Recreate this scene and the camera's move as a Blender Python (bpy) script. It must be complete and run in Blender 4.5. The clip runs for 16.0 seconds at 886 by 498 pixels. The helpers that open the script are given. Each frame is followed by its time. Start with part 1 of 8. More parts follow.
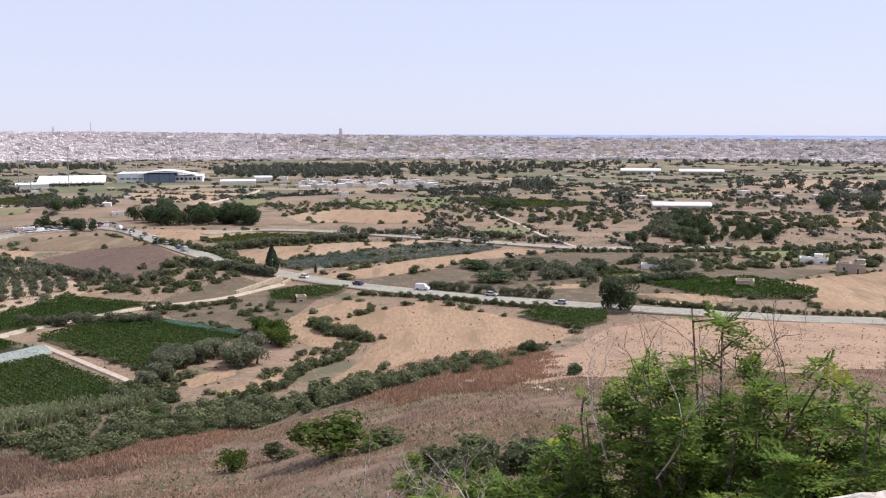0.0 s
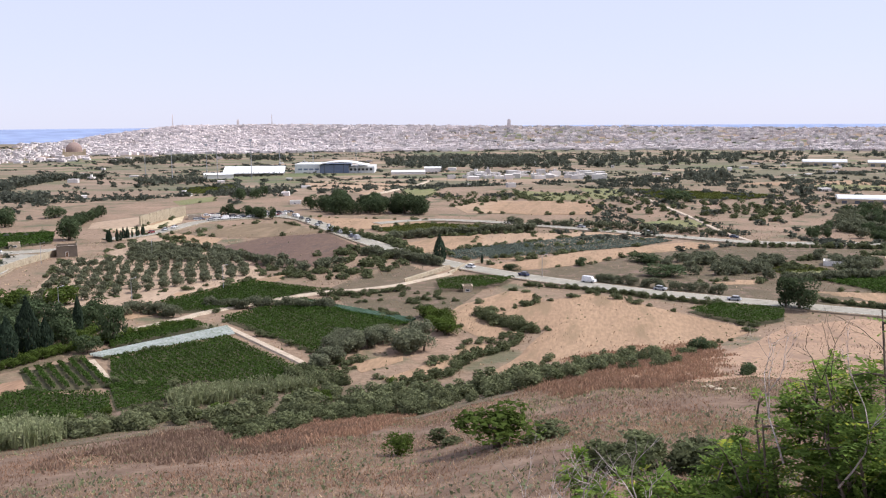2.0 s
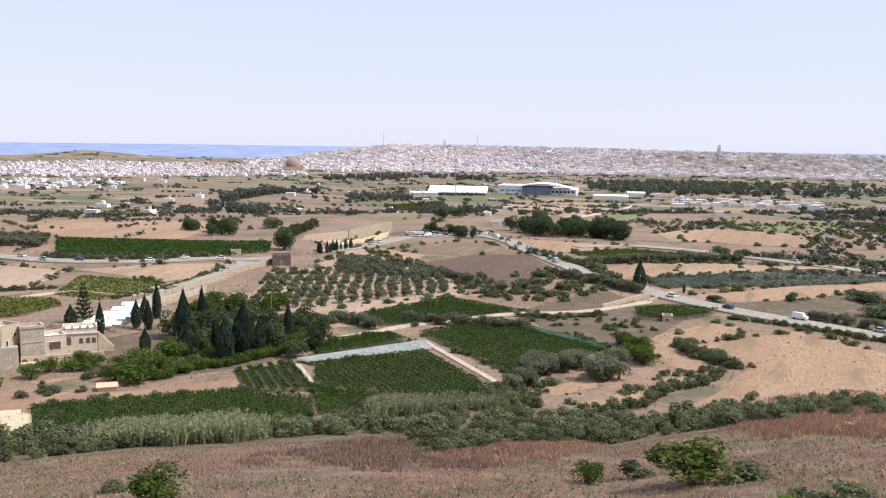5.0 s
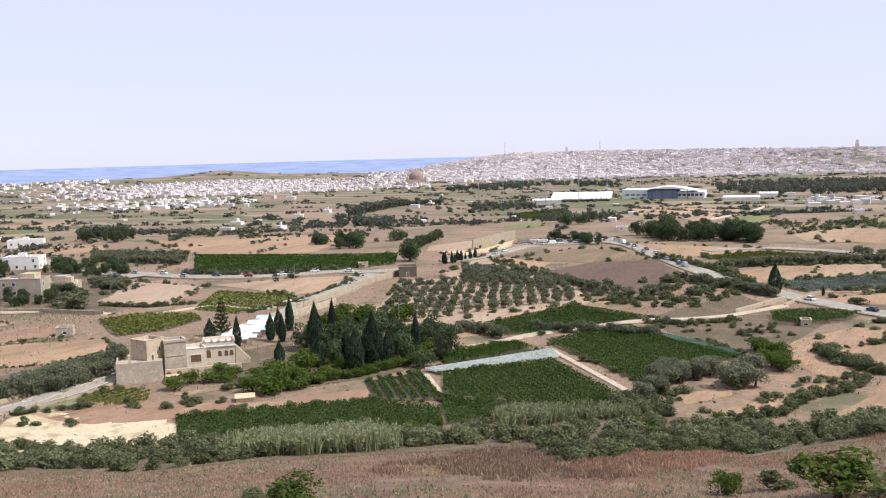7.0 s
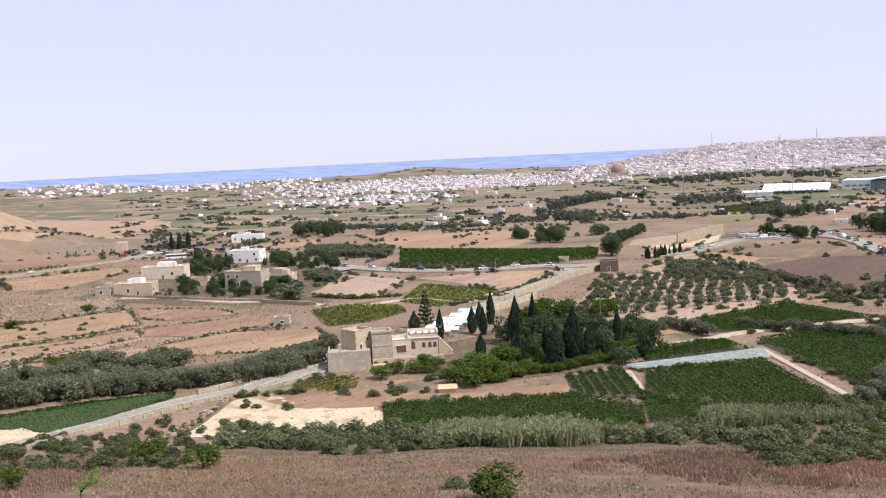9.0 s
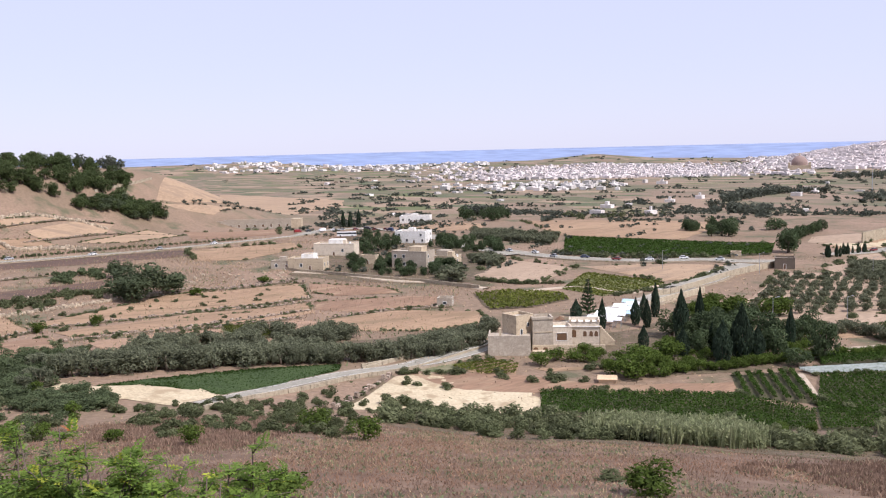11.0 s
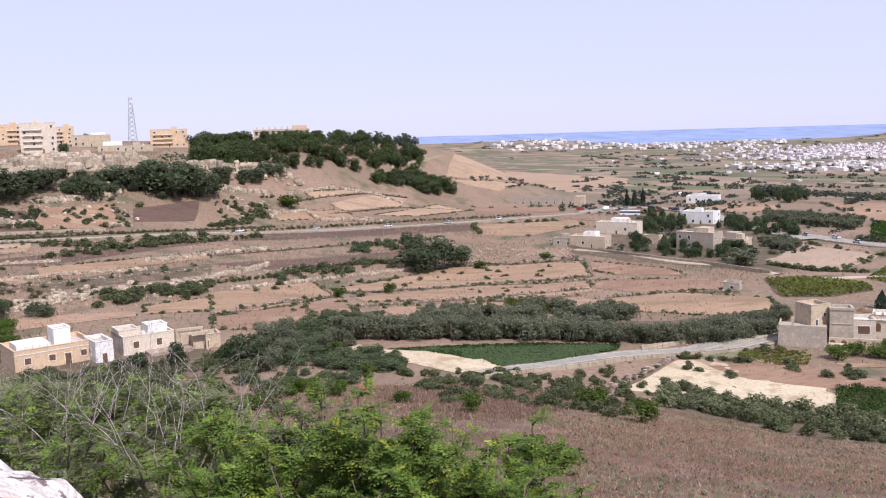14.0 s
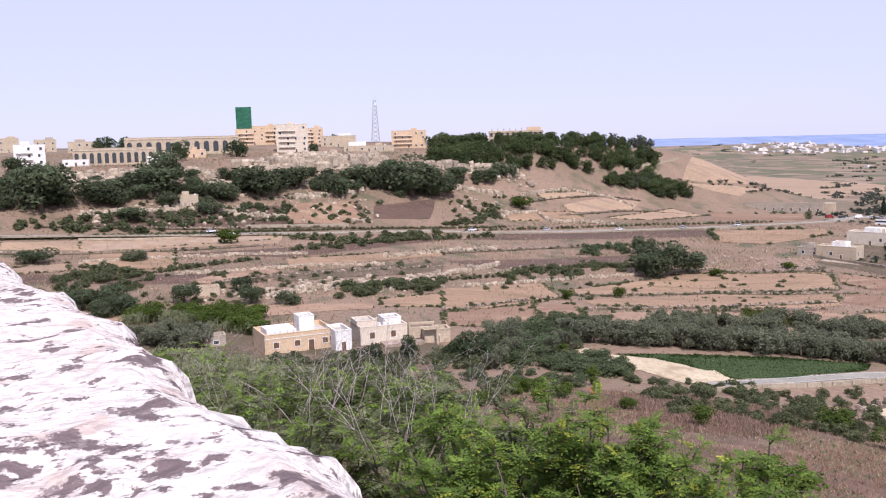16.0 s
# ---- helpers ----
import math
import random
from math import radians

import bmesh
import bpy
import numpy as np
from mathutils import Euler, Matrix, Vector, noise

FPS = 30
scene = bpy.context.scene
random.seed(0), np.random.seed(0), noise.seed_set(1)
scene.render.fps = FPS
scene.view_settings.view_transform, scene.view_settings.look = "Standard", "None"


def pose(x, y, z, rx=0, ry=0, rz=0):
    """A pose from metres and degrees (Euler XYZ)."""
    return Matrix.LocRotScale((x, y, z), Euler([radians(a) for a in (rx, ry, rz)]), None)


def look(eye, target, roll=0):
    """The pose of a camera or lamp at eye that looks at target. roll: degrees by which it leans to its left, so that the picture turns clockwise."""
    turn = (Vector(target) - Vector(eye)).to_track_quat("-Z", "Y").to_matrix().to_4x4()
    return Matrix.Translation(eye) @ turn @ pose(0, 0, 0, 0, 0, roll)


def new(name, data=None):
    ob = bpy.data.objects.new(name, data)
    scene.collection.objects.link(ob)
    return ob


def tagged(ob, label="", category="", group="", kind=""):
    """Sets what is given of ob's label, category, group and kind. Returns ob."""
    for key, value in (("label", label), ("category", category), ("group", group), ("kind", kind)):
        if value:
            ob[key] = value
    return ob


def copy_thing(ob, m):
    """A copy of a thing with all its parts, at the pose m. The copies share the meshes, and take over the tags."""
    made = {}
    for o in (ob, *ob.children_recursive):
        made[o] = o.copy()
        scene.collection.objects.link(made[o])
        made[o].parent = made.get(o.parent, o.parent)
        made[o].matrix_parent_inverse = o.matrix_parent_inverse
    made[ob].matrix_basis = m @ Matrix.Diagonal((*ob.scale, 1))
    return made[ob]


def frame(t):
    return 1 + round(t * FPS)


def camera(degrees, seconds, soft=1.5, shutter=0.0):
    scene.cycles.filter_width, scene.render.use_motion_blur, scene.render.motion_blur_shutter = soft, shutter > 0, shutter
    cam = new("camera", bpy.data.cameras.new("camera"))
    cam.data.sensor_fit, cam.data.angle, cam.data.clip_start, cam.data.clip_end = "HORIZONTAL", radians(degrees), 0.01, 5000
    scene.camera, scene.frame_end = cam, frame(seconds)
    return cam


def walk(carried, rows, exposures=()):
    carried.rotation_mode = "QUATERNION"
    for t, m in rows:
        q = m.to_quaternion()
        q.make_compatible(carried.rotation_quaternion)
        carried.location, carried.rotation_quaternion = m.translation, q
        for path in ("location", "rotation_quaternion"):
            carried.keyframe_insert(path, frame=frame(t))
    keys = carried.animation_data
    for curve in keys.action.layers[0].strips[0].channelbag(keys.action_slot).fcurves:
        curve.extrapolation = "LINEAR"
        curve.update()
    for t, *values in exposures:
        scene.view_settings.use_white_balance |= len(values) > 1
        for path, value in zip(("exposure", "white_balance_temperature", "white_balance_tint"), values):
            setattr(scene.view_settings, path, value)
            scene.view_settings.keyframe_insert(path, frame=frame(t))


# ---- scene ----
cam = camera(50.97, 16.0, 1.15)
# seconds, pitch, lean, yaw of the hand-held pan; the eye rides 0.18 m ahead of the turning body
PAN = [
    (0.0, -7.470, -0.063, 0.000),
    (0.5, -7.605, -0.335, 1.974),
    (1.0, -7.780, -0.321, 5.484),
    (1.5, -7.890, -0.167, 8.306),
    (2.0, -7.993, 0.381, 10.261),
    (2.5, -7.940, 0.149, 12.799),
    (3.0, -7.505, 0.391, 15.382),
    (3.5, -7.165, 1.106, 17.474),
    (4.0, -6.905, 1.016, 19.387),
    (6.5, -6.348, -0.774, 27.532),
    (7.0, -6.077, 1.572, 30.130),
    (7.5, -5.810, 2.846, 33.656),
    (8.0, -5.701, 2.999, 36.420),
    (8.5, -5.836, 2.699, 39.786),
    (9.0, -5.956, 2.812, 42.383),
    (11.5, -6.681, 1.448, 55.851),
    (12.0, -6.909, 1.670, 58.902),
    (12.5, -7.214, 1.185, 60.732),
    (13.0, -7.387, 1.186, 63.367),
    (13.5, -7.521, 1.469, 66.475),
    (14.0, -7.371, 1.668, 70.041),
    (14.5, -7.310, 1.747, 73.441),
    (15.0, -7.161, 1.487, 77.107),
    (15.5, -7.028, 1.421, 80.089),
    (16.0, -6.881, 1.475, 84.266),
]
EYE_HEIGHT, ARM = 62.0, 0.18
walk(cam, [(t, pose(-ARM * math.sin(radians(yaw)), ARM * math.cos(radians(yaw)), EYE_HEIGHT, 90 + pitch, lean, yaw)) for t, pitch, lean, yaw in PAN], [(0.0, 0.07, 6250, 11), (3.5, 0.17, 6250, 12), (7.0, 0.17, 6350, 10), (9.0, 0.13, 6300, 13), (13.0, 0.07, 6100, 17), (16.0, 0.06, 6000, 21)])

# ---- light ----
SUN_AZ, SUN_EL = -75.0, 52.0
world = bpy.data.worlds.new("world")
scene.world = world
world.use_nodes = True
wn = world.node_tree
sky = wn.nodes.new("ShaderNodeTexSky")
sky.sky_type, sky.sun_disc = "NISHITA", False
sky.sun_elevation, sky.sun_rotation = radians(SUN_EL), radians(-SUN_AZ)
sky.altitude, sky.air_density, sky.dust_density, sky.ozone_density = 0, 1.0, 0.2, 4.0
# a bright summer haze lies over the whole sky
wn.nodes["Background"].inputs[1].default_value = 0.022
haze, veil = wn.nodes.new("ShaderNodeBackground"), wn.nodes.new("ShaderNodeAddShader")
haze.inputs[0].default_value, haze.inputs[1].default_value = (0.80, 0.812, 1.0, 1), 0.76
wn.links.new(sky.outputs[0], wn.nodes["Background"].inputs[0])
wn.links.new(wn.nodes["Background"].outputs[0], veil.inputs[0])
wn.links.new(haze.outputs[0], veil.inputs[1])
wn.links.new(veil.outputs[0], wn.nodes["World Output"].inputs[0])
sun = new("sun", bpy.data.lights.new("sun", "SUN"))
sun.data.energy, sun.data.angle, sun.data.color = 4.9, radians(0.53), (1.0, 0.95, 0.89)
sun.matrix_world = look((-math.sin(radians(SUN_AZ)) * math.cos(radians(SUN_EL)), math.cos(radians(SUN_AZ)) * math.cos(radians(SUN_EL)), math.sin(radians(SUN_EL))), (0, 0, 0))


# ---- lie of the land ----
EYE = 62.0


def smooth(v, a, b):
    k = np.clip((v - a) / (b - a), 0.0, 1.0)
    return k * k * (3 - 2 * k)


def height(x, y):
    """Ground height: plain, town hill, ridge with terraces, slope under the rampart."""
    x, y = np.asarray(x, float), np.asarray(y, float)
    r = np.hypot(x, y) + 1e-6
    a = np.degrees(np.arctan2(-x, y))
    plain = 57 + 0.017 * np.clip(r - 300, 0, 1500) + 0.0105 * np.clip(r - 1800, 0, 4000)
    # hills on the skyline
    sky = np.interp(a, (-60, -25, -10, 0, 10, 20, 26, 29, 33, 40, 43.5, 47, 58, 64, 70), (0.75, 0.75, 0.72, 0.6, 0.5, 0.38, 0.4, 0.75, 1.3, 1.15, 0.84, 1.15, 1.3, 0.85, 0.9))
    far = r * np.tan(np.radians(sky))
    k = smooth(r, 2900, 4050)
    drop = plain * (1 - k) + np.minimum(plain, far) * k
    # ridge: s across (0 at its foot), u along
    s = -0.83 * (x + 430) - 0.55 * (y - 11)
    u = 0.55 * (x + 430) - 0.83 * (y - 11)
    floor = 57 - 9 * smooth(u, -60, 130) * smooth(s, -300, -190)
    foot = np.interp(u, (-800, -446, 0, 140, 500), (70, 64, 44, 42, 38))
    crest = np.interp(u, (-900, -560, -460, -380, -300, -200, -60, 120, 500), (72, 58, 40, 15, 9, 8, 8.5, 11, 12))
    low = floor * (1 - smooth(s, -260, -120)) + (floor + (foot - floor) * np.clip((s + 150) / 150, 0, 1)) * smooth(s, -260, -120)
    side = np.where(s < 12, low, foot + (crest - foot) * smooth(s, 12, 125))
    side = side - 6 * smooth(s, 120, 240) * smooth(u, -300, -150)
    near_side = smooth(u, -620, -420) * smooth(-r, -2200, -1500)
    drop = drop + (np.minimum(side, drop) - drop) * near_side
    # slope below the rampart
    grade = np.interp(a, (-60, -25, 0, 12, 50, 65, 85, 120), (0.15, 0.155, 0.2, 0.255, 0.255, 0.22, 0.2, 0.2))
    slope = 15 + grade * (r - 14)
    h = np.clip(0.5 + 0.5 * (slope - drop) / 5, 0, 1)
    drop = slope * (1 - h) + drop * h - 5 * h * (1 - h)
    return EYE - drop

# ---- materials ----
def mat(name, a, b, scale=0.3, c=None, fine=6.0, rough=0.9, bump=0.0, metal=0.0, island=0.0, spread=0.0, stretch=(1, 1, 1)):
    """Two-scale noise between colours a and b, with stains of c; island or spread varies pieces or objects."""
    m = bpy.data.materials.new(name)
    m.use_nodes = True
    nt = m.node_tree
    n, l = nt.nodes, nt.links
    bsdf = n["Principled BSDF"]
    bsdf.inputs["Roughness"].default_value, bsdf.inputs["Metallic"].default_value = rough, metal
    bsdf.inputs["Specular IOR Level"].default_value = 0.25
    tc, mp = n.new("ShaderNodeTexCoord"), n.new("ShaderNodeMapping")
    mp.inputs["Scale"].default_value = stretch
    l.new(tc.outputs["Object"], mp.inputs[0])

    def noise_tex(s, detail, lo, hi):
        t, r = n.new("ShaderNodeTexNoise"), n.new("ShaderNodeMapRange")
        t.inputs["Scale"].default_value, t.inputs["Detail"].default_value = s, detail
        l.new(mp.outputs[0], t.inputs[0])
        r.inputs[1].default_value, r.inputs[2].default_value = lo, hi
        l.new(t.outputs[0], r.inputs[0])
        return r.outputs[0]

    def blend(fac, p, q):
        x = n.new("ShaderNodeMix")
        x.data_type = "RGBA"
        l.new(fac, x.inputs[0])
        for socket, v in ((x.inputs[6], p), (x.inputs[7], q)):
            if isinstance(v, tuple):
                socket.default_value = (*v, 1)
            else:
                l.new(v, socket)
        return x.outputs[2]

    big, small = noise_tex(scale, 4, 0.32, 0.68), noise_tex(fine, 3, 0.3, 0.7)
    mid = tuple((p + q) / 2 for p, q in zip(a, b))
    col = blend(big, a, b)
    col2 = n.new("ShaderNodeMix")
    col2.data_type, col2.blend_type = "RGBA", "MULTIPLY"
    col2.inputs[0].default_value = 0.55
    ramp = n.new("ShaderNodeMapRange")
    ramp.inputs[3].default_value, ramp.inputs[4].default_value = 0.62, 1.25
    l.new(small, ramp.inputs[0])
    l.new(col, col2.inputs[6])
    l.new(ramp.outputs[0], col2.inputs[7])
    col = col2.outputs[2]
    if c:
        col = blend(noise_tex(scale * 3.1, 5, 0.54, 0.66), col, c)
    if island or spread:
        src = n.new("ShaderNodeNewGeometry").outputs["Random Per Island"] if island else n.new("ShaderNodeObjectInfo").outputs["Random"]
        k = island or spread
        r = n.new("ShaderNodeMapRange")
        r.inputs[3].default_value, r.inputs[4].default_value = 1 - k, 1 + k
        l.new(src, r.inputs[0])
        x = n.new("ShaderNodeMix")
        x.data_type, x.blend_type = "RGBA", "MULTIPLY"
        x.inputs[0].default_value = 1.0
        l.new(col, x.inputs[6])
        l.new(r.outputs[0], x.inputs[7])
        col = x.outputs[2]
    l.new(col, bsdf.inputs["Base Color"])
    if bump:
        bp = n.new("ShaderNodeBump")
        bp.inputs["Strength"].default_value, bp.inputs["Distance"].default_value = bump, 0.3
        l.new(small, bp.inputs["Height"])
        l.new(bp.outputs[0], bsdf.inputs["Normal"])
    return m


def leaf_mat(name, a, b, spread=0.2, scale=0.6):
    m = mat(name, a, b, scale, fine=2.5, rough=0.85, spread=spread)
    n, l = m.node_tree.nodes, m.node_tree.links
    bsdf = n["Principled BSDF"]
    bsdf.inputs["Specular IOR Level"].default_value = 0.08
    own, shade, each = n.new("ShaderNodeNewGeometry"), n.new("ShaderNodeMapRange"), n.new("ShaderNodeMix")
    shade.inputs[3].default_value, shade.inputs[4].default_value = 0.75, 1.3
    l.new(own.outputs["Random Per Island"], shade.inputs[0])
    each.data_type, each.blend_type = "RGBA", "MULTIPLY"
    each.inputs[0].default_value = 1.0
    l.new(bsdf.inputs["Base Color"].links[0].from_socket, each.inputs[6])
    l.new(shade.outputs[0], each.inputs[7])
    l.new(each.outputs[2], bsdf.inputs["Base Color"])
    tr, mx = n.new("ShaderNodeBsdfTranslucent"), n.new("ShaderNodeMixShader")
    l.new(each.outputs[2], tr.inputs[0])
    mx.inputs[0].default_value = 0.4
    l.new(bsdf.outputs[0], mx.inputs[1])
    l.new(tr.outputs[0], mx.inputs[2])
    l.new(mx.outputs[0], n["Material Output"].inputs[0])
    return m


FIELD = {
    "stubble": mat("stubble", (0.334, 0.225, 0.138), (0.270, 0.178, 0.109), 0.05, (0.214, 0.148, 0.087), 1.2, bump=0.2, stretch=(1.0, 0.22, 1.0)),
    "gold": mat("gold_stubble", (0.368, 0.259, 0.165), (0.308, 0.215, 0.138), 0.03, (0.258, 0.184, 0.124), 1.0, bump=0.2, stretch=(1.0, 0.22, 1.0)),
    "orange": mat("orange_stubble", (0.345, 0.230, 0.150), (0.286, 0.189, 0.122), 0.06, (0.230, 0.152, 0.103), 1.4, bump=0.25, stretch=(1.0, 0.22, 1.0)),
    "red": mat("red_soil", (0.270, 0.171, 0.109), (0.214, 0.132, 0.084), 0.06, (0.300, 0.210, 0.133), 1.2, bump=0.2, stretch=(1.0, 0.22, 1.0)),
    "clearing": mat("pale_gravel", (0.527, 0.443, 0.299), (0.443, 0.357, 0.232), 0.08, (0.340, 0.264, 0.165), 1.6, bump=0.2),
    "pale_soil": mat("pale_soil", (0.365, 0.271, 0.190), (0.309, 0.225, 0.154), 0.05, (0.261, 0.187, 0.125), 1.1, bump=0.2, stretch=(1.0, 0.22, 1.0)),
    "path_soil": mat("path_soil", (0.250, 0.184, 0.128), (0.188, 0.130, 0.090), 0.2, (0.139, 0.096, 0.063), 1.6, bump=0.3),
    "weeds": mat("dry_weeds", (0.115, 0.066, 0.046), (0.148, 0.087, 0.058), 0.12, (0.092, 0.060, 0.045), 1.5, bump=0.8),
    "rough": mat("rough_pasture", (0.136, 0.103, 0.065), (0.097, 0.079, 0.046), 0.08, (0.175, 0.121, 0.091), 1.3, bump=0.6),
    "brown": mat("brown_weeds", (0.108, 0.068, 0.051), (0.126, 0.081, 0.057), 0.05, (0.088, 0.060, 0.046), 1.0, bump=0.5, stretch=(1.0, 0.22, 1.0)),
    "olive_soil": mat("olive_fallow", (0.182, 0.130, 0.078), (0.153, 0.114, 0.068), 0.05, (0.209, 0.150, 0.094), 1.0, bump=0.4, stretch=(1.0, 0.22, 1.0)),
    # soil beneath crops: the rows' shade is put into its dark green-brown
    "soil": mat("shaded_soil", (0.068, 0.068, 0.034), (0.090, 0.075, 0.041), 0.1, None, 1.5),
    "plot": mat("garden_plot", (0.222, 0.192, 0.126), (0.148, 0.148, 0.074), 0.15, (0.089, 0.111, 0.044), 1.4),
    "green": mat("green_field", (0.141, 0.155, 0.063), (0.178, 0.170, 0.074), 0.06, (0.207, 0.178, 0.096), 1.0, bump=0.3),
    "clover": mat("clover_field", (0.05, 0.078, 0.024), (0.04, 0.064, 0.02), 0.1, None, 1.5, bump=0.6),
    "net": mat("pale_netting", (0.364, 0.395, 0.374), (0.263, 0.296, 0.266), 0.3, (0.202, 0.237, 0.188), 1.5, stretch=(1, 1, 1)),
    "teal_net": mat("green_netting", (0.10, 0.16, 0.11), (0.06, 0.11, 0.06), 0.2, None, 1.5),
}
ASPHALT = mat("asphalt", (0.325, 0.304, 0.249), (0.270, 0.255, 0.210), 0.15, (0.221, 0.201, 0.166), 3, 0.9)
TRACK = mat("track", (0.480, 0.400, 0.304), (0.400, 0.328, 0.248), 0.2, (0.320, 0.256, 0.184), 2)
PALE_STONE = mat("limestone_wall", (0.47, 0.40, 0.29), (0.38, 0.32, 0.23), 0.3, (0.29, 0.24, 0.17), 3, bump=0.2, spread=0.12)
RUBBLE = mat("rubble_stone", (0.374, 0.297, 0.229), (0.281, 0.215, 0.166), 0.3, (0.468, 0.389, 0.312), 3, bump=0.5, island=0.2)
ROCK = mat("limestone_rock", (0.46, 0.38, 0.28), (0.33, 0.265, 0.19), 0.25, (0.22, 0.18, 0.13), 1.5, bump=0.6, island=0.3)
PLASTER = {
    "white": mat("white_plaster", (0.78, 0.76, 0.72), (0.70, 0.68, 0.63), 0.3, (0.6, 0.57, 0.5), 3),
    "stone": mat("stone_plaster", (0.52, 0.425, 0.30), (0.44, 0.355, 0.25), 0.3, (0.34, 0.275, 0.195), 3),
    "orange": mat("ochre_plaster", (0.64, 0.47, 0.30), (0.56, 0.405, 0.26), 0.3, (0.47, 0.35, 0.235), 3),
    "grey": mat("grey_block", (0.41, 0.35, 0.275), (0.33, 0.28, 0.22), 0.3, (0.45, 0.39, 0.31), 3),
    "cream": mat("cream_render", (0.66, 0.57, 0.45), (0.58, 0.50, 0.39), 0.3, (0.48, 0.40, 0.31), 3),
    "dark": mat("dark_stone", (0.160, 0.128, 0.096), (0.120, 0.096, 0.080), 0.3, None, 3),
}
ROOF = mat("roof_screed", (0.528, 0.480, 0.416), (0.432, 0.384, 0.328), 0.25, (0.336, 0.296, 0.248), 2)
GLASS = mat("window_glass", (0.05, 0.055, 0.06), (0.07, 0.075, 0.08), 0.5, rough=0.1)
SHUTTER = mat("brown_wood", (0.16, 0.09, 0.05), (0.12, 0.07, 0.04), 1.0, rough=0.6)
METAL = mat("galvanised_metal", (0.42, 0.43, 0.44), (0.36, 0.37, 0.38), 0.5, rough=0.5, metal=0.6)
WHITE_METAL = mat("white_sheeting", (0.78, 0.78, 0.76), (0.70, 0.70, 0.68), 0.2, None, 2, 0.5)
DARK_METAL = mat("dark_roofing", (0.09, 0.10, 0.12), (0.13, 0.14, 0.16), 0.1, None, 2, 0.5)
BLUE_WALL = mat("blue_grey_cladding", (0.22, 0.26, 0.34), (0.18, 0.22, 0.3), 0.1, None, 2)
GREEN_NET = mat("green_scaffold_net", (0.03, 0.13, 0.075), (0.02, 0.10, 0.06), 0.3, (0.05, 0.17, 0.1), 2)
TOWN = mat("town_masonry", (0.702, 0.639, 0.612), (0.594, 0.531, 0.513), 0.01, (0.495, 0.450, 0.441), 0.08, island=0.26)
FLATS = mat("town_pale", (0.686, 0.645, 0.603), (0.582, 0.541, 0.510), 0.01, None, 0.1, island=0.2)
BARK = mat("bark", (0.17, 0.13, 0.10), (0.11, 0.085, 0.065), 2, rough=0.95, bump=0.4)
DEAD = mat("bleached_wood", (0.52, 0.46, 0.42), (0.36, 0.30, 0.27), 3, (0.22, 0.17, 0.14), 9, bump=0.3)
LEAF = {
    "olive": leaf_mat("olive_leaves", (0.178, 0.189, 0.119), (0.127, 0.137, 0.085)),
    "dark": leaf_mat("evergreen_leaves", (0.082, 0.111, 0.053), (0.060, 0.082, 0.041)),
    "broad": leaf_mat("green_leaves", (0.1, 0.145, 0.03), (0.07, 0.102, 0.022)),
    "carob": leaf_mat("carob_leaves", (0.107, 0.132, 0.070), (0.076, 0.095, 0.054)),
    "cypress": leaf_mat("cypress_leaves", (0.046, 0.068, 0.042), (0.034, 0.051, 0.033)),
    "pine": leaf_mat("pine_needles", (0.092, 0.120, 0.047), (0.063, 0.084, 0.035)),
    "shrub": leaf_mat("shrub_leaves", (0.139, 0.158, 0.076), (0.099, 0.110, 0.057), 0.3),
    "scrub": leaf_mat("scrub_leaves", (0.178, 0.191, 0.101), (0.123, 0.140, 0.071), 0.3),
    "prickly": leaf_mat("cactus_pads", (0.12, 0.15, 0.075), (0.085, 0.108, 0.055), 0.2),
    "reed": leaf_mat("reed_leaves", (0.306, 0.318, 0.178), (0.221, 0.249, 0.128), 0.15),
    "dry": leaf_mat("dry_grass", (0.45, 0.335, 0.215), (0.33, 0.24, 0.15), 0.2),
    "weed": leaf_mat("rusty_weeds", (0.37, 0.232, 0.152), (0.28, 0.172, 0.115), 0.2),
    "vine": leaf_mat("vine_leaves", (0.053, 0.095, 0.019), (0.038, 0.066, 0.014), 0.1, 0.15),
    "low": leaf_mat("low_crop", (0.097, 0.112, 0.027), (0.070, 0.082, 0.021), 0.1, 0.1),
    "cabbage": leaf_mat("blue_green_crop", (0.15, 0.18, 0.15), (0.11, 0.135, 0.11), 0.1, 0.1),
    "beans": leaf_mat("yellow_green_crop", (0.151, 0.165, 0.036), (0.097, 0.116, 0.027), 0.1, 0.1),
    "grass": leaf_mat("clover_crop", (0.042, 0.075, 0.018), (0.03, 0.055, 0.014), 0.1, 0.1),
    "bright": leaf_mat("young_leaves", (0.209, 0.297, 0.055), (0.132, 0.198, 0.040), 0.1, 1.5),
    "yellow": leaf_mat("yellow_leaves", (0.34, 0.36, 0.05), (0.22, 0.26, 0.04), 0.1, 1.5),
    "mid": leaf_mat("tree_leaves", (0.150, 0.224, 0.048), (0.098, 0.156, 0.034), 0.1, 1.5),
    "rust": leaf_mat("rusty_leaves", (0.45, 0.16, 0.06), (0.3, 0.12, 0.05), 0.1, 1.5),
}
# leaves of far trees: distance haze is put into this paler, greyer colour
LEAF["far"] = leaf_mat("hazed_far_leaves", (0.113, 0.123, 0.093), (0.084, 0.093, 0.071), 0.1, 0.02)
LEAF["young"] = LEAF["vine"]
LEAF["hedge"] = LEAF["vine"]
LEAF["norfolk"] = LEAF["dark"]


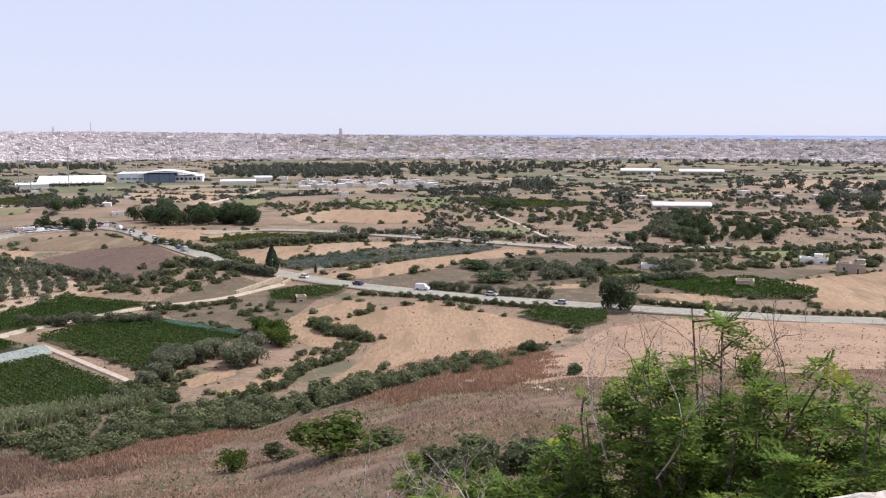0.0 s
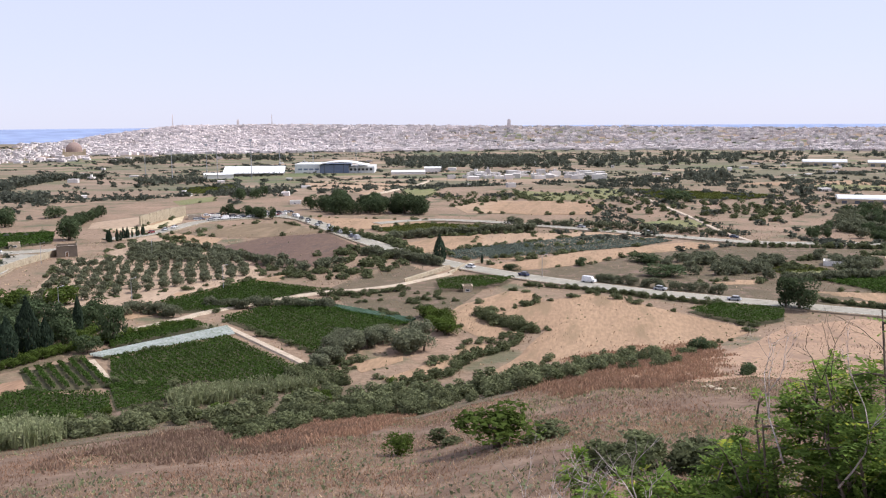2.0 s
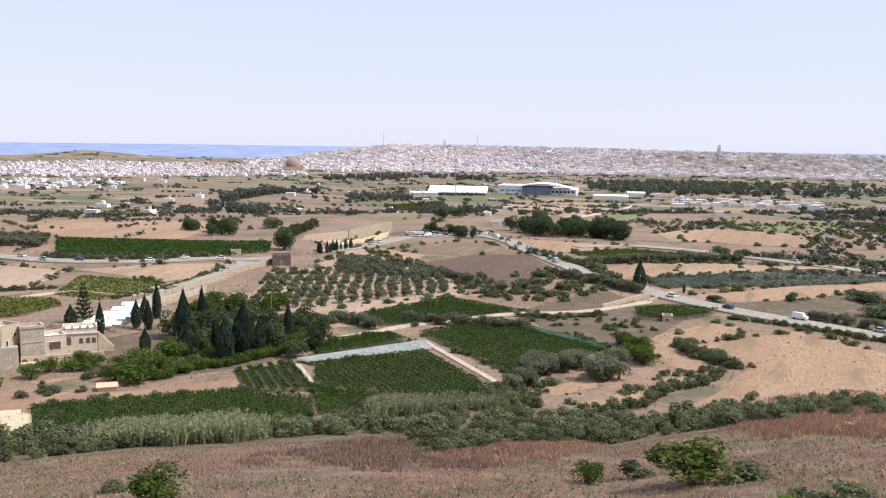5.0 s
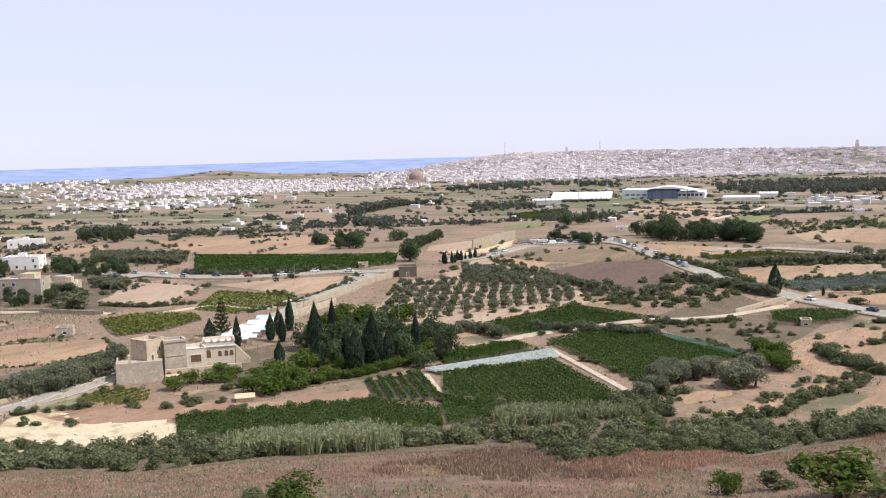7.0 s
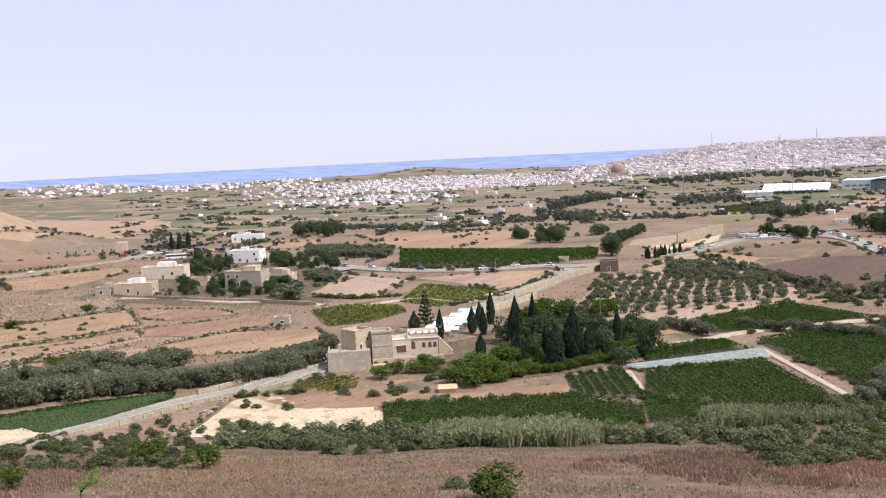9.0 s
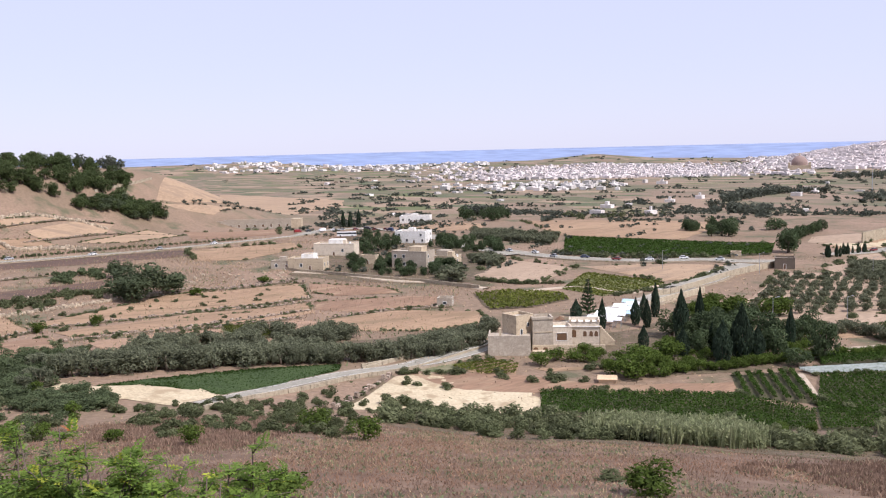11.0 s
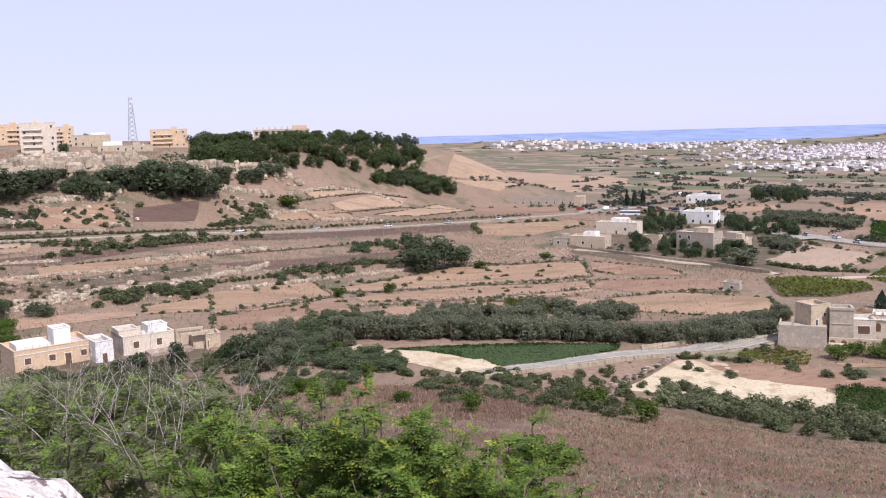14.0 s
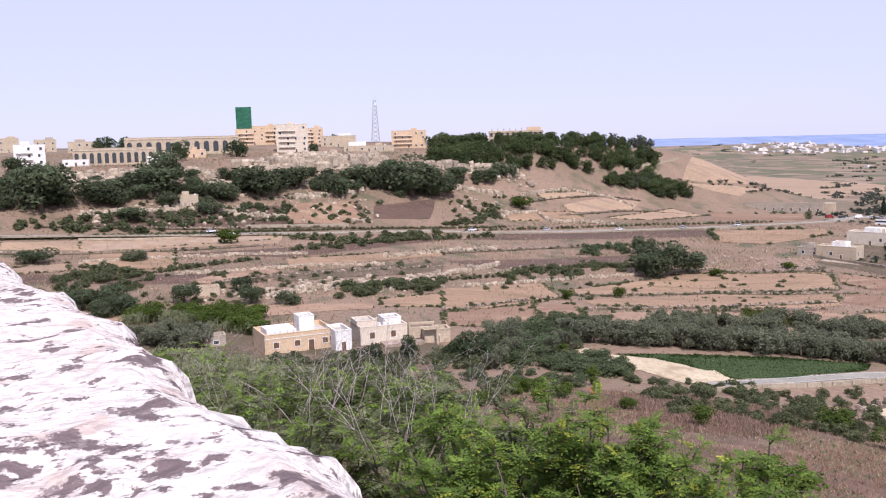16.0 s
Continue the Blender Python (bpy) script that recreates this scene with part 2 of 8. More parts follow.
def ground_material():
    """Dry grass under the rampart, fallow land in the valley, a patchwork of plots in the distance."""
    m = mat("ground", (0.262, 0.180, 0.124), (0.178, 0.130, 0.085), 0.02, (0.112, 0.104, 0.060), 0.7, bump=0.5)
    n, l = m.node_tree.nodes, m.node_tree.links
    bsdf = n["Principled BSDF"]
    plain = bsdf.inputs["Base Color"].links[0].from_socket
    geo = n.new("ShaderNodeNewGeometry")
    flat = n.new("ShaderNodeVectorMath")
    flat.operation = "MULTIPLY"
    flat.inputs[1].default_value = (1, 1, 0)
    l.new(geo.outputs["Position"], flat.inputs[0])
    length = n.new("ShaderNodeVectorMath")
    length.operation = "LENGTH"
    l.new(flat.outputs[0], length.inputs[0])

    def band(lo, hi):
        r = n.new("ShaderNodeMapRange")
        r.inputs[1].default_value, r.inputs[2].default_value = lo, hi
        l.new(length.outputs["Value"], r.inputs[0])
        return r.outputs[0]

    def ramp(fac, stops):
        r = n.new("ShaderNodeValToRGB")
        r.color_ramp.interpolation = "CONSTANT"
        r.color_ramp.elements.remove(r.color_ramp.elements[1])
        r.color_ramp.elements[0].position, r.color_ramp.elements[0].color = 0.0, (*stops[0][1], 1)
        for p, c in stops[1:]:
            r.color_ramp.elements.new(p).color = (*c, 1)
        l.new(fac, r.inputs[0])
        return r.outputs[0]

    def blend(fac, p, q):
        x = n.new("ShaderNodeMix")
        x.data_type = "RGBA"
        l.new(fac, x.inputs[0])
        l.new(p, x.inputs[6])
        l.new(q, x.inputs[7])
        return x.outputs[2]

    def plots(scale, stops):
        mp, v, sp = n.new("ShaderNodeMapping"), n.new("ShaderNodeTexVoronoi"), n.new("ShaderNodeSeparateColor")
        mp.inputs["Rotation"].default_value = (0, 0, 0.5)
        mp.inputs["Scale"].default_value = (scale, scale * 1.7, 0)
        v.distance = "CHEBYCHEV"
        v.inputs["Scale"].default_value = 1.0
        l.new(flat.outputs[0], mp.inputs[0])
        l.new(mp.outputs[0], v.inputs[0])
        l.new(v.outputs["Color"], sp.inputs[0])
        return ramp(sp.outputs[0], stops)

    farm = plots(0.011, [(0.0, (0.250, 0.180, 0.125)), (0.14, (0.105, 0.108, 0.062)), (0.30, (0.205, 0.150, 0.104)), (0.42, (0.078, 0.100, 0.048)), (0.56, (0.170, 0.140, 0.095)), (0.68, (0.290, 0.215, 0.145)), (0.80, (0.125, 0.120, 0.070)), (0.91, (0.10, 0.125, 0.05))])
    t = n.new("ShaderNodeTexNoise")
    t.inputs["Scale"].default_value, t.inputs["Detail"].default_value = 0.03, 6
    l.new(flat.outputs[0], t.inputs[0])
    weight = n.new("ShaderNodeMapRange")
    weight.inputs[1].default_value, weight.inputs[2].default_value, weight.inputs[4].default_value = 0.35, 0.75, 0.6
    l.new(t.outputs[0], weight.inputs[0])
    far = blend(weight.outputs[0], farm, plain)
    col = blend(band(700, 1000), plain, far)
    s1, s2 = n.new("ShaderNodeTexNoise"), n.new("ShaderNodeValToRGB")
    s1.inputs["Scale"].default_value, s1.inputs["Detail"].default_value = 0.16, 12
    s1.inputs["Roughness"].default_value = 0.72
    l.new(flat.outputs[0], s1.inputs[0])
    s2.color_ramp.elements[0].position, s2.color_ramp.elements[0].color = 0.35, (0.104, 0.066, 0.044, 1)
    s2.color_ramp.elements[1].position, s2.color_ramp.elements[1].color = 0.66, (0.235, 0.163, 0.112, 1)
    e = s2.color_ramp.elements.new(0.5)
    e.color = (0.150, 0.098, 0.066, 1)
    l.new(s1.outputs[0], s2.inputs[0])
    col = blend(band(150, 185), s2.outputs[0], col)
    l.new(col, bsdf.inputs["Base Color"])
    return m


# ---- mesh helpers ----
class Build:
    """Collects vertices and faces of one mesh, each face with a material slot."""

    def __init__(self):
        self.v, self.f, self.m = [], [], []

    def add(self, verts, faces, slot=0):
        k = len(self.v)
        self.v.extend(tuple(p) for p in verts)
        self.f.extend(tuple(i + k for i in q) for q in faces)
        self.m.extend([slot] * len(faces))
        return self

    def box(self, x0, y0, z0, x1, y1, z1, slot=0, taper=0.0):
        t = taper
        v = [(x0, y0, z0), (x1, y0, z0), (x1, y1, z0), (x0, y1, z0), (x0 + t, y0 + t, z1), (x1 - t, y0 + t, z1), (x1 - t, y1 - t, z1), (x0 + t, y1 - t, z1)]
        return self.add(v, [(3, 2, 1, 0), (4, 5, 6, 7), (0, 1, 5, 4), (1, 2, 6, 5), (2, 3, 7, 6), (3, 0, 4, 7)], slot)

    def tube(self, pts, radii, sides=6, slot=0):
        k, pts = [], [Vector(p) for p in pts]
        for i, (p, r) in enumerate(zip(pts, radii)):
            d = (pts[min(i + 1, len(pts) - 1)] - pts[max(i - 1, 0)]).normalized()
            a = d.orthogonal().normalized()
            b = d.cross(a)
            k += [p + (a * math.cos(q) + b * math.sin(q)) * r for q in (2 * math.pi * j / sides for j in range(sides))]
        faces = [(i * sides + j, i * sides + (j + 1) % sides, (i + 1) * sides + (j + 1) % sides, (i + 1) * sides + j) for i in range(len(pts) - 1) for j in range(sides)]
        faces += [tuple(range(sides))[::-1], tuple((len(pts) - 1) * sides + j for j in range(sides))]
        return self.add(k, faces, slot)

    def mesh(self, name, *mats, smooth_faces=False):
        me = bpy.data.meshes.new(name)
        me.from_pydata(self.v, [], self.f)
        for m in mats:
            me.materials.append(m)
        if len(mats) > 1:
            me.polygons.foreach_set("material_index", self.m)
        if smooth_faces:
            me.polygons.foreach_set("use_smooth", [True] * len(self.f))
        me.update()
        return me


def part(name, build, material, parent, label=""):
    """One mesh object under a thing or a part."""
    ob = new(name, build if isinstance(build, bpy.types.Mesh) else build.mesh(name, material))
    ob.parent = parent
    if label:
        ob["label"] = label
    return ob


def thing(name, x, y, z, yaw, label, category, group="", kind=""):
    ob = tagged(new(name), label, category, group, kind)
    ob.matrix_basis = pose(x, y, z, 0, 0, yaw)
    return ob


def inside(x, y, poly):
    hit = False
    for (ax, ay), (bx, by) in zip(poly, poly[1:] + poly[:1]):
        if (ay > y) != (by > y) and x < (bx - ax) * (y - ay) / (by - ay) + ax:
            hit = not hit
    return hit


def spots(poly, n, rng):
    """n random places within a polygon of the plan."""
    xs, ys = [p[0] for p in poly], [p[1] for p in poly]
    out, tries = [], 0
    while len(out) < n and tries < n * 60:
        tries += 1
        x, y = rng.uniform(min(xs), max(xs)), rng.uniform(min(ys), max(ys))
        if inside(x, y, poly):
            out.append((x, y))
    return out


def along(pts, step):
    """Places every step metres along a line of the plan, with the heading."""
    out, rest = [], 0.0
    for (ax, ay), (bx, by) in zip(pts, pts[1:]):
        d = math.hypot(bx - ax, by - ay)
        while rest <= d:
            k = rest / max(d, 1e-6)
            out.append((ax + (bx - ax) * k, ay + (by - ay) * k, math.atan2(by - ay, bx - ax)))
            rest += step
        rest -= d
    return out


def z_at(x, y):
    return float(height(x, y))


# ---- ground, sea ----
angles = np.radians(np.concatenate([np.arange(-48, 128, 0.35), np.arange(128, 312, 4.0)]))
rings = 9.0 * (4300 / 9.0) ** (np.arange(250) / 249)
AA, RR = np.meshgrid(angles, rings)
gx, gy = -np.sin(AA) * RR, np.cos(AA) * RR
gz = height(gx, gy)
gz = gz - 70 * smooth(RR, 4100, 4300)
nr, na = gx.shape
idx = np.arange(nr * na).reshape(nr, na)
nxt = np.roll(idx, -1, axis=1)
quads = np.stack([idx[:-1], idx[1:], nxt[1:], nxt[:-1]], -1).reshape(-1, 4)
ground_mesh = bpy.data.meshes.new("ground")
ground_mesh.from_pydata(np.stack([gx, gy, gz], -1).reshape(-1, 3).tolist(), [], [tuple(q[::-1]) for q in quads.tolist()])
ground_mesh.materials.append(ground_material())
ground_mesh.polygons.foreach_set("use_smooth", [True] * len(quads))
tagged(new("ground", ground_mesh), "dry brown grassy slope and patchwork farmland plain", "ground", kind="structure")

SEA = mat("sea_water", (0.23, 0.29, 0.45), (0.21, 0.27, 0.43), 0.002, None, 0.01, 0.6)
b = Build()
ring = [(-math.sin(radians(a)) * r, math.cos(radians(a)) * r, z) for a in range(-60, 141, 2) for r, z in ((4120, EYE - 94), (4960, EYE - 39))]
b.add(ring, [(2 * i + 2, 2 * i, 2 * i + 1, 2 * i + 3) for i in range(100)])
tagged(new("water", b.mesh("water", SEA)), "pale hazy blue sea on the horizon", "sea", kind="structure")


# ---- fields, roads, walls ----
FIELD_LABEL = {"stubble": "dry tan stubble field", "gold": "golden dry stubble field", "orange": "orange-tan dry stony field", "red": "reddish bare soil field", "clearing": "pale bare gravel clearing", "pale_soil": "pale bare ploughed field", "path_soil": "worn earth path on the slope", "weeds": "rust-brown dry weed patch on the slope", "rough": "rough olive-brown pasture", "brown": "purple-brown dry weed field", "olive_soil": "olive-brown fallow field", "soil": "soil under green crop rows, darkened with painted shade", "plot": "small kitchen garden plot", "green": "green grassy field", "clover": "dark green clover field", "net": "pale netting over young vines", "teal_net": "green netting over the vines' edge"}


layer = [0]


def field(kind, pts):
    """One plot, draped on the ground."""
    cx, cy = sum(p[0] for p in pts) / len(pts), sum(p[1] for p in pts) / len(pts)
    r = math.hypot(cx, cy)
    step = max(3.0, r * 0.02)
    layer[0] += 1
    lift = 0.08 + r * 0.0003 + 0.002 * layer[0]
    rng = random.Random(int(cx * 7 + cy))
    edge = []
    for (ax, ay), (bx, by) in zip(pts, pts[1:] + pts[:1]):
        n = max(1, int(math.hypot(bx - ax, by - ay) / (step * 1.5)))
        if kind in ("stubble", "gold", "red", "olive_soil", "green", "pale_soil", "soil") and 170 < r < 1100 and rng.random() < 0.6:
            ridge = cx < -225 and cy < 205
            if ridge:
                for x, y, _ in along([(ax, ay), (bx, by)], 1.7):
                    h = rng.uniform(0.4, 1.15)
                    if rng.random() < 0.75:
                        tree(rng.choice(("scrub", "scrub", "shrub")), x + rng.uniform(-0.5, 0.5), y + rng.uniform(-0.5, 0.5), h, h * rng.uniform(1.6, 2.6))
            for x, y, _ in () if ridge else along([(ax, ay), (bx, by)], 3.0 + r * 0.006):
                if rng.random() < 0.55:
                    h = rng.uniform(0.7, 2.0) * (1 + r / 1200)
                    tree(rng.choice(("shrub", "shrub", "scrub", "dark" if r > 720 else "shrub")), x + rng.uniform(-1, 1), y + rng.uniform(-1, 1), h, h * rng.uniform(1.3, 2.4))
        for i in range(n):
            k = i / n
            j = 0.12 * step if i else 0
            edge.append((ax + (bx - ax) * k + rng.uniform(-j, j), ay + (by - ay) * k + rng.uniform(-j, j)))
    bm = bmesh.new()
    bm.faces.new([bm.verts.new((x, y, 0)) for x, y in edge])
    bmesh.ops.triangulate(bm, faces=bm.faces[:])
    for axis in (0, 1):
        lo, hi = min(p[axis] for p in edge), max(p[axis] for p in edge)
        c = lo + step
        while c < hi:
            co, no = [0, 0, 0], [0, 0, 0]
            co[axis], no[axis] = c, 1
            bmesh.ops.bisect_plane(bm, geom=bm.verts[:] + bm.edges[:] + bm.faces[:], plane_co=co, plane_no=no)
            c += step
    for v in bm.verts:
        v.co.z = z_at(v.co.x, v.co.y) + (lift * 0.3 + 0.02 if v.is_boundary else lift)
    bmesh.ops.recalc_face_normals(bm, faces=bm.faces[:])
    if bm.faces and sum(f.normal.z for f in bm.faces) < 0:
        bmesh.ops.reverse_faces(bm, faces=bm.faces[:])
    me = bpy.data.meshes.new("field")
    bm.to_mesh(me)
    bm.free()
    me.materials.append(FIELD[kind])
    me.polygons.foreach_set("use_smooth", [True] * len(me.polygons))
    tagged(new("field", me), FIELD_LABEL[kind], "field", kind="structure")


def net_rows(pts, n, material, label):
    """Strips of netting over young vines, between two long edges a-b and d-c."""
    a, b_, c, d = (np.array(p, float) for p in pts)
    ob = tagged(new("crop_netting"), label, "netting")
    for i in range(n):
        t = (i + 0.5) / n
        p, q = a * (1 - t) + d * t, b_ * (1 - t) + c * t
        m = max(2, int(np.linalg.norm(q - p) / 4))
        side = np.array([-(q - p)[1], (q - p)[0]]) / np.linalg.norm(q - p)
        v = []
        for k in range(m + 1):
            at_ = p + (q - p) * k / m
            z = z_at(*at_)
            for o, h in ((-0.34, 0.5), (-0.12, 1.1), (0.12, 1.1), (0.34, 0.5)):
                v.append((*(at_ + side * o), z + h))
        st = Build()
        st.add(v, [(4 * k + j, 4 * k + j + 1, 4 * k + j + 5, 4 * k + j + 4) for k in range(m) for j in range(3)])
        part("net_strip", st, material, ob)


def spline(pts, n=6):
    """A smooth line through the points."""
    out = []
    for i in range(len(pts) - 1):
        p = [np.array(pts[max(0, min(len(pts) - 1, j))], float) for j in (i - 1, i, i + 1, i + 2)]
        for k in range(n):
            t = k / n
            out.append(tuple(0.5 * (2 * p[1] + (p[2] - p[0]) * t + (2 * p[0] - 5 * p[1] + 4 * p[2] - p[3]) * t * t + (3 * p[1] - p[0] - 3 * p[2] + p[3]) * t ** 3)))
    return out + [tuple(pts[-1])]


def ribbon(line, offset, width, lift, sunk=0.0):
    """A draped strip along a line; sunk: how far its outer edges dip towards the ground."""
    v, f = [], []
    across = (-0.5, -0.38, 0.38, 0.5) if sunk else (-0.5, 0.5)
    m = len(across)
    for i, (x, y) in enumerate(line):
        ax, ay = line[max(0, i - 1)]
        bx, by = line[min(len(line) - 1, i + 1)]
        d = math.hypot(bx - ax, by - ay) or 1
        nx, ny = -(by - ay) / d, (bx - ax) / d
        z = z_at(x, y) + lift
        for k in across:
            o = offset + width * k
            v.append((x + nx * o, y + ny * o, z - (sunk if abs(k) == 0.5 else 0)))
        if i:
            f += [(m * i - m + j, m * i + j, m * i + j + 1, m * i - m + j + 1) for j in range(m - 1)]
    return v, [q[::-1] for q in f]


PAINT = mat("road_paint", (0.7, 0.7, 0.66), (0.6, 0.6, 0.57), 1)
VERGE = mat("road_verge", (0.336, 0.272, 0.200), (0.264, 0.208, 0.144), 0.3, (0.160, 0.144, 0.080), 2)


def road(kind, pts, width):
    line = spline(pts)
    r = math.hypot(*line[len(line) // 2])
    lift = 0.42 + r * 0.0005
    b = Build()
    b.add(*ribbon(line, 0, width, lift if kind == "asphalt" else lift - 0.1, 0.0 if kind == "asphalt" else lift - 0.12))
    ob = tagged(new("road", b.mesh("road", ASPHALT if kind == "asphalt" else TRACK)), "grey sunlit asphalt road" if kind == "asphalt" else "pale dusty farm track", "road", kind="structure")
    if kind == "asphalt":
        for side in (-1, 1):
            b = Build()
            b.add(*ribbon(line, side * (width / 2 + 0.55), 1.2, lift - 0.05, lift * 0.8))
            part("verge", b, VERGE, ob)
            b = Build()
            b.add(*ribbon(line, side * (width / 2 - 0.35), 0.15, lift + 0.03))
            part("edge_line", b, PAINT, ob)


def low_wall(kind, pts, h, thick):
    """A boundary wall of separate courses along a line."""
    line = spline(pts, 4)
    b = Build()
    rng = random.Random(int(abs(pts[0][0]) * 10))
    if kind == "stone":
        bank = Build()
        bank.add(*ribbon(line, 0, 2.4, 0.3 + math.hypot(*pts[0]) * 0.0003, 0.25))
        tagged(new("bank", bank.mesh("bank", FIELD["rough"])), "weedy olive-brown bank along a terrace wall", "bank", kind="structure")
        for x, y, _ in along(line, 4.0):
            if rng.random() < 0.6:
                tree("shrub", x + rng.uniform(-1, 1), y + rng.uniform(-1, 1), rng.uniform(0.7, 1.7), rng.uniform(1.5, 3.5))
    step = 0.95 if kind == "stone" else 1.3
    for x, y, a in along(line, step):
        z, c, s = z_at(x, y), math.cos(a), math.sin(a)
        for k in range(2 if kind == "stone" else 1):
            hh = h / (2 if kind == "stone" else 1)
            if kind == "stone" and rng.random() < 0.22 + 0.25 * k:
                continue
            j = 0.3 if kind == "stone" else 0.02
            l2, t2 = step / 2 * rng.uniform(0.6 if kind == "stone" else 0.9, 1.02), thick / 2 * rng.uniform(0.85, 1.15)
            top = hh * (k + 1) * (rng.uniform(0.5, 1.25) if kind == "stone" else rng.uniform(0.97, 1.03))
            bot = hh * k - (0.6 if k == 0 else 0.0)
            ox, oy = rng.uniform(-j, j), rng.uniform(-j, j)
            v = [(x + ox + c * p - s * q, y + oy + s * p + c * q, z + zz) for zz in (bot, top) for p, q in ((-l2, -t2), (l2, -t2), (l2, t2), (-l2, t2))]
            b.add(v, [(3, 2, 1, 0), (4, 5, 6, 7), (0, 1, 5, 4), (1, 2, 6, 5), (2, 3, 7, 6), (3, 0, 4, 7)])
    tagged(new("boundary_wall", b.mesh("boundary_wall", RUBBLE if kind == "stone" else PALE_STONE)), "low dry-stone rubble terrace wall" if kind == "stone" else "pale limestone boundary wall beside the road", "wall", kind="structure")


# ---- plants ----
def cards(centres, normals, size, rng, squash=1.0):
    """Leaf clumps: one pointed blade for each centre, turned about its normal."""
    n = len(centres)
    nrm = normals + rng.normal(0, 0.55, (n, 3))
    nrm /= np.linalg.norm(nrm, axis=1, keepdims=True)
    ref = rng.normal(0, 1, (n, 3))
    u = np.cross(nrm, ref)
    u /= np.linalg.norm(u, axis=1, keepdims=True) + 1e-9
    v = np.cross(nrm, u)
    s = size * rng.uniform(0.6, 1.35, (n, 1))
    s2 = s * rng.uniform(0.5, 0.95, (n, 1)) * squash
    bend = nrm * s * 0.25
    pts = np.stack([centres - u * s * 0.9 - v * s2 * 0.55 + bend, centres + u * s - v * s2 * 0.35, centres + v * s2 * 1.15 - bend], 1).reshape(-1, 3)
    return pts, np.arange(3 * n).reshape(n, 3)


def fast_mesh(name, pts, faces, material):
    me = bpy.data.meshes.new(name)
    me.from_pydata(np.asarray(pts).tolist(), [], np.asarray(faces).tolist())
    me.materials.append(material)
    me.update()
    return me


def crown_cloud(kind, rng, n, size):
    """Leaf clumps of a crown one metre high and wide, standing on z = 0."""
    if kind == "cypress":
        t = rng.uniform(0.02, 1, n) ** 0.85
        rad = 0.5 * np.minimum(1, (1 - t) * 2.2 + 0.02) * np.minimum(1, 0.55 + t * 1.6) * rng.uniform(0.7, 1.05, n)
        a = rng.uniform(0, 2 * np.pi, n)
        c = np.stack([np.cos(a) * rad, np.sin(a) * rad, t], 1)
        nr = np.stack([np.cos(a), np.sin(a), np.full(n, 0.5)], 1)
    elif kind == "norfolk":
        tier = rng.integers(0, 9, n)
        t = 0.12 + tier / 9 * 0.86
        a = rng.integers(0, 7, n) * 0.9 + tier * 0.4 + rng.normal(0, 0.06, n)
        rad = rng.uniform(0.05, 1, n) * 0.5 * (1.02 - t)
        c = np.stack([np.cos(a) * rad, np.sin(a) * rad, t + rad * 0.15 + rng.normal(0, 0.008, n)], 1)
        nr = np.tile([0, 0, 1.0], (n, 1))
    else:
        lobes = {"olive": 7, "dark": 9, "broad": 9, "carob": 12, "pine": 8}.get(kind, 6)
        flat = kind in ("shrub", "scrub", "prickly")
        lc = np.stack([rng.uniform(-0.3, 0.3, lobes), rng.uniform(-0.3, 0.3, lobes), rng.uniform(0.12 if flat else 0.26, 0.74, lobes)], 1)
        lr = rng.uniform(0.2, 0.31, lobes)
        pick = rng.integers(0, lobes, n)
        d = rng.normal(0, 1, (n, 3))
        d[:, 2] = d[:, 2] + 0.25
        d /= np.linalg.norm(d, axis=1, keepdims=True)
        c = lc[pick] + d * (lr[pick] * rng.uniform(0.65, 1.08, n))[:, None]
        c[:, 2] = np.maximum(c[:, 2], 0.03)
        nr = d
    return cards(c, nr, size, rng)


def trunk_mesh(kind, rng):
    b = Build()
    top = {"cypress": 0.5, "norfolk": 0.97}.get(kind, 0.45)
    r = {"cypress": 0.03, "norfolk": 0.022}.get(kind, 0.04)
    lean = rng.normal(0, 0.03, 2)
    b.tube([(0, 0, -0.05), (lean[0], lean[1], top * 0.5), (lean[0] * 2, lean[1] * 2, top)], [r * 1.5, r, r * (0.3 if kind == "norfolk" else 0.7)], 6)
    if kind not in ("cypress", "norfolk"):
        for k in range(4):
            a = k * 1.6 + rng.uniform(0, 1)
            e = Vector((math.cos(a) * 0.25, math.sin(a) * 0.25, 0.62 + 0.1 * rng.uniform()))
            s = Vector((lean[0] * 1.6, lean[1] * 1.6, top * 0.75))
            b.tube([s, s.lerp(e, 0.5) + Vector((0, 0, 0.02)), e], [r * 0.6, r * 0.4, r * 0.12], 4)
    return b.mesh("trunk", BARK, smooth_faces=True)


NAMES = {"olive": "olive_tree", "dark": "evergreen_tree", "broad": "leafy_tree", "carob": "carob_tree", "cypress": "cypress_tree", "norfolk": "norfolk_pine", "pine": "pine_tree", "shrub": "shrub", "scrub": "scrub_bush", "prickly": "prickly_pear"}
LABELS = {"olive": "rounded grey-green olive tree", "dark": "dense dark evergreen tree", "broad": "bushy bright green leafy tree", "carob": "broad dark green carob tree", "cypress": "slender dark cypress tree", "norfolk": "tiered conical norfolk island pine", "pine": "rounded green pine tree on the ridge", "shrub": "low green shrub in dry grass", "scrub": "grey-green scrub bush at the slope's foot", "prickly": "clump of grey-green prickly pear"}
LOW = ("shrub", "scrub", "prickly")
KITS = {}


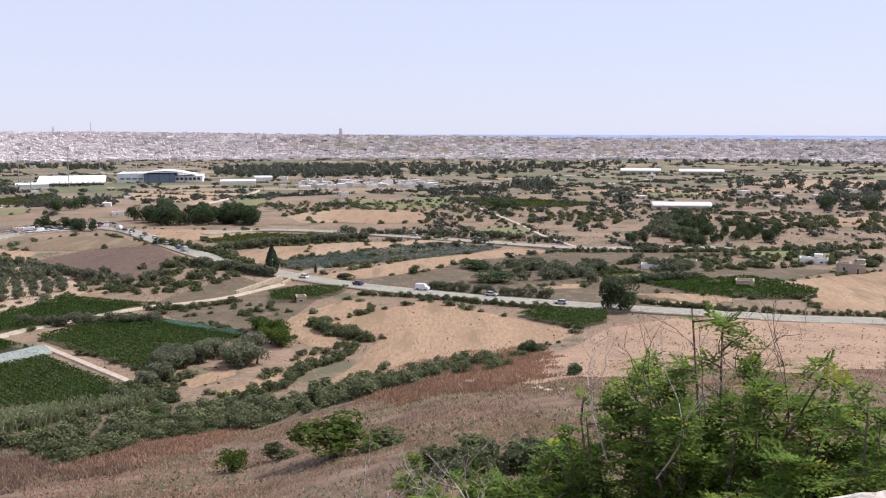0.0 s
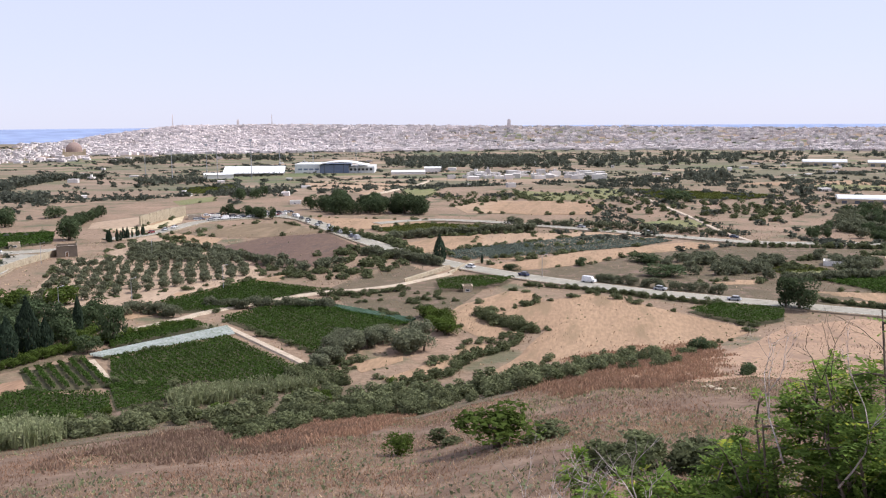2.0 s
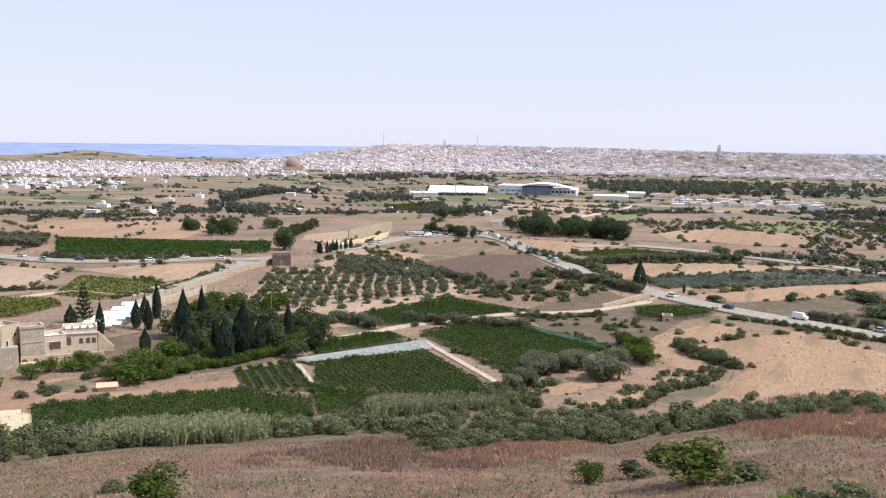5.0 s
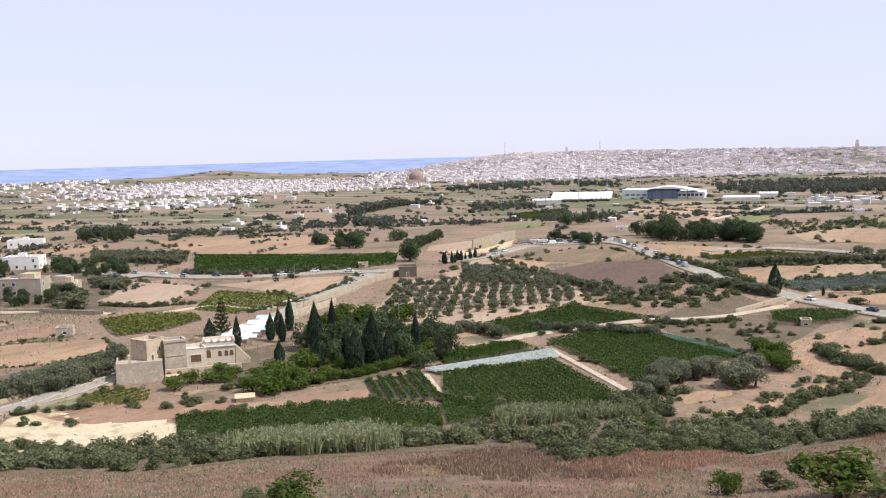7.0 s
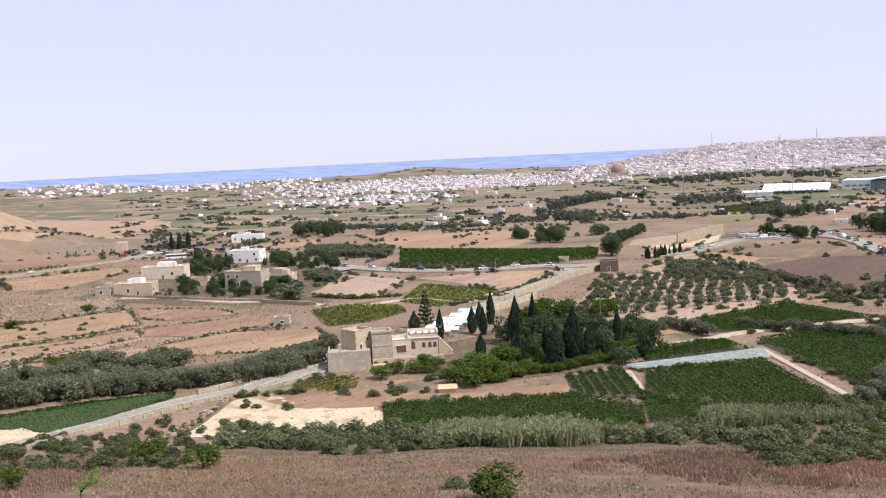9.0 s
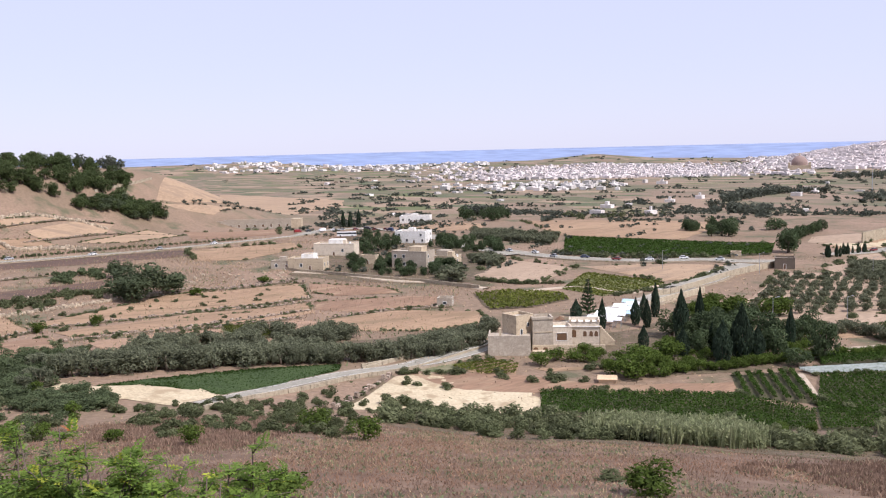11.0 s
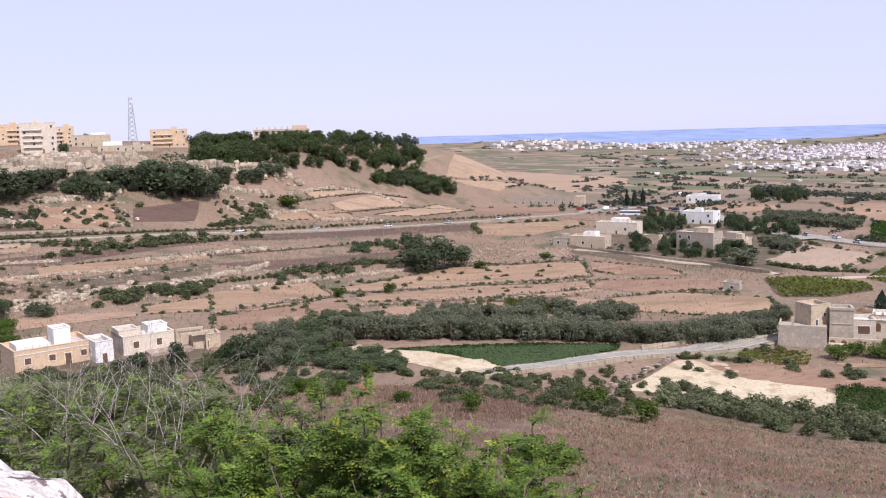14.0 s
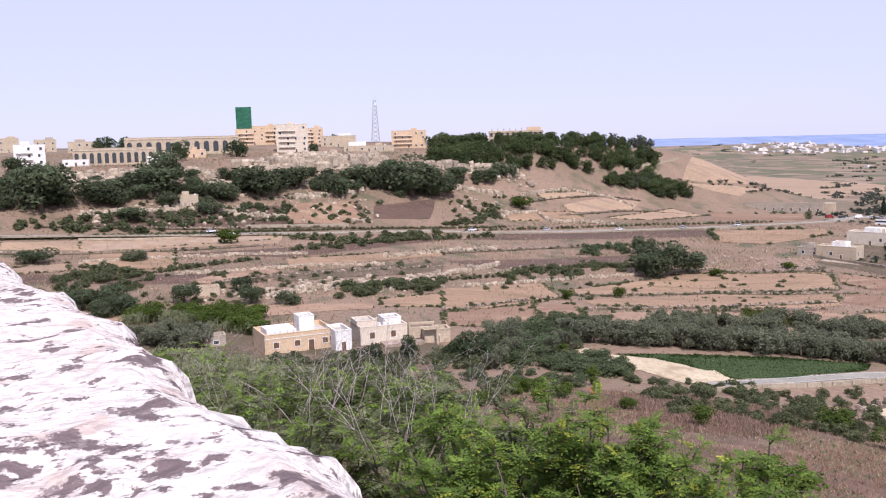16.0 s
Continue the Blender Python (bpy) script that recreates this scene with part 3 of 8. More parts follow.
def kit(kind, fine):
    """Shared meshes of a kind of plant: three crowns and three trunks."""
    if (kind, fine) not in KITS:
        made = []
        for i in range(3):
            rng = np.random.default_rng(11 + i + 7 * len(kind) + ord(kind[0]))
            n, size = {"cypress": (420, 0.1), "norfolk": (500, 0.07), "carob": (460, 0.075), "dark": (380, 0.08)}.get(kind, (170, 0.11) if kind in LOW else (300, 0.085))
            if kind == "prickly":
                n, size = 150, 0.095
            n, size = int(n * 1.4), size * 1.0
            if fine:
                n, size = int(n * 3.0), size * 0.56
            crown = fast_mesh("crown", *crown_cloud(kind, rng, n, size), LEAF[kind])
            made.append((crown, None if kind in LOW else trunk_mesh(kind, rng)))
        KITS[(kind, fine)] = made
    return KITS[(kind, fine)]


FAR, PLANTS = {}, {}
count = [0]


def tree(kind, x, y, h, w):
    """Notes a tree or bush h high and w wide at a place of the plan; past 720 m it joins the far woods."""
    count[0] += 1
    if math.hypot(x, y) > 720:
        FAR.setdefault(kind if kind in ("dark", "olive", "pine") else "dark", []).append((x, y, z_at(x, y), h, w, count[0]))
    else:
        PLANTS.setdefault(kind, []).append((math.hypot(x, y), x, y, h, w, count[0]))


def plant_all():
    """The nearest plants of each kind as things of their own, the rest of a kind joined."""
    for kind, items in PLANTS.items():
        items.sort()
        for r, x, y, h, w, k in items[:300]:
            crown, trunk = kit(kind, r < 300 or kind in ("carob", "pine", "dark"))[k % 3]
            m = pose(x, y, z_at(x, y) - (0.08 * h if kind in LOW else 0), 0, 0, (k * 77) % 360) @ Matrix.Diagonal((w, w, h, 1))
            if kind in LOW:
                ob = tagged(new(NAMES[kind], crown), LABELS[kind], "cactus" if kind == "prickly" else "bush", kind + " plants")
                ob.matrix_basis = m
                continue
            ob = tagged(new(NAMES[kind]), LABELS[kind], "tree", kind + " trees")
            ob.matrix_basis = m
            part("trunk", trunk, BARK, ob)
            part("crown", crown, LEAF[kind], ob)
        rest = items[300:]
        if not rest:
            continue
        clouds = {}
        for fine in (False, True):
            for i, (crown, _) in enumerate(kit(kind, fine)):
                co = np.empty(len(crown.vertices) * 3)
                crown.vertices.foreach_get("co", co)
                clouds[(fine, i)] = co.reshape(-1, 3)
        pts, n = [], 0
        for r, x, y, h, w, k in rest:
            a = radians((k * 77) % 360)
            c = clouds[(r < 330 and h > 1.2, k % 3)]
            if r > 640:
                c = c[: len(c) // 6 * 3]
            rot = np.array([[math.cos(a), -math.sin(a), 0], [math.sin(a), math.cos(a), 0], [0, 0, 1]])
            pts.append((c @ rot.T) * (w, w, h) + (x, y, z_at(x, y) - 0.08 * h))
            n += len(c)
        me = fast_mesh("rest", np.concatenate(pts), np.arange(n).reshape(-1, 3), LEAF[kind])
        tagged(new(NAMES[kind] + "_growth", me), "many a " + LABELS[kind] + " across the valley", "trees", kind="stuff")


WIDE = {"olive": 1.1, "dark": 0.95, "broad": 1.2, "carob": 1.4, "cypress": 0.28, "pine": 1.0, "shrub": 1.5, "scrub": 1.3, "prickly": 1.5, "norfolk": 0.5}


def reeds(pts, n, lo, hi, rng):
    """A reed bed: arching blades in tufts, one object."""
    cs, ns, sizes = [], [], []
    b = Build()
    for x, y in spots(pts, n, rng):
        z = z_at(x, y)
        for _ in range(16):
            a, h = rng.uniform(0, 6.28), rng.uniform(lo, hi) * rng.uniform(0.75, 1.05)
            px, py = x + rng.gauss(0, 0.7), y + rng.gauss(0, 0.7)
            dx, dy = math.cos(a), math.sin(a)
            s, w = rng.uniform(0.3, 0.9), 0.09
            b.add([(px - dy * w, py + dx * w, z), (px + dy * w, py - dx * w, z), (px + dx * s * 0.3 + dy * w, py + dy * s * 0.3 - dx * w, z + h * 0.75), (px + dx * s, py + dy * s, z + h), (px + dx * s * 0.3 - dy * w, py + dy * s * 0.3 + dx * w, z + h * 0.75)], [(0, 1, 2, 3, 4)])
        for _ in range(46):
            a, q = rng.uniform(0, 6.28), rng.uniform(0, 1) ** 0.5
            px, py, pz = x + math.cos(a) * q * 1.3, y + math.sin(a) * q * 1.3, z + hi * rng.uniform(0.25, 0.95) * (1.1 - 0.4 * q)
            dx, dy, w, s = math.cos(a) * 0.22, math.sin(a) * 0.22, 0.08, rng.uniform(0.3, 0.6)
            b.add([(px - dy * 0.4, py + dx * 0.4, pz), (px + dy * 0.4, py - dx * 0.4, pz), (px + dx, py + dy, pz + s), (px + dx * 2.6, py + dy * 2.6, pz + s * 0.7)], [(0, 1, 2, 3)])
    tagged(new("reed_bed", b.mesh("reed_bed", LEAF["reed"])), "pale green bed of tall giant reeds", "reeds", kind="stuff")


def wood(kind, pts, n, lo, hi):
    rng = random.Random(int(abs(pts[0][0]) * 10) + n)
    if kind == "reed":
        return reeds(pts, n, lo, hi, rng)
    for x, y in spots(pts, n, rng):
        h = rng.uniform(lo, hi)
        tree(kind, x, y, h, h * WIDE[kind] * rng.uniform(0.85, 1.2))


def tree_line(kind, pts, n, lo, hi):
    rng = random.Random(int(abs(pts[0][1]) * 10) + n)
    total = sum(math.dist(p, q) for p, q in zip(pts, pts[1:]))
    for x, y, _ in along(pts, total / n):
        h = rng.uniform(lo, hi)
        j = h * 0.25
        tree(kind, x + rng.uniform(-j, j), y + rng.uniform(-j, j), h, h * WIDE[kind] * rng.uniform(0.85, 1.2))


def orchard(kind, pts, n, m, size):
    """Trees in rows within four corners of the plan."""
    rng = random.Random(n * m)
    a, b, c, d = (np.array(p) for p in pts)
    for i in range(n):
        for j in range(m):
            p, q = (i + 0.5) / n, (j + 0.5) / m
            at = (a * (1 - p) + b * p) * (1 - q) + (d * (1 - p) + c * p) * q
            h = size * rng.uniform(0.8, 1.2)
            tree(kind, at[0] + rng.uniform(-0.5, 0.5), at[1] + rng.uniform(-0.5, 0.5), h, h * WIDE[kind])


def crop(kind, pts, heading, gap, h):
    """Leafy rows along a heading over one plot, one object."""
    rng = np.random.default_rng(int(abs(pts[0][0] * 10)))
    c, s = math.cos(radians(heading)), math.sin(radians(heading))
    loc = np.array([(x * c + y * s, -x * s + y * c) for x, y in pts])
    r = math.hypot(sum(p[0] for p in pts), sum(p[1] for p in pts)) / len(pts)
    area = 0.5 * abs(sum(ax * by - bx * ay for (ax, ay), (bx, by) in zip(pts, pts[1:] + pts[:1])))
    n = int(min(52000, area * (13.0 if r < 320 else 3.2 if r < 600 else 1.2)))
    size = 0.25 if r < 320 else 0.5 if r < 600 else 0.9
    lo, hi = loc.min(0), loc.max(0)
    p = rng.uniform(lo[0], hi[0], n * 3)
    wide = {"vine": 0.46, "young": 0.22, "grass": 0.6, "low": 0.6, "cabbage": 0.5, "hedge": 0.5}.get(kind, 0.3)
    q = np.round(rng.uniform(lo[1], hi[1], n * 3) / gap) * gap + rng.normal(0, gap * wide * 0.55, n * 3)
    x, y = p * c - q * s, p * s + q * c
    keep = np.array([inside(a, b, pts) for a, b in zip(x, y)])
    x, y = x[keep][:n], y[keep][:n]
    if len(x) == 0:
        return
    z = height(x, y) + h * rng.uniform(0.3, 1.0, len(x)) ** 0.45
    up = np.tile([0, 0, 0.9], (len(x), 1)) + rng.normal(0, 0.35, (len(x), 3))
    me = fast_mesh("crop_rows", *cards(np.stack([x, y, z], 1), up, size, rng), LEAF[kind])
    tagged(new("crop_rows", me), {"vine": "dark green rows of leafy vines", "young": "rows of young green vines", "cabbage": "blue-green rows of vegetables", "grass": "dark green clover crop"}.get(kind, "green rows of a leafy crop"), "crop", kind="stuff")


ROCK_KIT = []


def rock_band(pts, n, lo, hi):
    """Pale boulders and ledges strewn over a stretch of hillside, one object."""
    rng = random.Random(n)
    b = Build()
    for x, y in spots(pts, n, rng):
        s = rng.uniform(lo, hi) * rng.uniform(0.5, 1)
        z = z_at(x, y) + s * 0.05
        sx, sy, sz = s * rng.uniform(0.6, 1.1), s * rng.uniform(0.5, 0.9), s * rng.uniform(0.35, 0.7)
        a = rng.uniform(0, 6.28)
        v = []
        for k, (zz, sc) in enumerate(((-0.5, 1.0), (0.25, 1.02), (0.75, 0.85), (1.0, 0.5))):
            for j in range(7):
                q = a + j * 0.8976
                t = sc * rng.uniform(0.8, 1.15)
                v.append((x + math.cos(q) * sx * t, y + math.sin(q) * sy * t, z + sz * (zz + rng.uniform(-0.08, 0.08))))
        f = [(k * 7 + j, k * 7 + (j + 1) % 7, k * 7 + 7 + (j + 1) % 7, k * 7 + 7 + j) for k in range(3) for j in range(7)] + [tuple(range(21, 28))]
        b.add(v, f)
    tagged(new("rocks", b.mesh("rocks", ROCK)), "pale limestone outcrops and boulders on the hillside", "rocks", kind="stuff")


def cliff(pts, lo, hi):
    """A broken limestone ledge: blocky split stones in two courses along a line of the hillside."""
    rng = random.Random(int(abs(pts[0][0] * 3 + pts[-1][1])))
    b = Build()
    for x, y, a in along(pts, lo * 0.42):
        for course in range(2):
            s = rng.uniform(lo, hi) * 0.5
            ox, oy = rng.gauss(0, lo * 0.3), rng.gauss(0, lo * 0.3)
            px, py = x + ox, y + oy
            z = z_at(px, py) + course * s * rng.uniform(0.5, 1.0)
            l2, t2, h2 = s * rng.uniform(0.5, 1.2), s * rng.uniform(0.4, 0.8), s * rng.uniform(0.5, 1.2)
            q = a + rng.gauss(0, 0.35)
            c, sn = math.cos(q), math.sin(q)
            v = []
            for zz, k in ((-0.5 * s, 1.05), (h2 * 0.55, rng.uniform(0.9, 1.1)), (h2, rng.uniform(0.65, 0.95))):
                for u, w in ((-1, -1), (-0.1, -1.12), (1, -1), (1, 1), (-1, 1)):
                    u, w = u * l2 * k * rng.uniform(0.85, 1.12), w * t2 * k * rng.uniform(0.85, 1.12)
                    v.append((px + c * u - sn * w, py + sn * u + c * w, z + zz * rng.uniform(0.92, 1.08)))
            b.add(v, [(r * 5 + j, r * 5 + (j + 1) % 5, r * 5 + 5 + (j + 1) % 5, r * 5 + 5 + j) for r in range(2) for j in range(5)] + [(10, 11, 12, 13, 14)])
    tagged(new("rock_ledge", b.mesh("rock_ledge", ROCK)), "broken pale limestone ledge along the terraced hillside", "rocks", kind="stuff")


# ---- buildings and vehicles ----
def window(parent, x, y, z, w, h, side=0, shutter=False, name="window"):
    """A framed opening on a wall that faces -y (side 0), +x (1) or -x (2), standing a little proud."""
    def put(b, u0, u1, z0, z1, d0, d1):
        if side == 0:
            b.box(x + u0, y - d1, z0, x + u1, y - d0, z1)
        elif side == 1:
            b.box(x + d0, y + u0, z0, x + d1, y + u1, z1)
        else:
            b.box(x - d1, y + u0, z0, x - d0, y + u1, z1)
    f = Build()
    t = 0.12
    for u0, u1, z0, z1 in ((-w / 2 - t, -w / 2, z, z + h), (w / 2, w / 2 + t, z, z + h), (-w / 2 - t, w / 2 + t, z + h, z + h + t), (-w / 2 - t, w / 2 + t, z - t, z)):
        put(f, u0, u1, z0, z1, 0.0, 0.09)
    ob = part(name, f, PLASTER["white"], parent)
    p = Build()
    put(p, -w / 2, w / 2, z, z + h, 0.0, 0.03)
    part("shutter" if shutter else "pane", p, SHUTTER if shutter else GLASS, ob)
    return ob


STYLE_LABEL = {"white": "white plastered flat-roofed building", "stone": "pale limestone flat-roofed building", "orange": "ochre flat-roofed apartment building", "grey": "grey blockwork flat-roofed building", "dark": "small dark stone roadside building", "cream": "cream rendered flat-roofed building"}


def shell(parent, x0, y0, x1, y1, z0, h, material, para=0.7, roof=None):
    """Walls with a parapet round a flat roof."""
    b = Build()
    t = 0.35
    b.box(x0, y0, z0, x1, y0 + t, h).box(x0, y1 - t, z0, x1, y1, h).box(x0, y0 + t, z0, x0 + t, y1 - t, h).box(x1 - t, y0 + t, z0, x1, y1 - t, h)
    wall = part("wall", b, material, parent)
    b = Build()
    b.box(x0 + t, y0 + t, h - para - 0.3, x1 - t, y1 - t, h - para)
    part("roof", b, roof or ROOF, parent)
    b = Build()
    for q in ((x0 - 0.08, y0 - 0.08, x1 + 0.08, y0 + t), (x0 - 0.08, y1 - t, x1 + 0.08, y1 + 0.08), (x0 - 0.08, y0 + t, x0 + t, y1 - t), (x1 - t, y0 + t, x1 + 0.08, y1 - t)):
        b.box(q[0], q[1], h, q[2], q[3], h + 0.12)
    part("coping", b, material, parent)
    return wall


def house(x, y, yaw, w, d, h, style, floors, near=1.0):
    """A flat-roofed block with windows on each floor, a door and a roof hut."""
    z = min(z_at(x, y), z_at(x - math.sin(radians(yaw)) * d, y + math.cos(radians(yaw)) * d))
    ob = thing("house", x, y, z_at(x, y), yaw, STYLE_LABEL[style] + " of %d storey%s" % (floors, "s" if floors > 1 else ""), "building")
    rng = random.Random(int(abs(x * 3 + y)))
    low = z - z_at(x, y) - 1.0
    shell(ob, -w / 2, 0, w / 2, d, low, h, PLASTER[style])
    fh = (h - 0.8) / floors
    n = max(1, int(w / 4.2))
    wh = min(1.5, fh * 0.45)
    for k in range(floors):
        for i in range(n):
            u = -w / 2 + (i + 0.5) * w / n
            if k == 0 and i == n // 2 and h > 3:
                window(ob, u, 0, 0.05, 1.0, min(2.1, fh * 0.75), 0, True, "door")
            elif rng.random() < 0.62:
                window(ob, u + rng.uniform(-0.5, 0.5), 0, k * fh + fh * 0.38, min(1.2, w / n * 0.4), wh)
        for i in range(max(1, int(d / 5))):
            v = (i + 0.5) * d / max(1, int(d / 5))
            if rng.random() < 0.6:
                window(ob, w / 2, v, k * fh + fh * 0.38, 1.0, wh, 1)
            if rng.random() < 0.4:
                window(ob, -w / 2, v, k * fh + fh * 0.38, 1.0, wh, 2)
    if floors >= 3:
        for k in range(1, floors):
            b = Build()
            b.box(-w * 0.42, -1.2, k * fh - 0.12, w * 0.1, -0.02, k * fh)
            bal = part("balcony", b, PLASTER["white"], ob)
            b = Build()
            for i in range(9):
                u = -w * 0.42 + i * w * 0.065
                b.box(u - 0.03, -1.18, k * fh, u + 0.03, -1.12, k * fh + 0.95)
            b.box(-w * 0.42, -1.19, k * fh + 0.95, w * 0.1, -1.11, k * fh + 1.0)
            part("railing", b, METAL, bal)
    if w > 12 and floors < 3 and style != "white":
        b = Build()
        u = rng.uniform(-w * 0.45, w * 0.05)
        b.box(u, d * 0.35, h - 0.75, u + w * 0.35, d, h + rng.uniform(1.2, 2.6))
        part("upper_room", b, PLASTER[rng.choice(("stone", "white", "grey"))], ob)
    if w > 9:
        b = Build()
        u = rng.uniform(-w * 0.3, w * 0.2)
        b.box(u, d * 0.4, h - 0.75, u + min(4, w * 0.3), d * 0.4 + 3, h + 1.7)
        part("roof_hut", b, PLASTER[style], ob)
        b = Build()
        b.tube([(u + 6 if u + 6 < w / 2 else u - 2, d * 0.5, h - 0.7), (u + 6 if u + 6 < w / 2 else u - 2, d * 0.5, h + 0.5)], [0.55, 0.55], 8)
        part("water_tank", b, WHITE_METAL, ob)
    return ob


def arch_panel(b, x, y, z, w, h):
    """A dark round-headed opening, standing just proud of a wall that faces -y."""
    pts = [(x - w / 2, z), (x + w / 2, z)] + [(x + math.cos(a) * w / 2, z + h - w / 2 + math.sin(a) * w / 2) for a in (math.pi * i / 8 for i in range(9))]
    v = [(p, y - 0.04, q) for p, q in pts] + [(p, y, q) for p, q in pts]
    n = len(pts)
    b.add(v, [tuple(range(n))] + [(i, n + i, n + (i + 1) % n, (i + 1) % n) for i in range(n)])


CREAM = mat("cream_plaster", (0.62, 0.54, 0.43), (0.55, 0.47, 0.37), 0.3, (0.46, 0.38, 0.29), 3)


def farmhouse(x, y, yaw, *_):
    """Old stone farm turned restaurant: bastion, two towers, a white block, an arcaded wing and steps."""
    z = z_at(x, y)
    ob = thing("farmhouse", x, y, z, yaw, "old limestone farmhouse with two square towers and arcaded wing", "building")
    stone, grey = PLASTER["stone"], PLASTER["grey"]
    b = Build()
    b.box(-7.6, 0, -2, 4.3, 9, 4.6, taper=0.35)
    b.box(-7.3, 0.35, 4.6, 4.0, 0.75, 5.4).box(-7.3, 0.75, 4.6, -6.9, 8.6, 5.4)
    part("bastion", b, grey, ob)
    b = Build()
    b.box(-4.4, 2.2, 4.6, -3.8, 2.8, 7.0)
    part("chimney", b, stone, ob)
    tower = new("tower")
    tower.parent = ob
    tower.matrix_basis = pose(0.6, 9.2, 0, 0, 0, 40)
    shell(tower, -3.0, -3.0, 3.0, 3.0, 0, 9.8, stone, 0.8)
    window(tower, -1.2, -3.0, 4.6, 0.7, 1.4)
    window(tower, 1.2, -3.0, 6.6, 0.7, 1.0)
    tower = new("tower")
    tower.parent = ob
    tower.matrix_basis = pose(7.1, 9.0, 0, 0, 0, 8)
    b = Build()
    b.box(-2.9, -2.6, -1, 2.9, 2.6, 8.6, taper=0.15)
    part("wall", b, grey, tower)
    b = Build()
    b.box(-2.95, -2.65, 8.6, 2.95, -2.1, 9.2).box(-2.95, 2.1, 8.6, 2.95, 2.65, 9.2).box(-2.95, -2.1, 8.6, -2.4, 2.1, 9.2).box(2.4, -2.1, 8.6, 2.95, 2.1, 9.2)
    part("coping", b, grey, tower)
    b = Build()
    b.box(-2.4, -2.66, 5.0, 2.4, -2.5, 5.2)
    part("string_course", b, stone, tower)
    block = new("annex")
    block.parent = ob
    block.matrix_basis = pose(12.6, 7.5, 0, 0, 0, 6)
    shell(block, -2.8, 0, 2.8, 7, -1, 6.2, CREAM, 0.8, PLASTER["white"])
    window(block, 0, 0, 2.6, 2.8, 2.0, 0, True)
    wing = new("arcaded_wing")
    wing.parent = ob
    wing.matrix_basis = pose(19.0, 12.5, 0, 0, 0, -4)
    shell(wing, -4.2, 0, 4.2, 7.5, -1, 6.6, CREAM, 0.7, PLASTER["white"])
    for u, w_, h_ in ((-2.9, 1.4, 2.2), (0.2, 0.95, 1.5), (1.9, 0.95, 1.5), (3.3, 0.95, 1.5)):
        b = Build()
        arch_panel(b, u, 0, 2.6 if u > -2 else 2.3, w_, h_)
        part("arch", b, SHUTTER, wing)
    b = Build()
    b.box(-4.4, -0.3, 5.3, 4.4, -0.02, 5.5)
    part("cornice", b, PLASTER["white"], wing)
    for i in range(5):
        b = Build()
        b.box(-4.1 + i * 1.9, -0.2, 6.7, -3.5 + i * 1.9, 0.5, 7.3)
        part("merlon", b, PLASTER["stone"], wing)
    for i in range(9):
        b = Build()
        b.box(23.4 + i * 0.45, 12.5, -1, 23.85 + i * 0.45, 14.5, 5.2 - i * 0.5)
        part("step", b, PLASTER["stone"], ob)
    b = Build()
    b.box(4.5, 3.0, -1, 24, 3.6, 2.2).box(4.5, 0.2, -1, 9.5, 3.0, 1.0)
    part("terrace_wall", b, PLASTER["stone"], ob)
    for u in (5.4, 8.0):
        b = Build()
        arch_panel(b, u, 3.0, 0.2, 1.4, 1.5)
        part("arch", b, SHUTTER, ob)
    b = Build()
    for i in range(8):
        a, a2 = i * 0.785, (i + 1) * 0.785
        b.add([(12.5 + math.cos(a) * 1.6, 17 + math.sin(a) * 1.6, 6.6), (12.5 + math.cos(a2) * 1.6, 17 + math.sin(a2) * 1.6, 6.6), (12.5, 17, 7.6)], [(0, 1, 2)])
    part("parasol", b, SHUTTER, ob)


def village_house(x, y, yaw, w, d, h):
    """Ochre one-storey farm dwelling with a flat roof, parapet and roof hut."""
    ob = thing("village_house", x, y, z_at(x, y), yaw, "ochre one-storey house with white roof parapet and hut", "building")
    shell(ob, -w / 2, 0, w / 2, d, -3, h, PLASTER["orange"], 0.9)
    b = Build()
    b.box(-w / 2 - 0.1, -0.1, h - 1.0, w / 2 + 0.1, -0.01, h - 0.85)
    part("string_course", b, PLASTER["white"], ob)
    for u, door in ((-0.34, 0), (-0.04, 0), (0.16, 1), (0.36, 0)):
        window(ob, u * w, 0, 0.1 if door else 1.5, 1.3, 2.5 if door else 1.3, 0, True, "door" if door else "window")
    shell(ob, w * 0.08, d * 0.45, w * 0.30, d * 0.85, h - 0.9, h + 2.6, PLASTER["white"], 0.3)
    b = Build()
    b.box(-w * 0.42, d * 0.3, h - 0.9, -w * 0.02, d * 0.8, h + 0.6)
    part("roof_store", b, PLASTER["white"], ob)
    for i in range(4):
        b = Build()
        b.tube([(-w * 0.3 + i * 1.5, d * 0.25, h - 0.9), (-w * 0.3 + i * 1.5, d * 0.25, h + 0.3)], [0.4, 0.4], 8)
        part("water_tank", b, WHITE_METAL, ob)


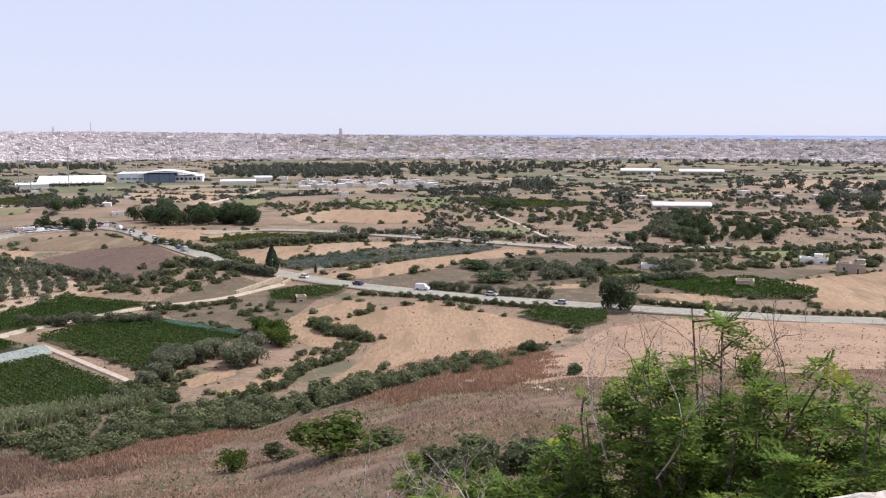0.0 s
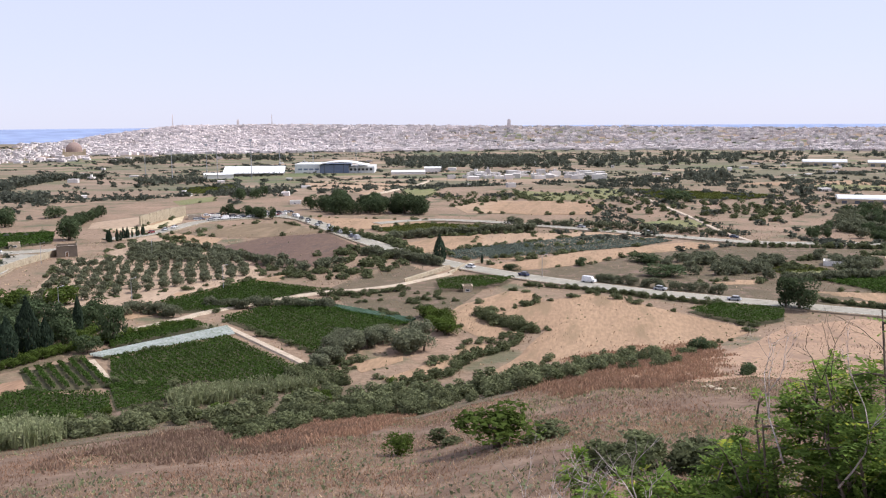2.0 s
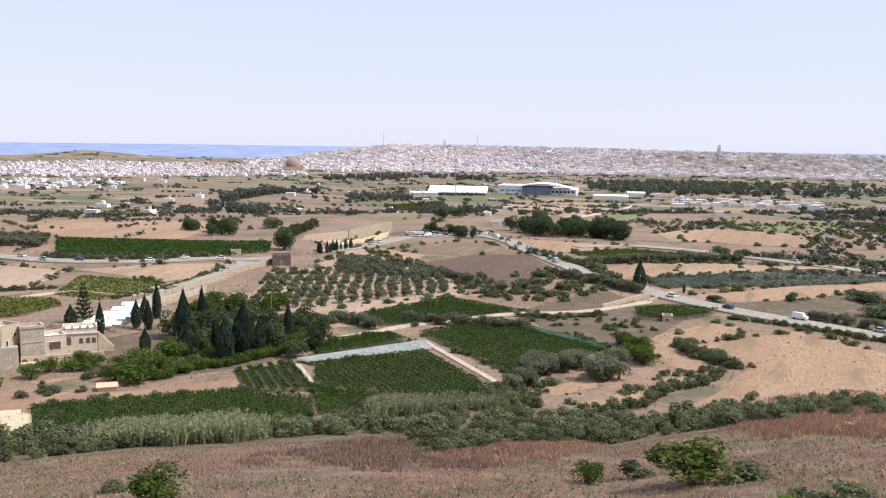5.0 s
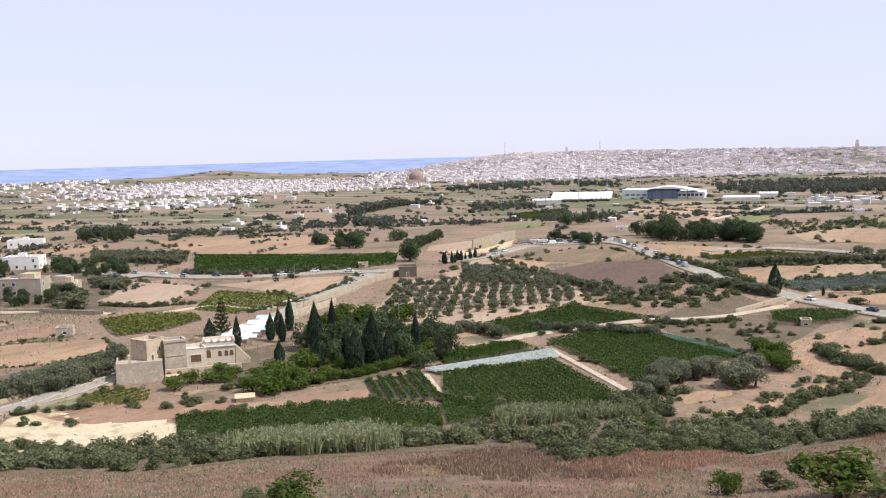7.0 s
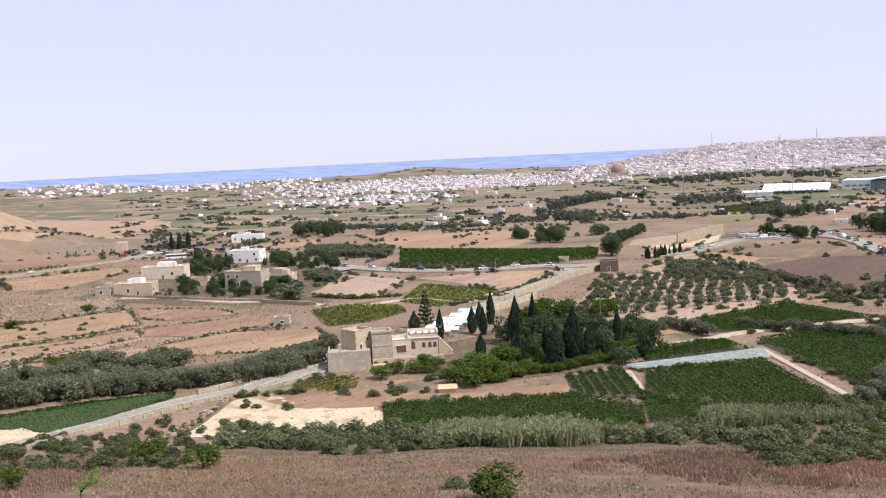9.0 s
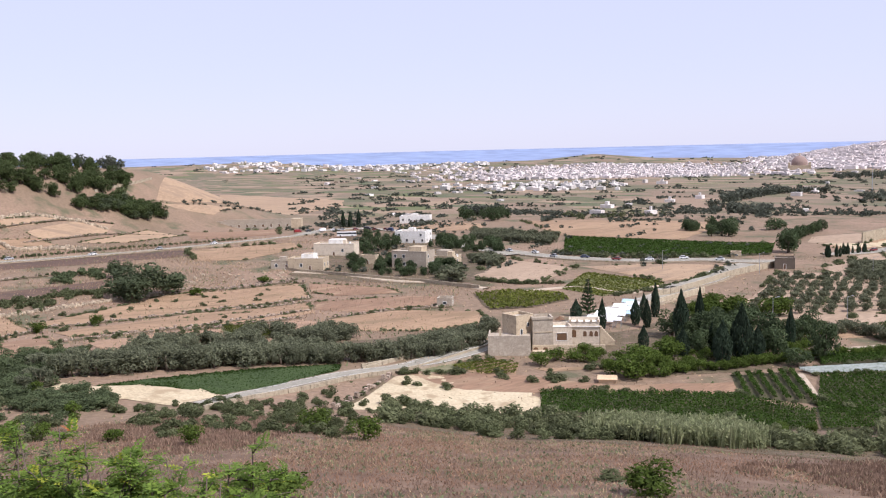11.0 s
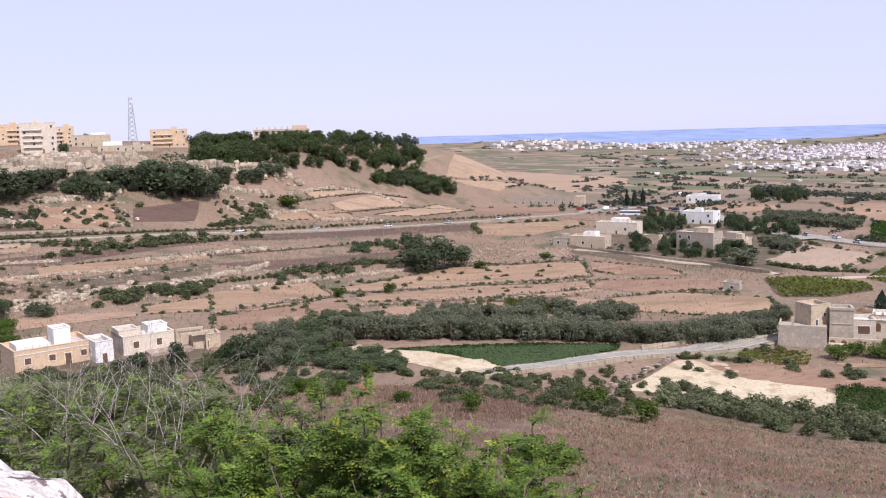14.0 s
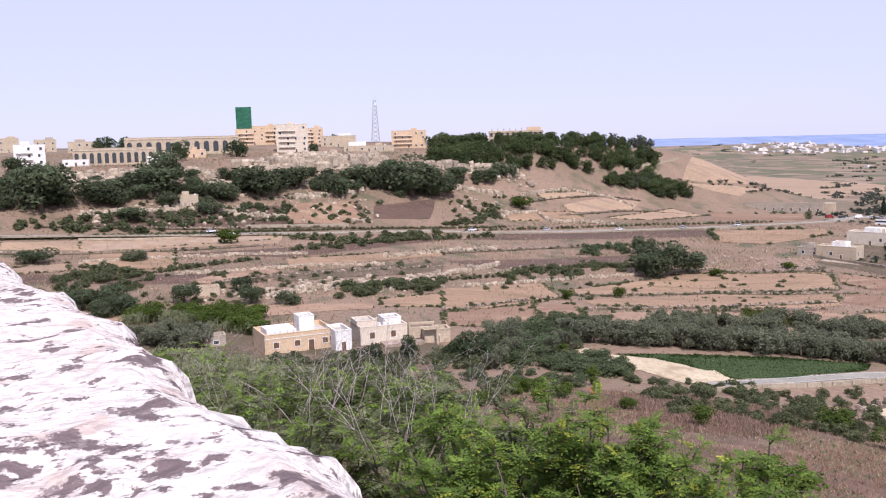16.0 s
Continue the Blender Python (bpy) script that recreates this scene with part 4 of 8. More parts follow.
def village_house2(x, y, yaw, w, d, h):
    ob = thing("village_house", x, y, z_at(x, y), yaw, "cream house with cluttered white roof and stone forecourt", "building")
    shell(ob, -w / 2, 0, w / 2, d, -3, h, PLASTER["cream"], 0.8)
    for u in (-0.25, 0.2):
        window(ob, u * w, 0, 1.6, 1.2, 1.5, 0, True)
    window(ob, w / 2, d * 0.5, 2.0, 1.2, 1.8, 1)
    shell(ob, -w * 0.5, d * 0.3, -w * 0.1, d * 0.9, h - 0.8, h + 0.9, PLASTER["cream"], 0.3)
    shell(ob, w * 0.1, d * 0.4, w * 0.48, d * 0.9, h - 0.8, h + 1.0, PLASTER["white"], 0.3)
    b = Build()
    b.box(-w * 0.1, -4.5, -3, w * 0.75, -0.2, 0.8)
    part("forecourt_wall", b, RUBBLE, ob)
    for i in range(3):
        b = Build()
        b.tube([(-w * 0.05 + i * 1.2, d * 0.2, h - 0.8), (-w * 0.05 + i * 1.2, d * 0.2, h + 0.4)], [0.4, 0.4], 8)
        part("water_tank", b, WHITE_METAL, ob)


def pergola(x, y, yaw, w, d, h):
    ob = thing("ruined_building", x, y, z_at(x, y), yaw, "roofless stone frame of a ruined building", "ruin")
    for u in (-w / 2, w / 2 - 0.5):
        for v in (0, d - 0.5):
            b = Build()
            b.box(u, v, -1, u + 0.5, v + 0.5, h)
            part("post", b, PLASTER["stone"], ob)
    for v0, v1 in ((-0.1, 0.6), (d - 0.6, d + 0.1)):
        b = Build()
        b.box(-w / 2 - 0.1, v0, h, w / 2 + 0.1, v1, h + 0.5)
        part("beam", b, PLASTER["stone"], ob)
    b = Build()
    b.box(-w / 2, d - 0.45, -1, w / 2, d - 0.05, h * 0.8)
    part("back_wall", b, PLASTER["stone"], ob)


def ruin_barn(x, y, yaw, w, d, h):
    """Long roofless stone barracks."""
    ob = thing("long_barn", x, y, z_at(x, y), yaw, "long low disused stone barn with dark openings", "building")
    shell(ob, -w / 2, 0, w / 2, d, -2, h, PLASTER["grey"], 1.0, FIELD["stubble"])
    for i in range(12):
        window(ob, -w / 2 + (i + 0.5) * w / 12, 0, 1.0, 1.4, 2.0, 0, True)
    b = Build()
    b.box(w / 2, 0.5, -2, w / 2 + 7, d * 0.7, h * 1.15)
    part("end_house", b, PLASTER["stone"], ob)


def arcade(x, y, yaw, w, d, h, bays):
    """Long limestone wing with a row of arched openings under a cornice."""
    ob = thing("arcaded_building", x, y, z_at(x, y), yaw, "long pale limestone building with a row of arches", "building")
    shell(ob, -w / 2, 0, w / 2, d, -3, h, PLASTER["stone"], 0.6)
    b = Build()
    b.box(-w / 2 - 0.15, -0.3, h - 1.1, w / 2 + 0.15, -0.02, h - 0.8)
    part("cornice", b, PLASTER["cream"], ob)
    for i in range(bays):
        u = -w / 2 + (i + 0.5) * w / bays
        b = Build()
        arch_panel(b, u, 0, h * 0.12, w / bays * 0.55, h * 0.62)
        part("arch", b, GLASS, ob)
        if i:
            b = Build()
            e = -w / 2 + i * w / bays
            b.box(e - 0.35, -0.25, -1.5, e + 0.35, -0.02, h - 1.1)
            part("pilaster", b, PLASTER["stone"], ob)


def palace(x, y, yaw, w, d, h):
    """Long cornice-topped hospital block seen over the trees."""
    ob = thing("hospital_building", x, y, z_at(x, y), yaw, "long ochre stone building with arcade and rooftop chimneys", "building")
    shell(ob, -w / 2, 0, w / 2, d, -2, h, PLASTER["stone"], 0.9)
    b = Build()
    b.box(-w / 2 - 0.4, -0.5, h - 1.2, w / 2 + 0.4, -0.02, h - 0.8)
    part("cornice", b, PLASTER["stone"], ob)
    for i in range(10):
        for k in (2.0, 7.0):
            b = Build()
            arch_panel(b, -w / 2 + (i + 0.5) * w / 10, 0, k, 1.8, 3.2)
            part("arch", b, GLASS, ob)
    for i in range(8):
        b = Build()
        b.box(-w * 0.45 + i * w * 0.11, d * 0.4, h - 0.5, -w * 0.45 + i * w * 0.11 + 0.7, d * 0.4 + 0.7, h + 2.0)
        part("chimney", b, PLASTER["stone"], ob)
    b = Build()
    b.box(w * 0.2, d * 0.2, h - 0.9, w * 0.46, d * 0.8, h + 2.6)
    part("roof_block", b, PLASTER["orange"], ob)


def green_tower(x, y, yaw, w, d, h):
    ob = thing("water_tower", x, y, z_at(x, y), yaw, "tall tower block wrapped in green scaffold netting", "tower")
    b = Build()
    b.box(-w / 2, 0, 0, w / 2, d, h)
    part("tower_core", b, PLASTER["grey"], ob)
    b = Build()
    for k in range(6):
        z0 = h * (0.35 + 0.65 * k / 6)
        b.box(-w / 2 - 0.4, -0.4, z0, w / 2 + 0.4, -0.05, z0 + h * 0.106).box(w / 2 + 0.05, -0.05, z0, w / 2 + 0.4, d, z0 + h * 0.106)
        b.box(-w / 2 - 0.4, -0.05, z0, -w / 2 - 0.05, d, z0 + h * 0.106)
    part("scaffold_net", b, GREEN_NET, ob)


def lattice_mast(x, y, yaw, w, d, h):
    ob = thing("lattice_mast", x, y, z_at(x, y), yaw, "grey steel lattice telecommunications mast with antennas", "mast")
    b = Build()
    r0, r1 = w * 0.75, w * 0.25
    c = [(-1, -1), (1, -1), (1, 1), (-1, 1)]
    for i, (p, q) in enumerate(c):
        leg = Build()
        leg.tube([(p * r0, q * r0, -1), (p * r1, q * r1, h)], [0.42, 0.3], 4)
        part("leg", leg, METAL, ob)
    for k in range(10):
        z0, z1 = h * k / 10, h * (k + 1) / 10
        a0, a1 = r0 + (r1 - r0) * k / 10, r0 + (r1 - r0) * (k + 1) / 10
        for i in range(4):
            (p, q), (s, t) = c[i], c[(i + 1) % 4]
            b.tube([(p * a0, q * a0, z0), (s * a1, t * a1, z1)], [0.2, 0.2], 4)
            b.tube([(s * a0, t * a0, z0), (p * a1, q * a1, z1)], [0.2, 0.2], 4)
    part("bracing", b, METAL, ob)
    for k, (zz, s) in enumerate(((0.72, 1.0), (0.8, -1.0), (0.9, 0.6))):
        b = Build()
        b.tube([(s * 1.2, -1.4, h * zz), (s * 1.2, -0.8, h * zz)], [0.8, 0.7], 10)
        part("dish", b, WHITE_METAL, ob)
    b = Build()
    b.tube([(0, 0, h), (0, 0, h * 1.12)], [0.08, 0.04], 4)
    part("spike", b, METAL, ob)


def stadium(x, y, yaw, w, d, h):
    """Sports hall with a bowed dark roof, white flanks and a window band."""
    ob = thing("sports_hall", x, y, z_at(x, y), yaw, "white sports hall with bowed dark roof and window bands", "building")
    b = Build()
    b.box(-w * 0.5, 6, -2, -w * 0.18, d, h * 0.78)
    part("wing", b, WHITE_METAL, ob)
    b = Build()
    b.box(-w * 0.18, 0, -2, w * 0.18, d, h * 0.72)
    part("main_hall", b, BLUE_WALL, ob)
    b = Build()
    b.box(w * 0.18, 4, -2, w * 0.5, d, h * 0.55)
    part("wing", b, WHITE_METAL, ob)
    for i in range(6):
        b = Build()
        b.box(w * 0.19 + i * w * 0.05, 3.9, h * 0.2, w * 0.19 + i * w * 0.05 + w * 0.035, 3.98, h * 0.4)
        part("window_band", b, GLASS, ob)
    for i in range(4):
        b = Build()
        b.box(-w * 0.46 + i * w * 0.07, 5.9, h * 0.25, -w * 0.46 + i * w * 0.07 + w * 0.05, 5.98, h * 0.4)
        part("window_band", b, BLUE_WALL, ob)
    b = Build()
    n, v = 14, []
    for i in range(n + 1):
        u = -w * 0.20 + i / n * w * 0.62
        zz = h * (0.76 + 0.26 * math.sin(math.pi * min(1, (i / n) * 1.15)) ** 0.8) if i < n * 0.87 else h * 0.76 - (i - n * 0.87) * 0.6
        v += [(u, -5, zz), (u, d * 0.7, zz), (u, -5, zz - 0.9), (u, d * 0.7, zz - 0.9)]
    f = []
    for i in range(n):
        a, c = 4 * i, 4 * i + 4
        f += [(a, c, c + 1, a + 1), (a + 2, a + 3, c + 3, c + 2), (a, a + 2, c + 2, c), (a + 1, c + 1, c + 3, a + 3)]
    b.add(v, f + [(0, 1, 3, 2), (4 * n, 4 * n + 2, 4 * n + 3, 4 * n + 1)])
    part("bowed_roof", b, WHITE_METAL, ob)
    for u in (-0.12, 0.0, 0.12, 0.3):
        b = Build()
        b.tube([(u * w, -3.5, -2), (u * w, -3.5, h * 0.78)], [0.5, 0.5], 6)
        part("column", b, DARK_METAL, ob)


def stand_roof(x, y, yaw, w, d, h):
    """White sloping roof of a football stand with ribs."""
    ob = thing("grandstand", x, y, z_at(x, y), yaw, "football stand under a sloping white roof", "stand")
    b = Build()
    b.add([(-w / 2, 0, h * 0.55), (w / 2, 0, h * 0.55), (w / 2, d, h * 1.6), (-w / 2, d, h * 1.6), (-w / 2, 0, h * 0.4), (w / 2, 0, h * 0.4), (w / 2, d, h * 1.45), (-w / 2, d, h * 1.45)], [(0, 1, 2, 3), (7, 6, 5, 4), (0, 4, 5, 1), (2, 6, 7, 3), (1, 5, 6, 2), (3, 7, 4, 0)])
    part("sloping_roof", b, WHITE_METAL, ob)
    for i in range(13):
        u = -w / 2 + i * w / 12
        b = Build()
        b.box(u - 0.5, 0.0, h * 0.56, u + 0.5, 1.5, h * 0.56 + 1.6)
        part("rib", b, METAL, ob)
    b = Build()
    b.box(-w / 2 + 2, 6, -2, w / 2 - 2, d - 3, h * 0.5)
    part("seating_block", b, PLASTER["grey"], ob)


def long_shed(x, y, yaw, w, d, h):
    """A long hall with a low round roof."""
    ob = thing("long_shed", x, y, z_at(x, y), yaw, "long white agricultural shed with low rounded roof", "shed")
    b = Build()
    b.box(-w / 2, 0, -1, w / 2, d, h * 0.62)
    part("wall", b, PLASTER["stone"], ob)
    n, v = 8, []
    for i in range(n + 1):
        a = math.pi * i / n
        for u in (-w / 2 - 0.3, w / 2 + 0.3):
            v.append((u, d / 2 - math.cos(a) * (d / 2 + 0.3), h * 0.62 + math.sin(a) * h * 0.45))
    b = Build()
    b.add(v, [(2 * i, 2 * i + 1, 2 * i + 3, 2 * i + 2) for i in range(n)] + [tuple(range(0, 2 * n + 2, 2)), tuple(range(1, 2 * n + 2, 2))[::-1]])
    part("rounded_roof", b, WHITE_METAL, ob)
    for i in range(5):
        b = Build()
        b.box(-w / 2 + (i + 0.3) * w / 5, -0.06, 0, -w / 2 + (i + 0.7) * w / 5, -0.01, h * 0.4)
        part("door", b, DARK_METAL, ob)


def low_shed(x, y, yaw, w, d, h):
    ob = thing("shed", x, y, z_at(x, y), yaw, "low shed with a pale sloping sheet roof", "shed")
    b = Build()
    b.box(-w / 2, 0, -1, w / 2, d, h * 0.8)
    part("wall", b, PLASTER["orange" if w < 6 else "white"], ob)
    b = Build()
    b.add([(-w / 2 - 0.3, -0.4, h * 0.82), (w / 2 + 0.3, -0.4, h * 0.82), (w / 2 + 0.3, d + 0.3, h), (-w / 2 - 0.3, d + 0.3, h), (-w / 2 - 0.3, -0.4, h * 0.9), (w / 2 + 0.3, -0.4, h * 0.9), (w / 2 + 0.3, d + 0.3, h * 1.1), (-w / 2 - 0.3, d + 0.3, h * 1.1)], [(3, 2, 1, 0), (4, 5, 6, 7), (0, 1, 5, 4), (1, 2, 6, 5), (2, 3, 7, 6), (3, 0, 4, 7)])
    part("sheet_roof", b, PLASTER["orange"] if w < 6 else WHITE_METAL, ob)


def church(x, y, yaw, w, d, h):
    """Rotunda church with a great dome and lantern."""
    ob = thing("domed_church", x, y, z_at(x, y), yaw, "pinkish stone rotunda church with a great dome", "church")
    b = Build()
    b.box(-w * 0.5, 0, -3, w * 0.5, d, h)
    part("nave", b, PLASTER["stone"], ob)
    b = Build()
    r = w * 0.36
    prof = [(r, h - 1), (r, h + 5)] + [(r * math.cos(a), h + 5 + r * 0.95 * math.sin(a)) for a in (math.pi / 2 * i / 8 for i in range(1, 8))] + [(r * 0.08, h + 5 + r)]
    v = [(p * math.cos(q), d / 2 + p * math.sin(q), zz) for p, zz in prof for q in (2 * math.pi * j / 28 for j in range(28))]
    b.add(v, [(i * 28 + j, i * 28 + (j + 1) % 28, i * 28 + 28 + (j + 1) % 28, i * 28 + 28 + j) for i in range(len(prof) - 1) for j in range(28)])
    part("dome", b, mat("dome_stone", (0.30, 0.215, 0.185), (0.26, 0.19, 0.165), 0.1), ob)
    b = Build()
    b.tube([(0, d / 2, h + 4 + r), (0, d / 2, h + 9 + r), (0, d / 2, h + 11 + r)], [2.2, 2.0, 0.2], 10)
    part("lantern", b, PLASTER["stone"], ob)
    for u in (-0.44, 0.44):
        b = Build()
        b.box(u * w - 3, -1, h, u * w + 3, 5, h + 8)
        part("bell_tower", b, PLASTER["stone"], ob)


CAR_PAINT = [mat("car_paint_" + n, c, tuple(q * 0.9 for q in c), 0.5, rough=0.3) for n, c in (("white", (0.75, 0.75, 0.74)), ("silver", (0.42, 0.43, 0.44)), ("black", (0.03, 0.03, 0.035)), ("red", (0.22, 0.03, 0.03)), ("blue", (0.05, 0.06, 0.11)))]
CAR_NAMES = ("white", "silver", "black", "red", "blue")
TYRE = mat("tyre_rubber", (0.02, 0.02, 0.02), (0.03, 0.03, 0.03), 2)


def car_prototype(k, van):
    """A parked car: lower body, cabin with glass, four wheels, lamps."""
    ob = tagged(new("van" if van else "car"), "%s %s on the road" % (CAR_NAMES[k], "van" if van else "hatchback car"), "vehicle", "vehicles")
    hl, hw, top = (2.5, 0.95, 2.1) if van else (2.05, 0.86, 1.45)
    b = Build()
    b.box(-hl, -hw, 0.3, hl, hw, 0.6, taper=-0.03).box(-hl + 0.03, -hw, 0.6, hl - 0.03, hw, 1.2 if van else 0.9, taper=0.05)
    body = part("body", b, CAR_PAINT[k], ob)
    b = Build()
    x0, x1 = (-hl + 0.1, hl - 0.9) if van else (-hl + 0.35, hl - 1.0)
    s0, s1 = (0.1, 0.5) if van else (0.45, 0.6)
    z0 = 1.2 if van else 0.9
    b.add([(x0, -hw + 0.06, z0), (x1, -hw + 0.06, z0), (x1, hw - 0.06, z0), (x0, hw - 0.06, z0), (x0 + s0, -hw + 0.18, top), (x1 - s1, -hw + 0.18, top), (x1 - s1, hw - 0.18, top), (x0 + s0, hw - 0.18, top)], [(0, 1, 5, 4), (1, 2, 6, 5), (2, 3, 7, 6), (3, 0, 4, 7)])
    part("cabin", b, CAR_PAINT[k] if van else GLASS, ob)
    b = Build()
    b.box(x0 + s0 - 0.02, -hw + 0.16, top, x1 - s1 + 0.02, hw - 0.16, top + 0.05)
    part("roof", b, CAR_PAINT[k], ob)
    for px in (-hl * 0.62, hl * 0.62):
        for s in (-1, 1):
            b = Build()
            b.tube([(px, s * (hw - 0.12), 0.31), (px, s * (hw + 0.04), 0.31)], [0.31, 0.31], 10)
            part("wheel", b, TYRE, ob)
    for s in (-1, 1):
        b = Build()
        b.box(hl - 0.02, s * 0.6 - 0.16, 0.62, hl + 0.03, s * 0.6 + 0.16, 0.76)
        part("headlight", b, WHITE_METAL, ob)
    return ob


CARS = {}


def car_line(pts, n):
    rng = random.Random(n + int(abs(pts[0][0])))
    total = sum(math.dist(p, q) for p, q in zip(pts, pts[1:]))
    for x, y, a in along(pts, total / n)[:n]:
        k, van = rng.choice((0, 0, 0, 0, 0, 1, 1, 1, 2, 2, 3, 4)), rng.random() < 0.15
        side = rng.choice((-1, 1)) * 1.9
        x, y = x - math.sin(a) * side + rng.uniform(-1, 1), y + math.cos(a) * side
        r = math.hypot(x, y)
        m = pose(x, y, z_at(x, y) + 0.36 + r * 0.0008, 0, 0, math.degrees(a) + (180 if side < 0 else 0))
        if (k, van) in CARS:
            copy_thing(CARS[(k, van)], m)
        else:
            CARS[(k, van)] = car_prototype(k, van)
            CARS[(k, van)].matrix_basis = m



def bus(x, y, yaw, w, d, h):
    """A long coach: body, window band, roof, wheels."""
    ob = thing("bus", x, y, z_at(x, y) + 0.7, yaw, "long white and dark coach parked on the road", "vehicle")
    b = Build()
    b.box(-6, 0, 0.35, 6, 2.5, 1.5, taper=0.03)
    part("body", b, CAR_PAINT[0], ob)
    b = Build()
    b.box(-5.95, 0.04, 1.5, 5.95, 2.46, 2.6, taper=0.06)
    part("window_band", b, GLASS, ob)
    b = Build()
    b.box(-5.9, 0.08, 2.6, 5.9, 2.42, 3.0, taper=0.08)
    part("roof", b, CAR_PAINT[0], ob)
    for u in (-3.8, 3.6):
        for v in (0.0, 2.3):
            b = Build()
            b.tube([(u, v - 0.05, 0.48), (u, v + 0.25, 0.48)], [0.48, 0.48], 10)
            part("wheel", b, TYRE, ob)


# ---- the plan ----
# fields
field("pale_soil", [(-161.2, 215.9), (-146.3, 248.9), (-175.2, 298.6), (-194.0, 306.1), (-183.9, 253.5)])
field("brown", [(-370.5, -66.6), (-386.5, -29.4), (-430, 34), (-417, 40), (-361.3, -24.8)])
field("brown", [(-324.6, -119.1), (-321.1, -58.2), (-321.2, -24.9), (-305.6, -29.9), (-302.9, -56.2), (-306.7, -112.8)])
field("brown", [(-422, 48), (-452, 82), (-486, 193), (-481, 234), (-455, 181)])
field("brown", [(-359.7, 34.9), (-396, 133), (-381, 128), (-346.5, 56.8)])
field("brown", [(-404, -122), (-435, -50), (-464, 5), (-491, 5), (-457, -56), (-423, -105)])
field("rough", [(-48.7, 334.8), (-6.5, 316.3), (62.5, 286.7), (88.6, 278.4), (137, 438), (92, 431), (60, 436), (36, 434), (-7.6, 364.4)])
field("rough", [(-94.6, 294.9), (-89.6, 322.2), (-78.2, 353.7), (-41.8, 303.3), (-46.2, 264.5), (-50.9, 248.3), (-73.0, 262.6)])
field("rough", [(-191.6, 182.6), (-147.8, 166.9), (-131.9, 192.4), (-127.0, 215.6), (-155.5, 264.8), (-196.6, 264.2), (-184.6, 213.0)])
field("rough", [(-165.3, 108.8), (-139.3, 128.0), (-109.3, 151.9), (-84.9, 170.6), (-58.8, 187.9), (-32.3, 191.9), (-15.9, 202.4), (-12.2, 155.6), (-41.0, 142.7), (-67.9, 136.3), (-85.7, 118.9), (-116.5, 106.8), (-141.9, 93.0)])
field("rough", [(-372, 194), (-332.6, 202.9), (-302.7, 222.4), (-284.0, 236.4), (-351, 305), (-473, 350), (-515, 317), (-437, 250)])
field("rough", [(-250.0, -63.7), (-229.4, -22.2), (-212.9, 20.1), (-182.3, 17.1), (-155.3, 3.7), (-134.3, -8.0), (-190.4, -34.2), (-217.6, -49.1)])
field("rough", [(-212.5, 81.7), (-209.2, 109.1), (-197.1, 136.0), (-213.5, 178.1), (-224.9, 184.7), (-222.2, 148.8), (-229.6, 118.1), (-226.6, 87.4)])
field("orange", [(-1.6, 156.0), (16.9, 194.0), (46.9, 260.4), (70.4, 274.5), (84.6, 265.5), (55.3, 172.3), (34.3, 131.8), (20.5, 143.2), (14.0, 134.9)])
field("stubble", [(-34.5, 268.4), (-6.2, 303.6), (23.3, 272.2), (38.3, 256.5), (25.0, 226.6), (16.4, 208.6), (4.5, 203.0), (-14.6, 211.5), (-17.0, 181.1), (-28.1, 193.3), (-22.7, 212.6), (-17.0, 246.0)])
field("stubble", [(-41.4, 284.9), (-33.8, 302.6), (-20.3, 291.4), (-24.0, 278.6), (-34.5, 268.4)])
field("orange", [(81.4, 288.7), (105.3, 276.1), (125.8, 258.9), (67.8, 138.7), (51.1, 132.9), (39.6, 152.5)])
field("stubble", [(-48.2, 270.2), (-32.1, 303.9), (-24.1, 300.7), (-22.7, 283.6), (-35.8, 267.3), (-23.9, 244.2), (-30.0, 231.3), (-41.3, 247.7)])
field("stubble", [(-49.2, 194.4), (-37.4, 214.9), (-36.4, 228.4), (-29.8, 229.4), (-28.6, 220.6), (-33.6, 211.4), (-36.4, 200.3), (-44.6, 188.7)])
field("stubble", [(-59.6, 204.8), (-50.0, 218.5), (-48.0, 210.0), (-55.1, 198.2)])
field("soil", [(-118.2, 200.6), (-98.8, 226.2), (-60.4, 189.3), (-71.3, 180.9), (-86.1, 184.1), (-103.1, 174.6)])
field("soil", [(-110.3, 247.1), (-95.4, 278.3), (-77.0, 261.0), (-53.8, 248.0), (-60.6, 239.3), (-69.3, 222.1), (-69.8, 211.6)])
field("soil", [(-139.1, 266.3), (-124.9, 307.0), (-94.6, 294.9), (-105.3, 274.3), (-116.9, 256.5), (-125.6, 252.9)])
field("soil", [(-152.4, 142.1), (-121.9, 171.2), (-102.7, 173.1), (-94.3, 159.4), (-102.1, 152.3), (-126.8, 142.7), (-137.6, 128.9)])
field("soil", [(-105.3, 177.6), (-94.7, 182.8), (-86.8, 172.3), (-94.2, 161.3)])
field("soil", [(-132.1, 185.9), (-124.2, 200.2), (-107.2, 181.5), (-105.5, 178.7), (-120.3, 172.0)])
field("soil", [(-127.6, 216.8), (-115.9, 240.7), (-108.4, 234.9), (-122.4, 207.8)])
field("stubble", [(-131.8, 223.9), (-118.6, 233.9), (-128.1, 217.6)])
field("stubble", [(-169.8, 223.1), (-161.8, 245.4), (-139.3, 264.8), (-127.9, 254.3), (-138.3, 240.7), (-147.1, 219.7)])
field("red", [(-184.1, 128.2), (-175.2, 140.5), (-150.5, 151.9), (-128.0, 181.6), (-120.3, 172.0), (-145.1, 151.0), (-152.2, 141.9), (-164.2, 130.4), (-176.1, 121.5)])
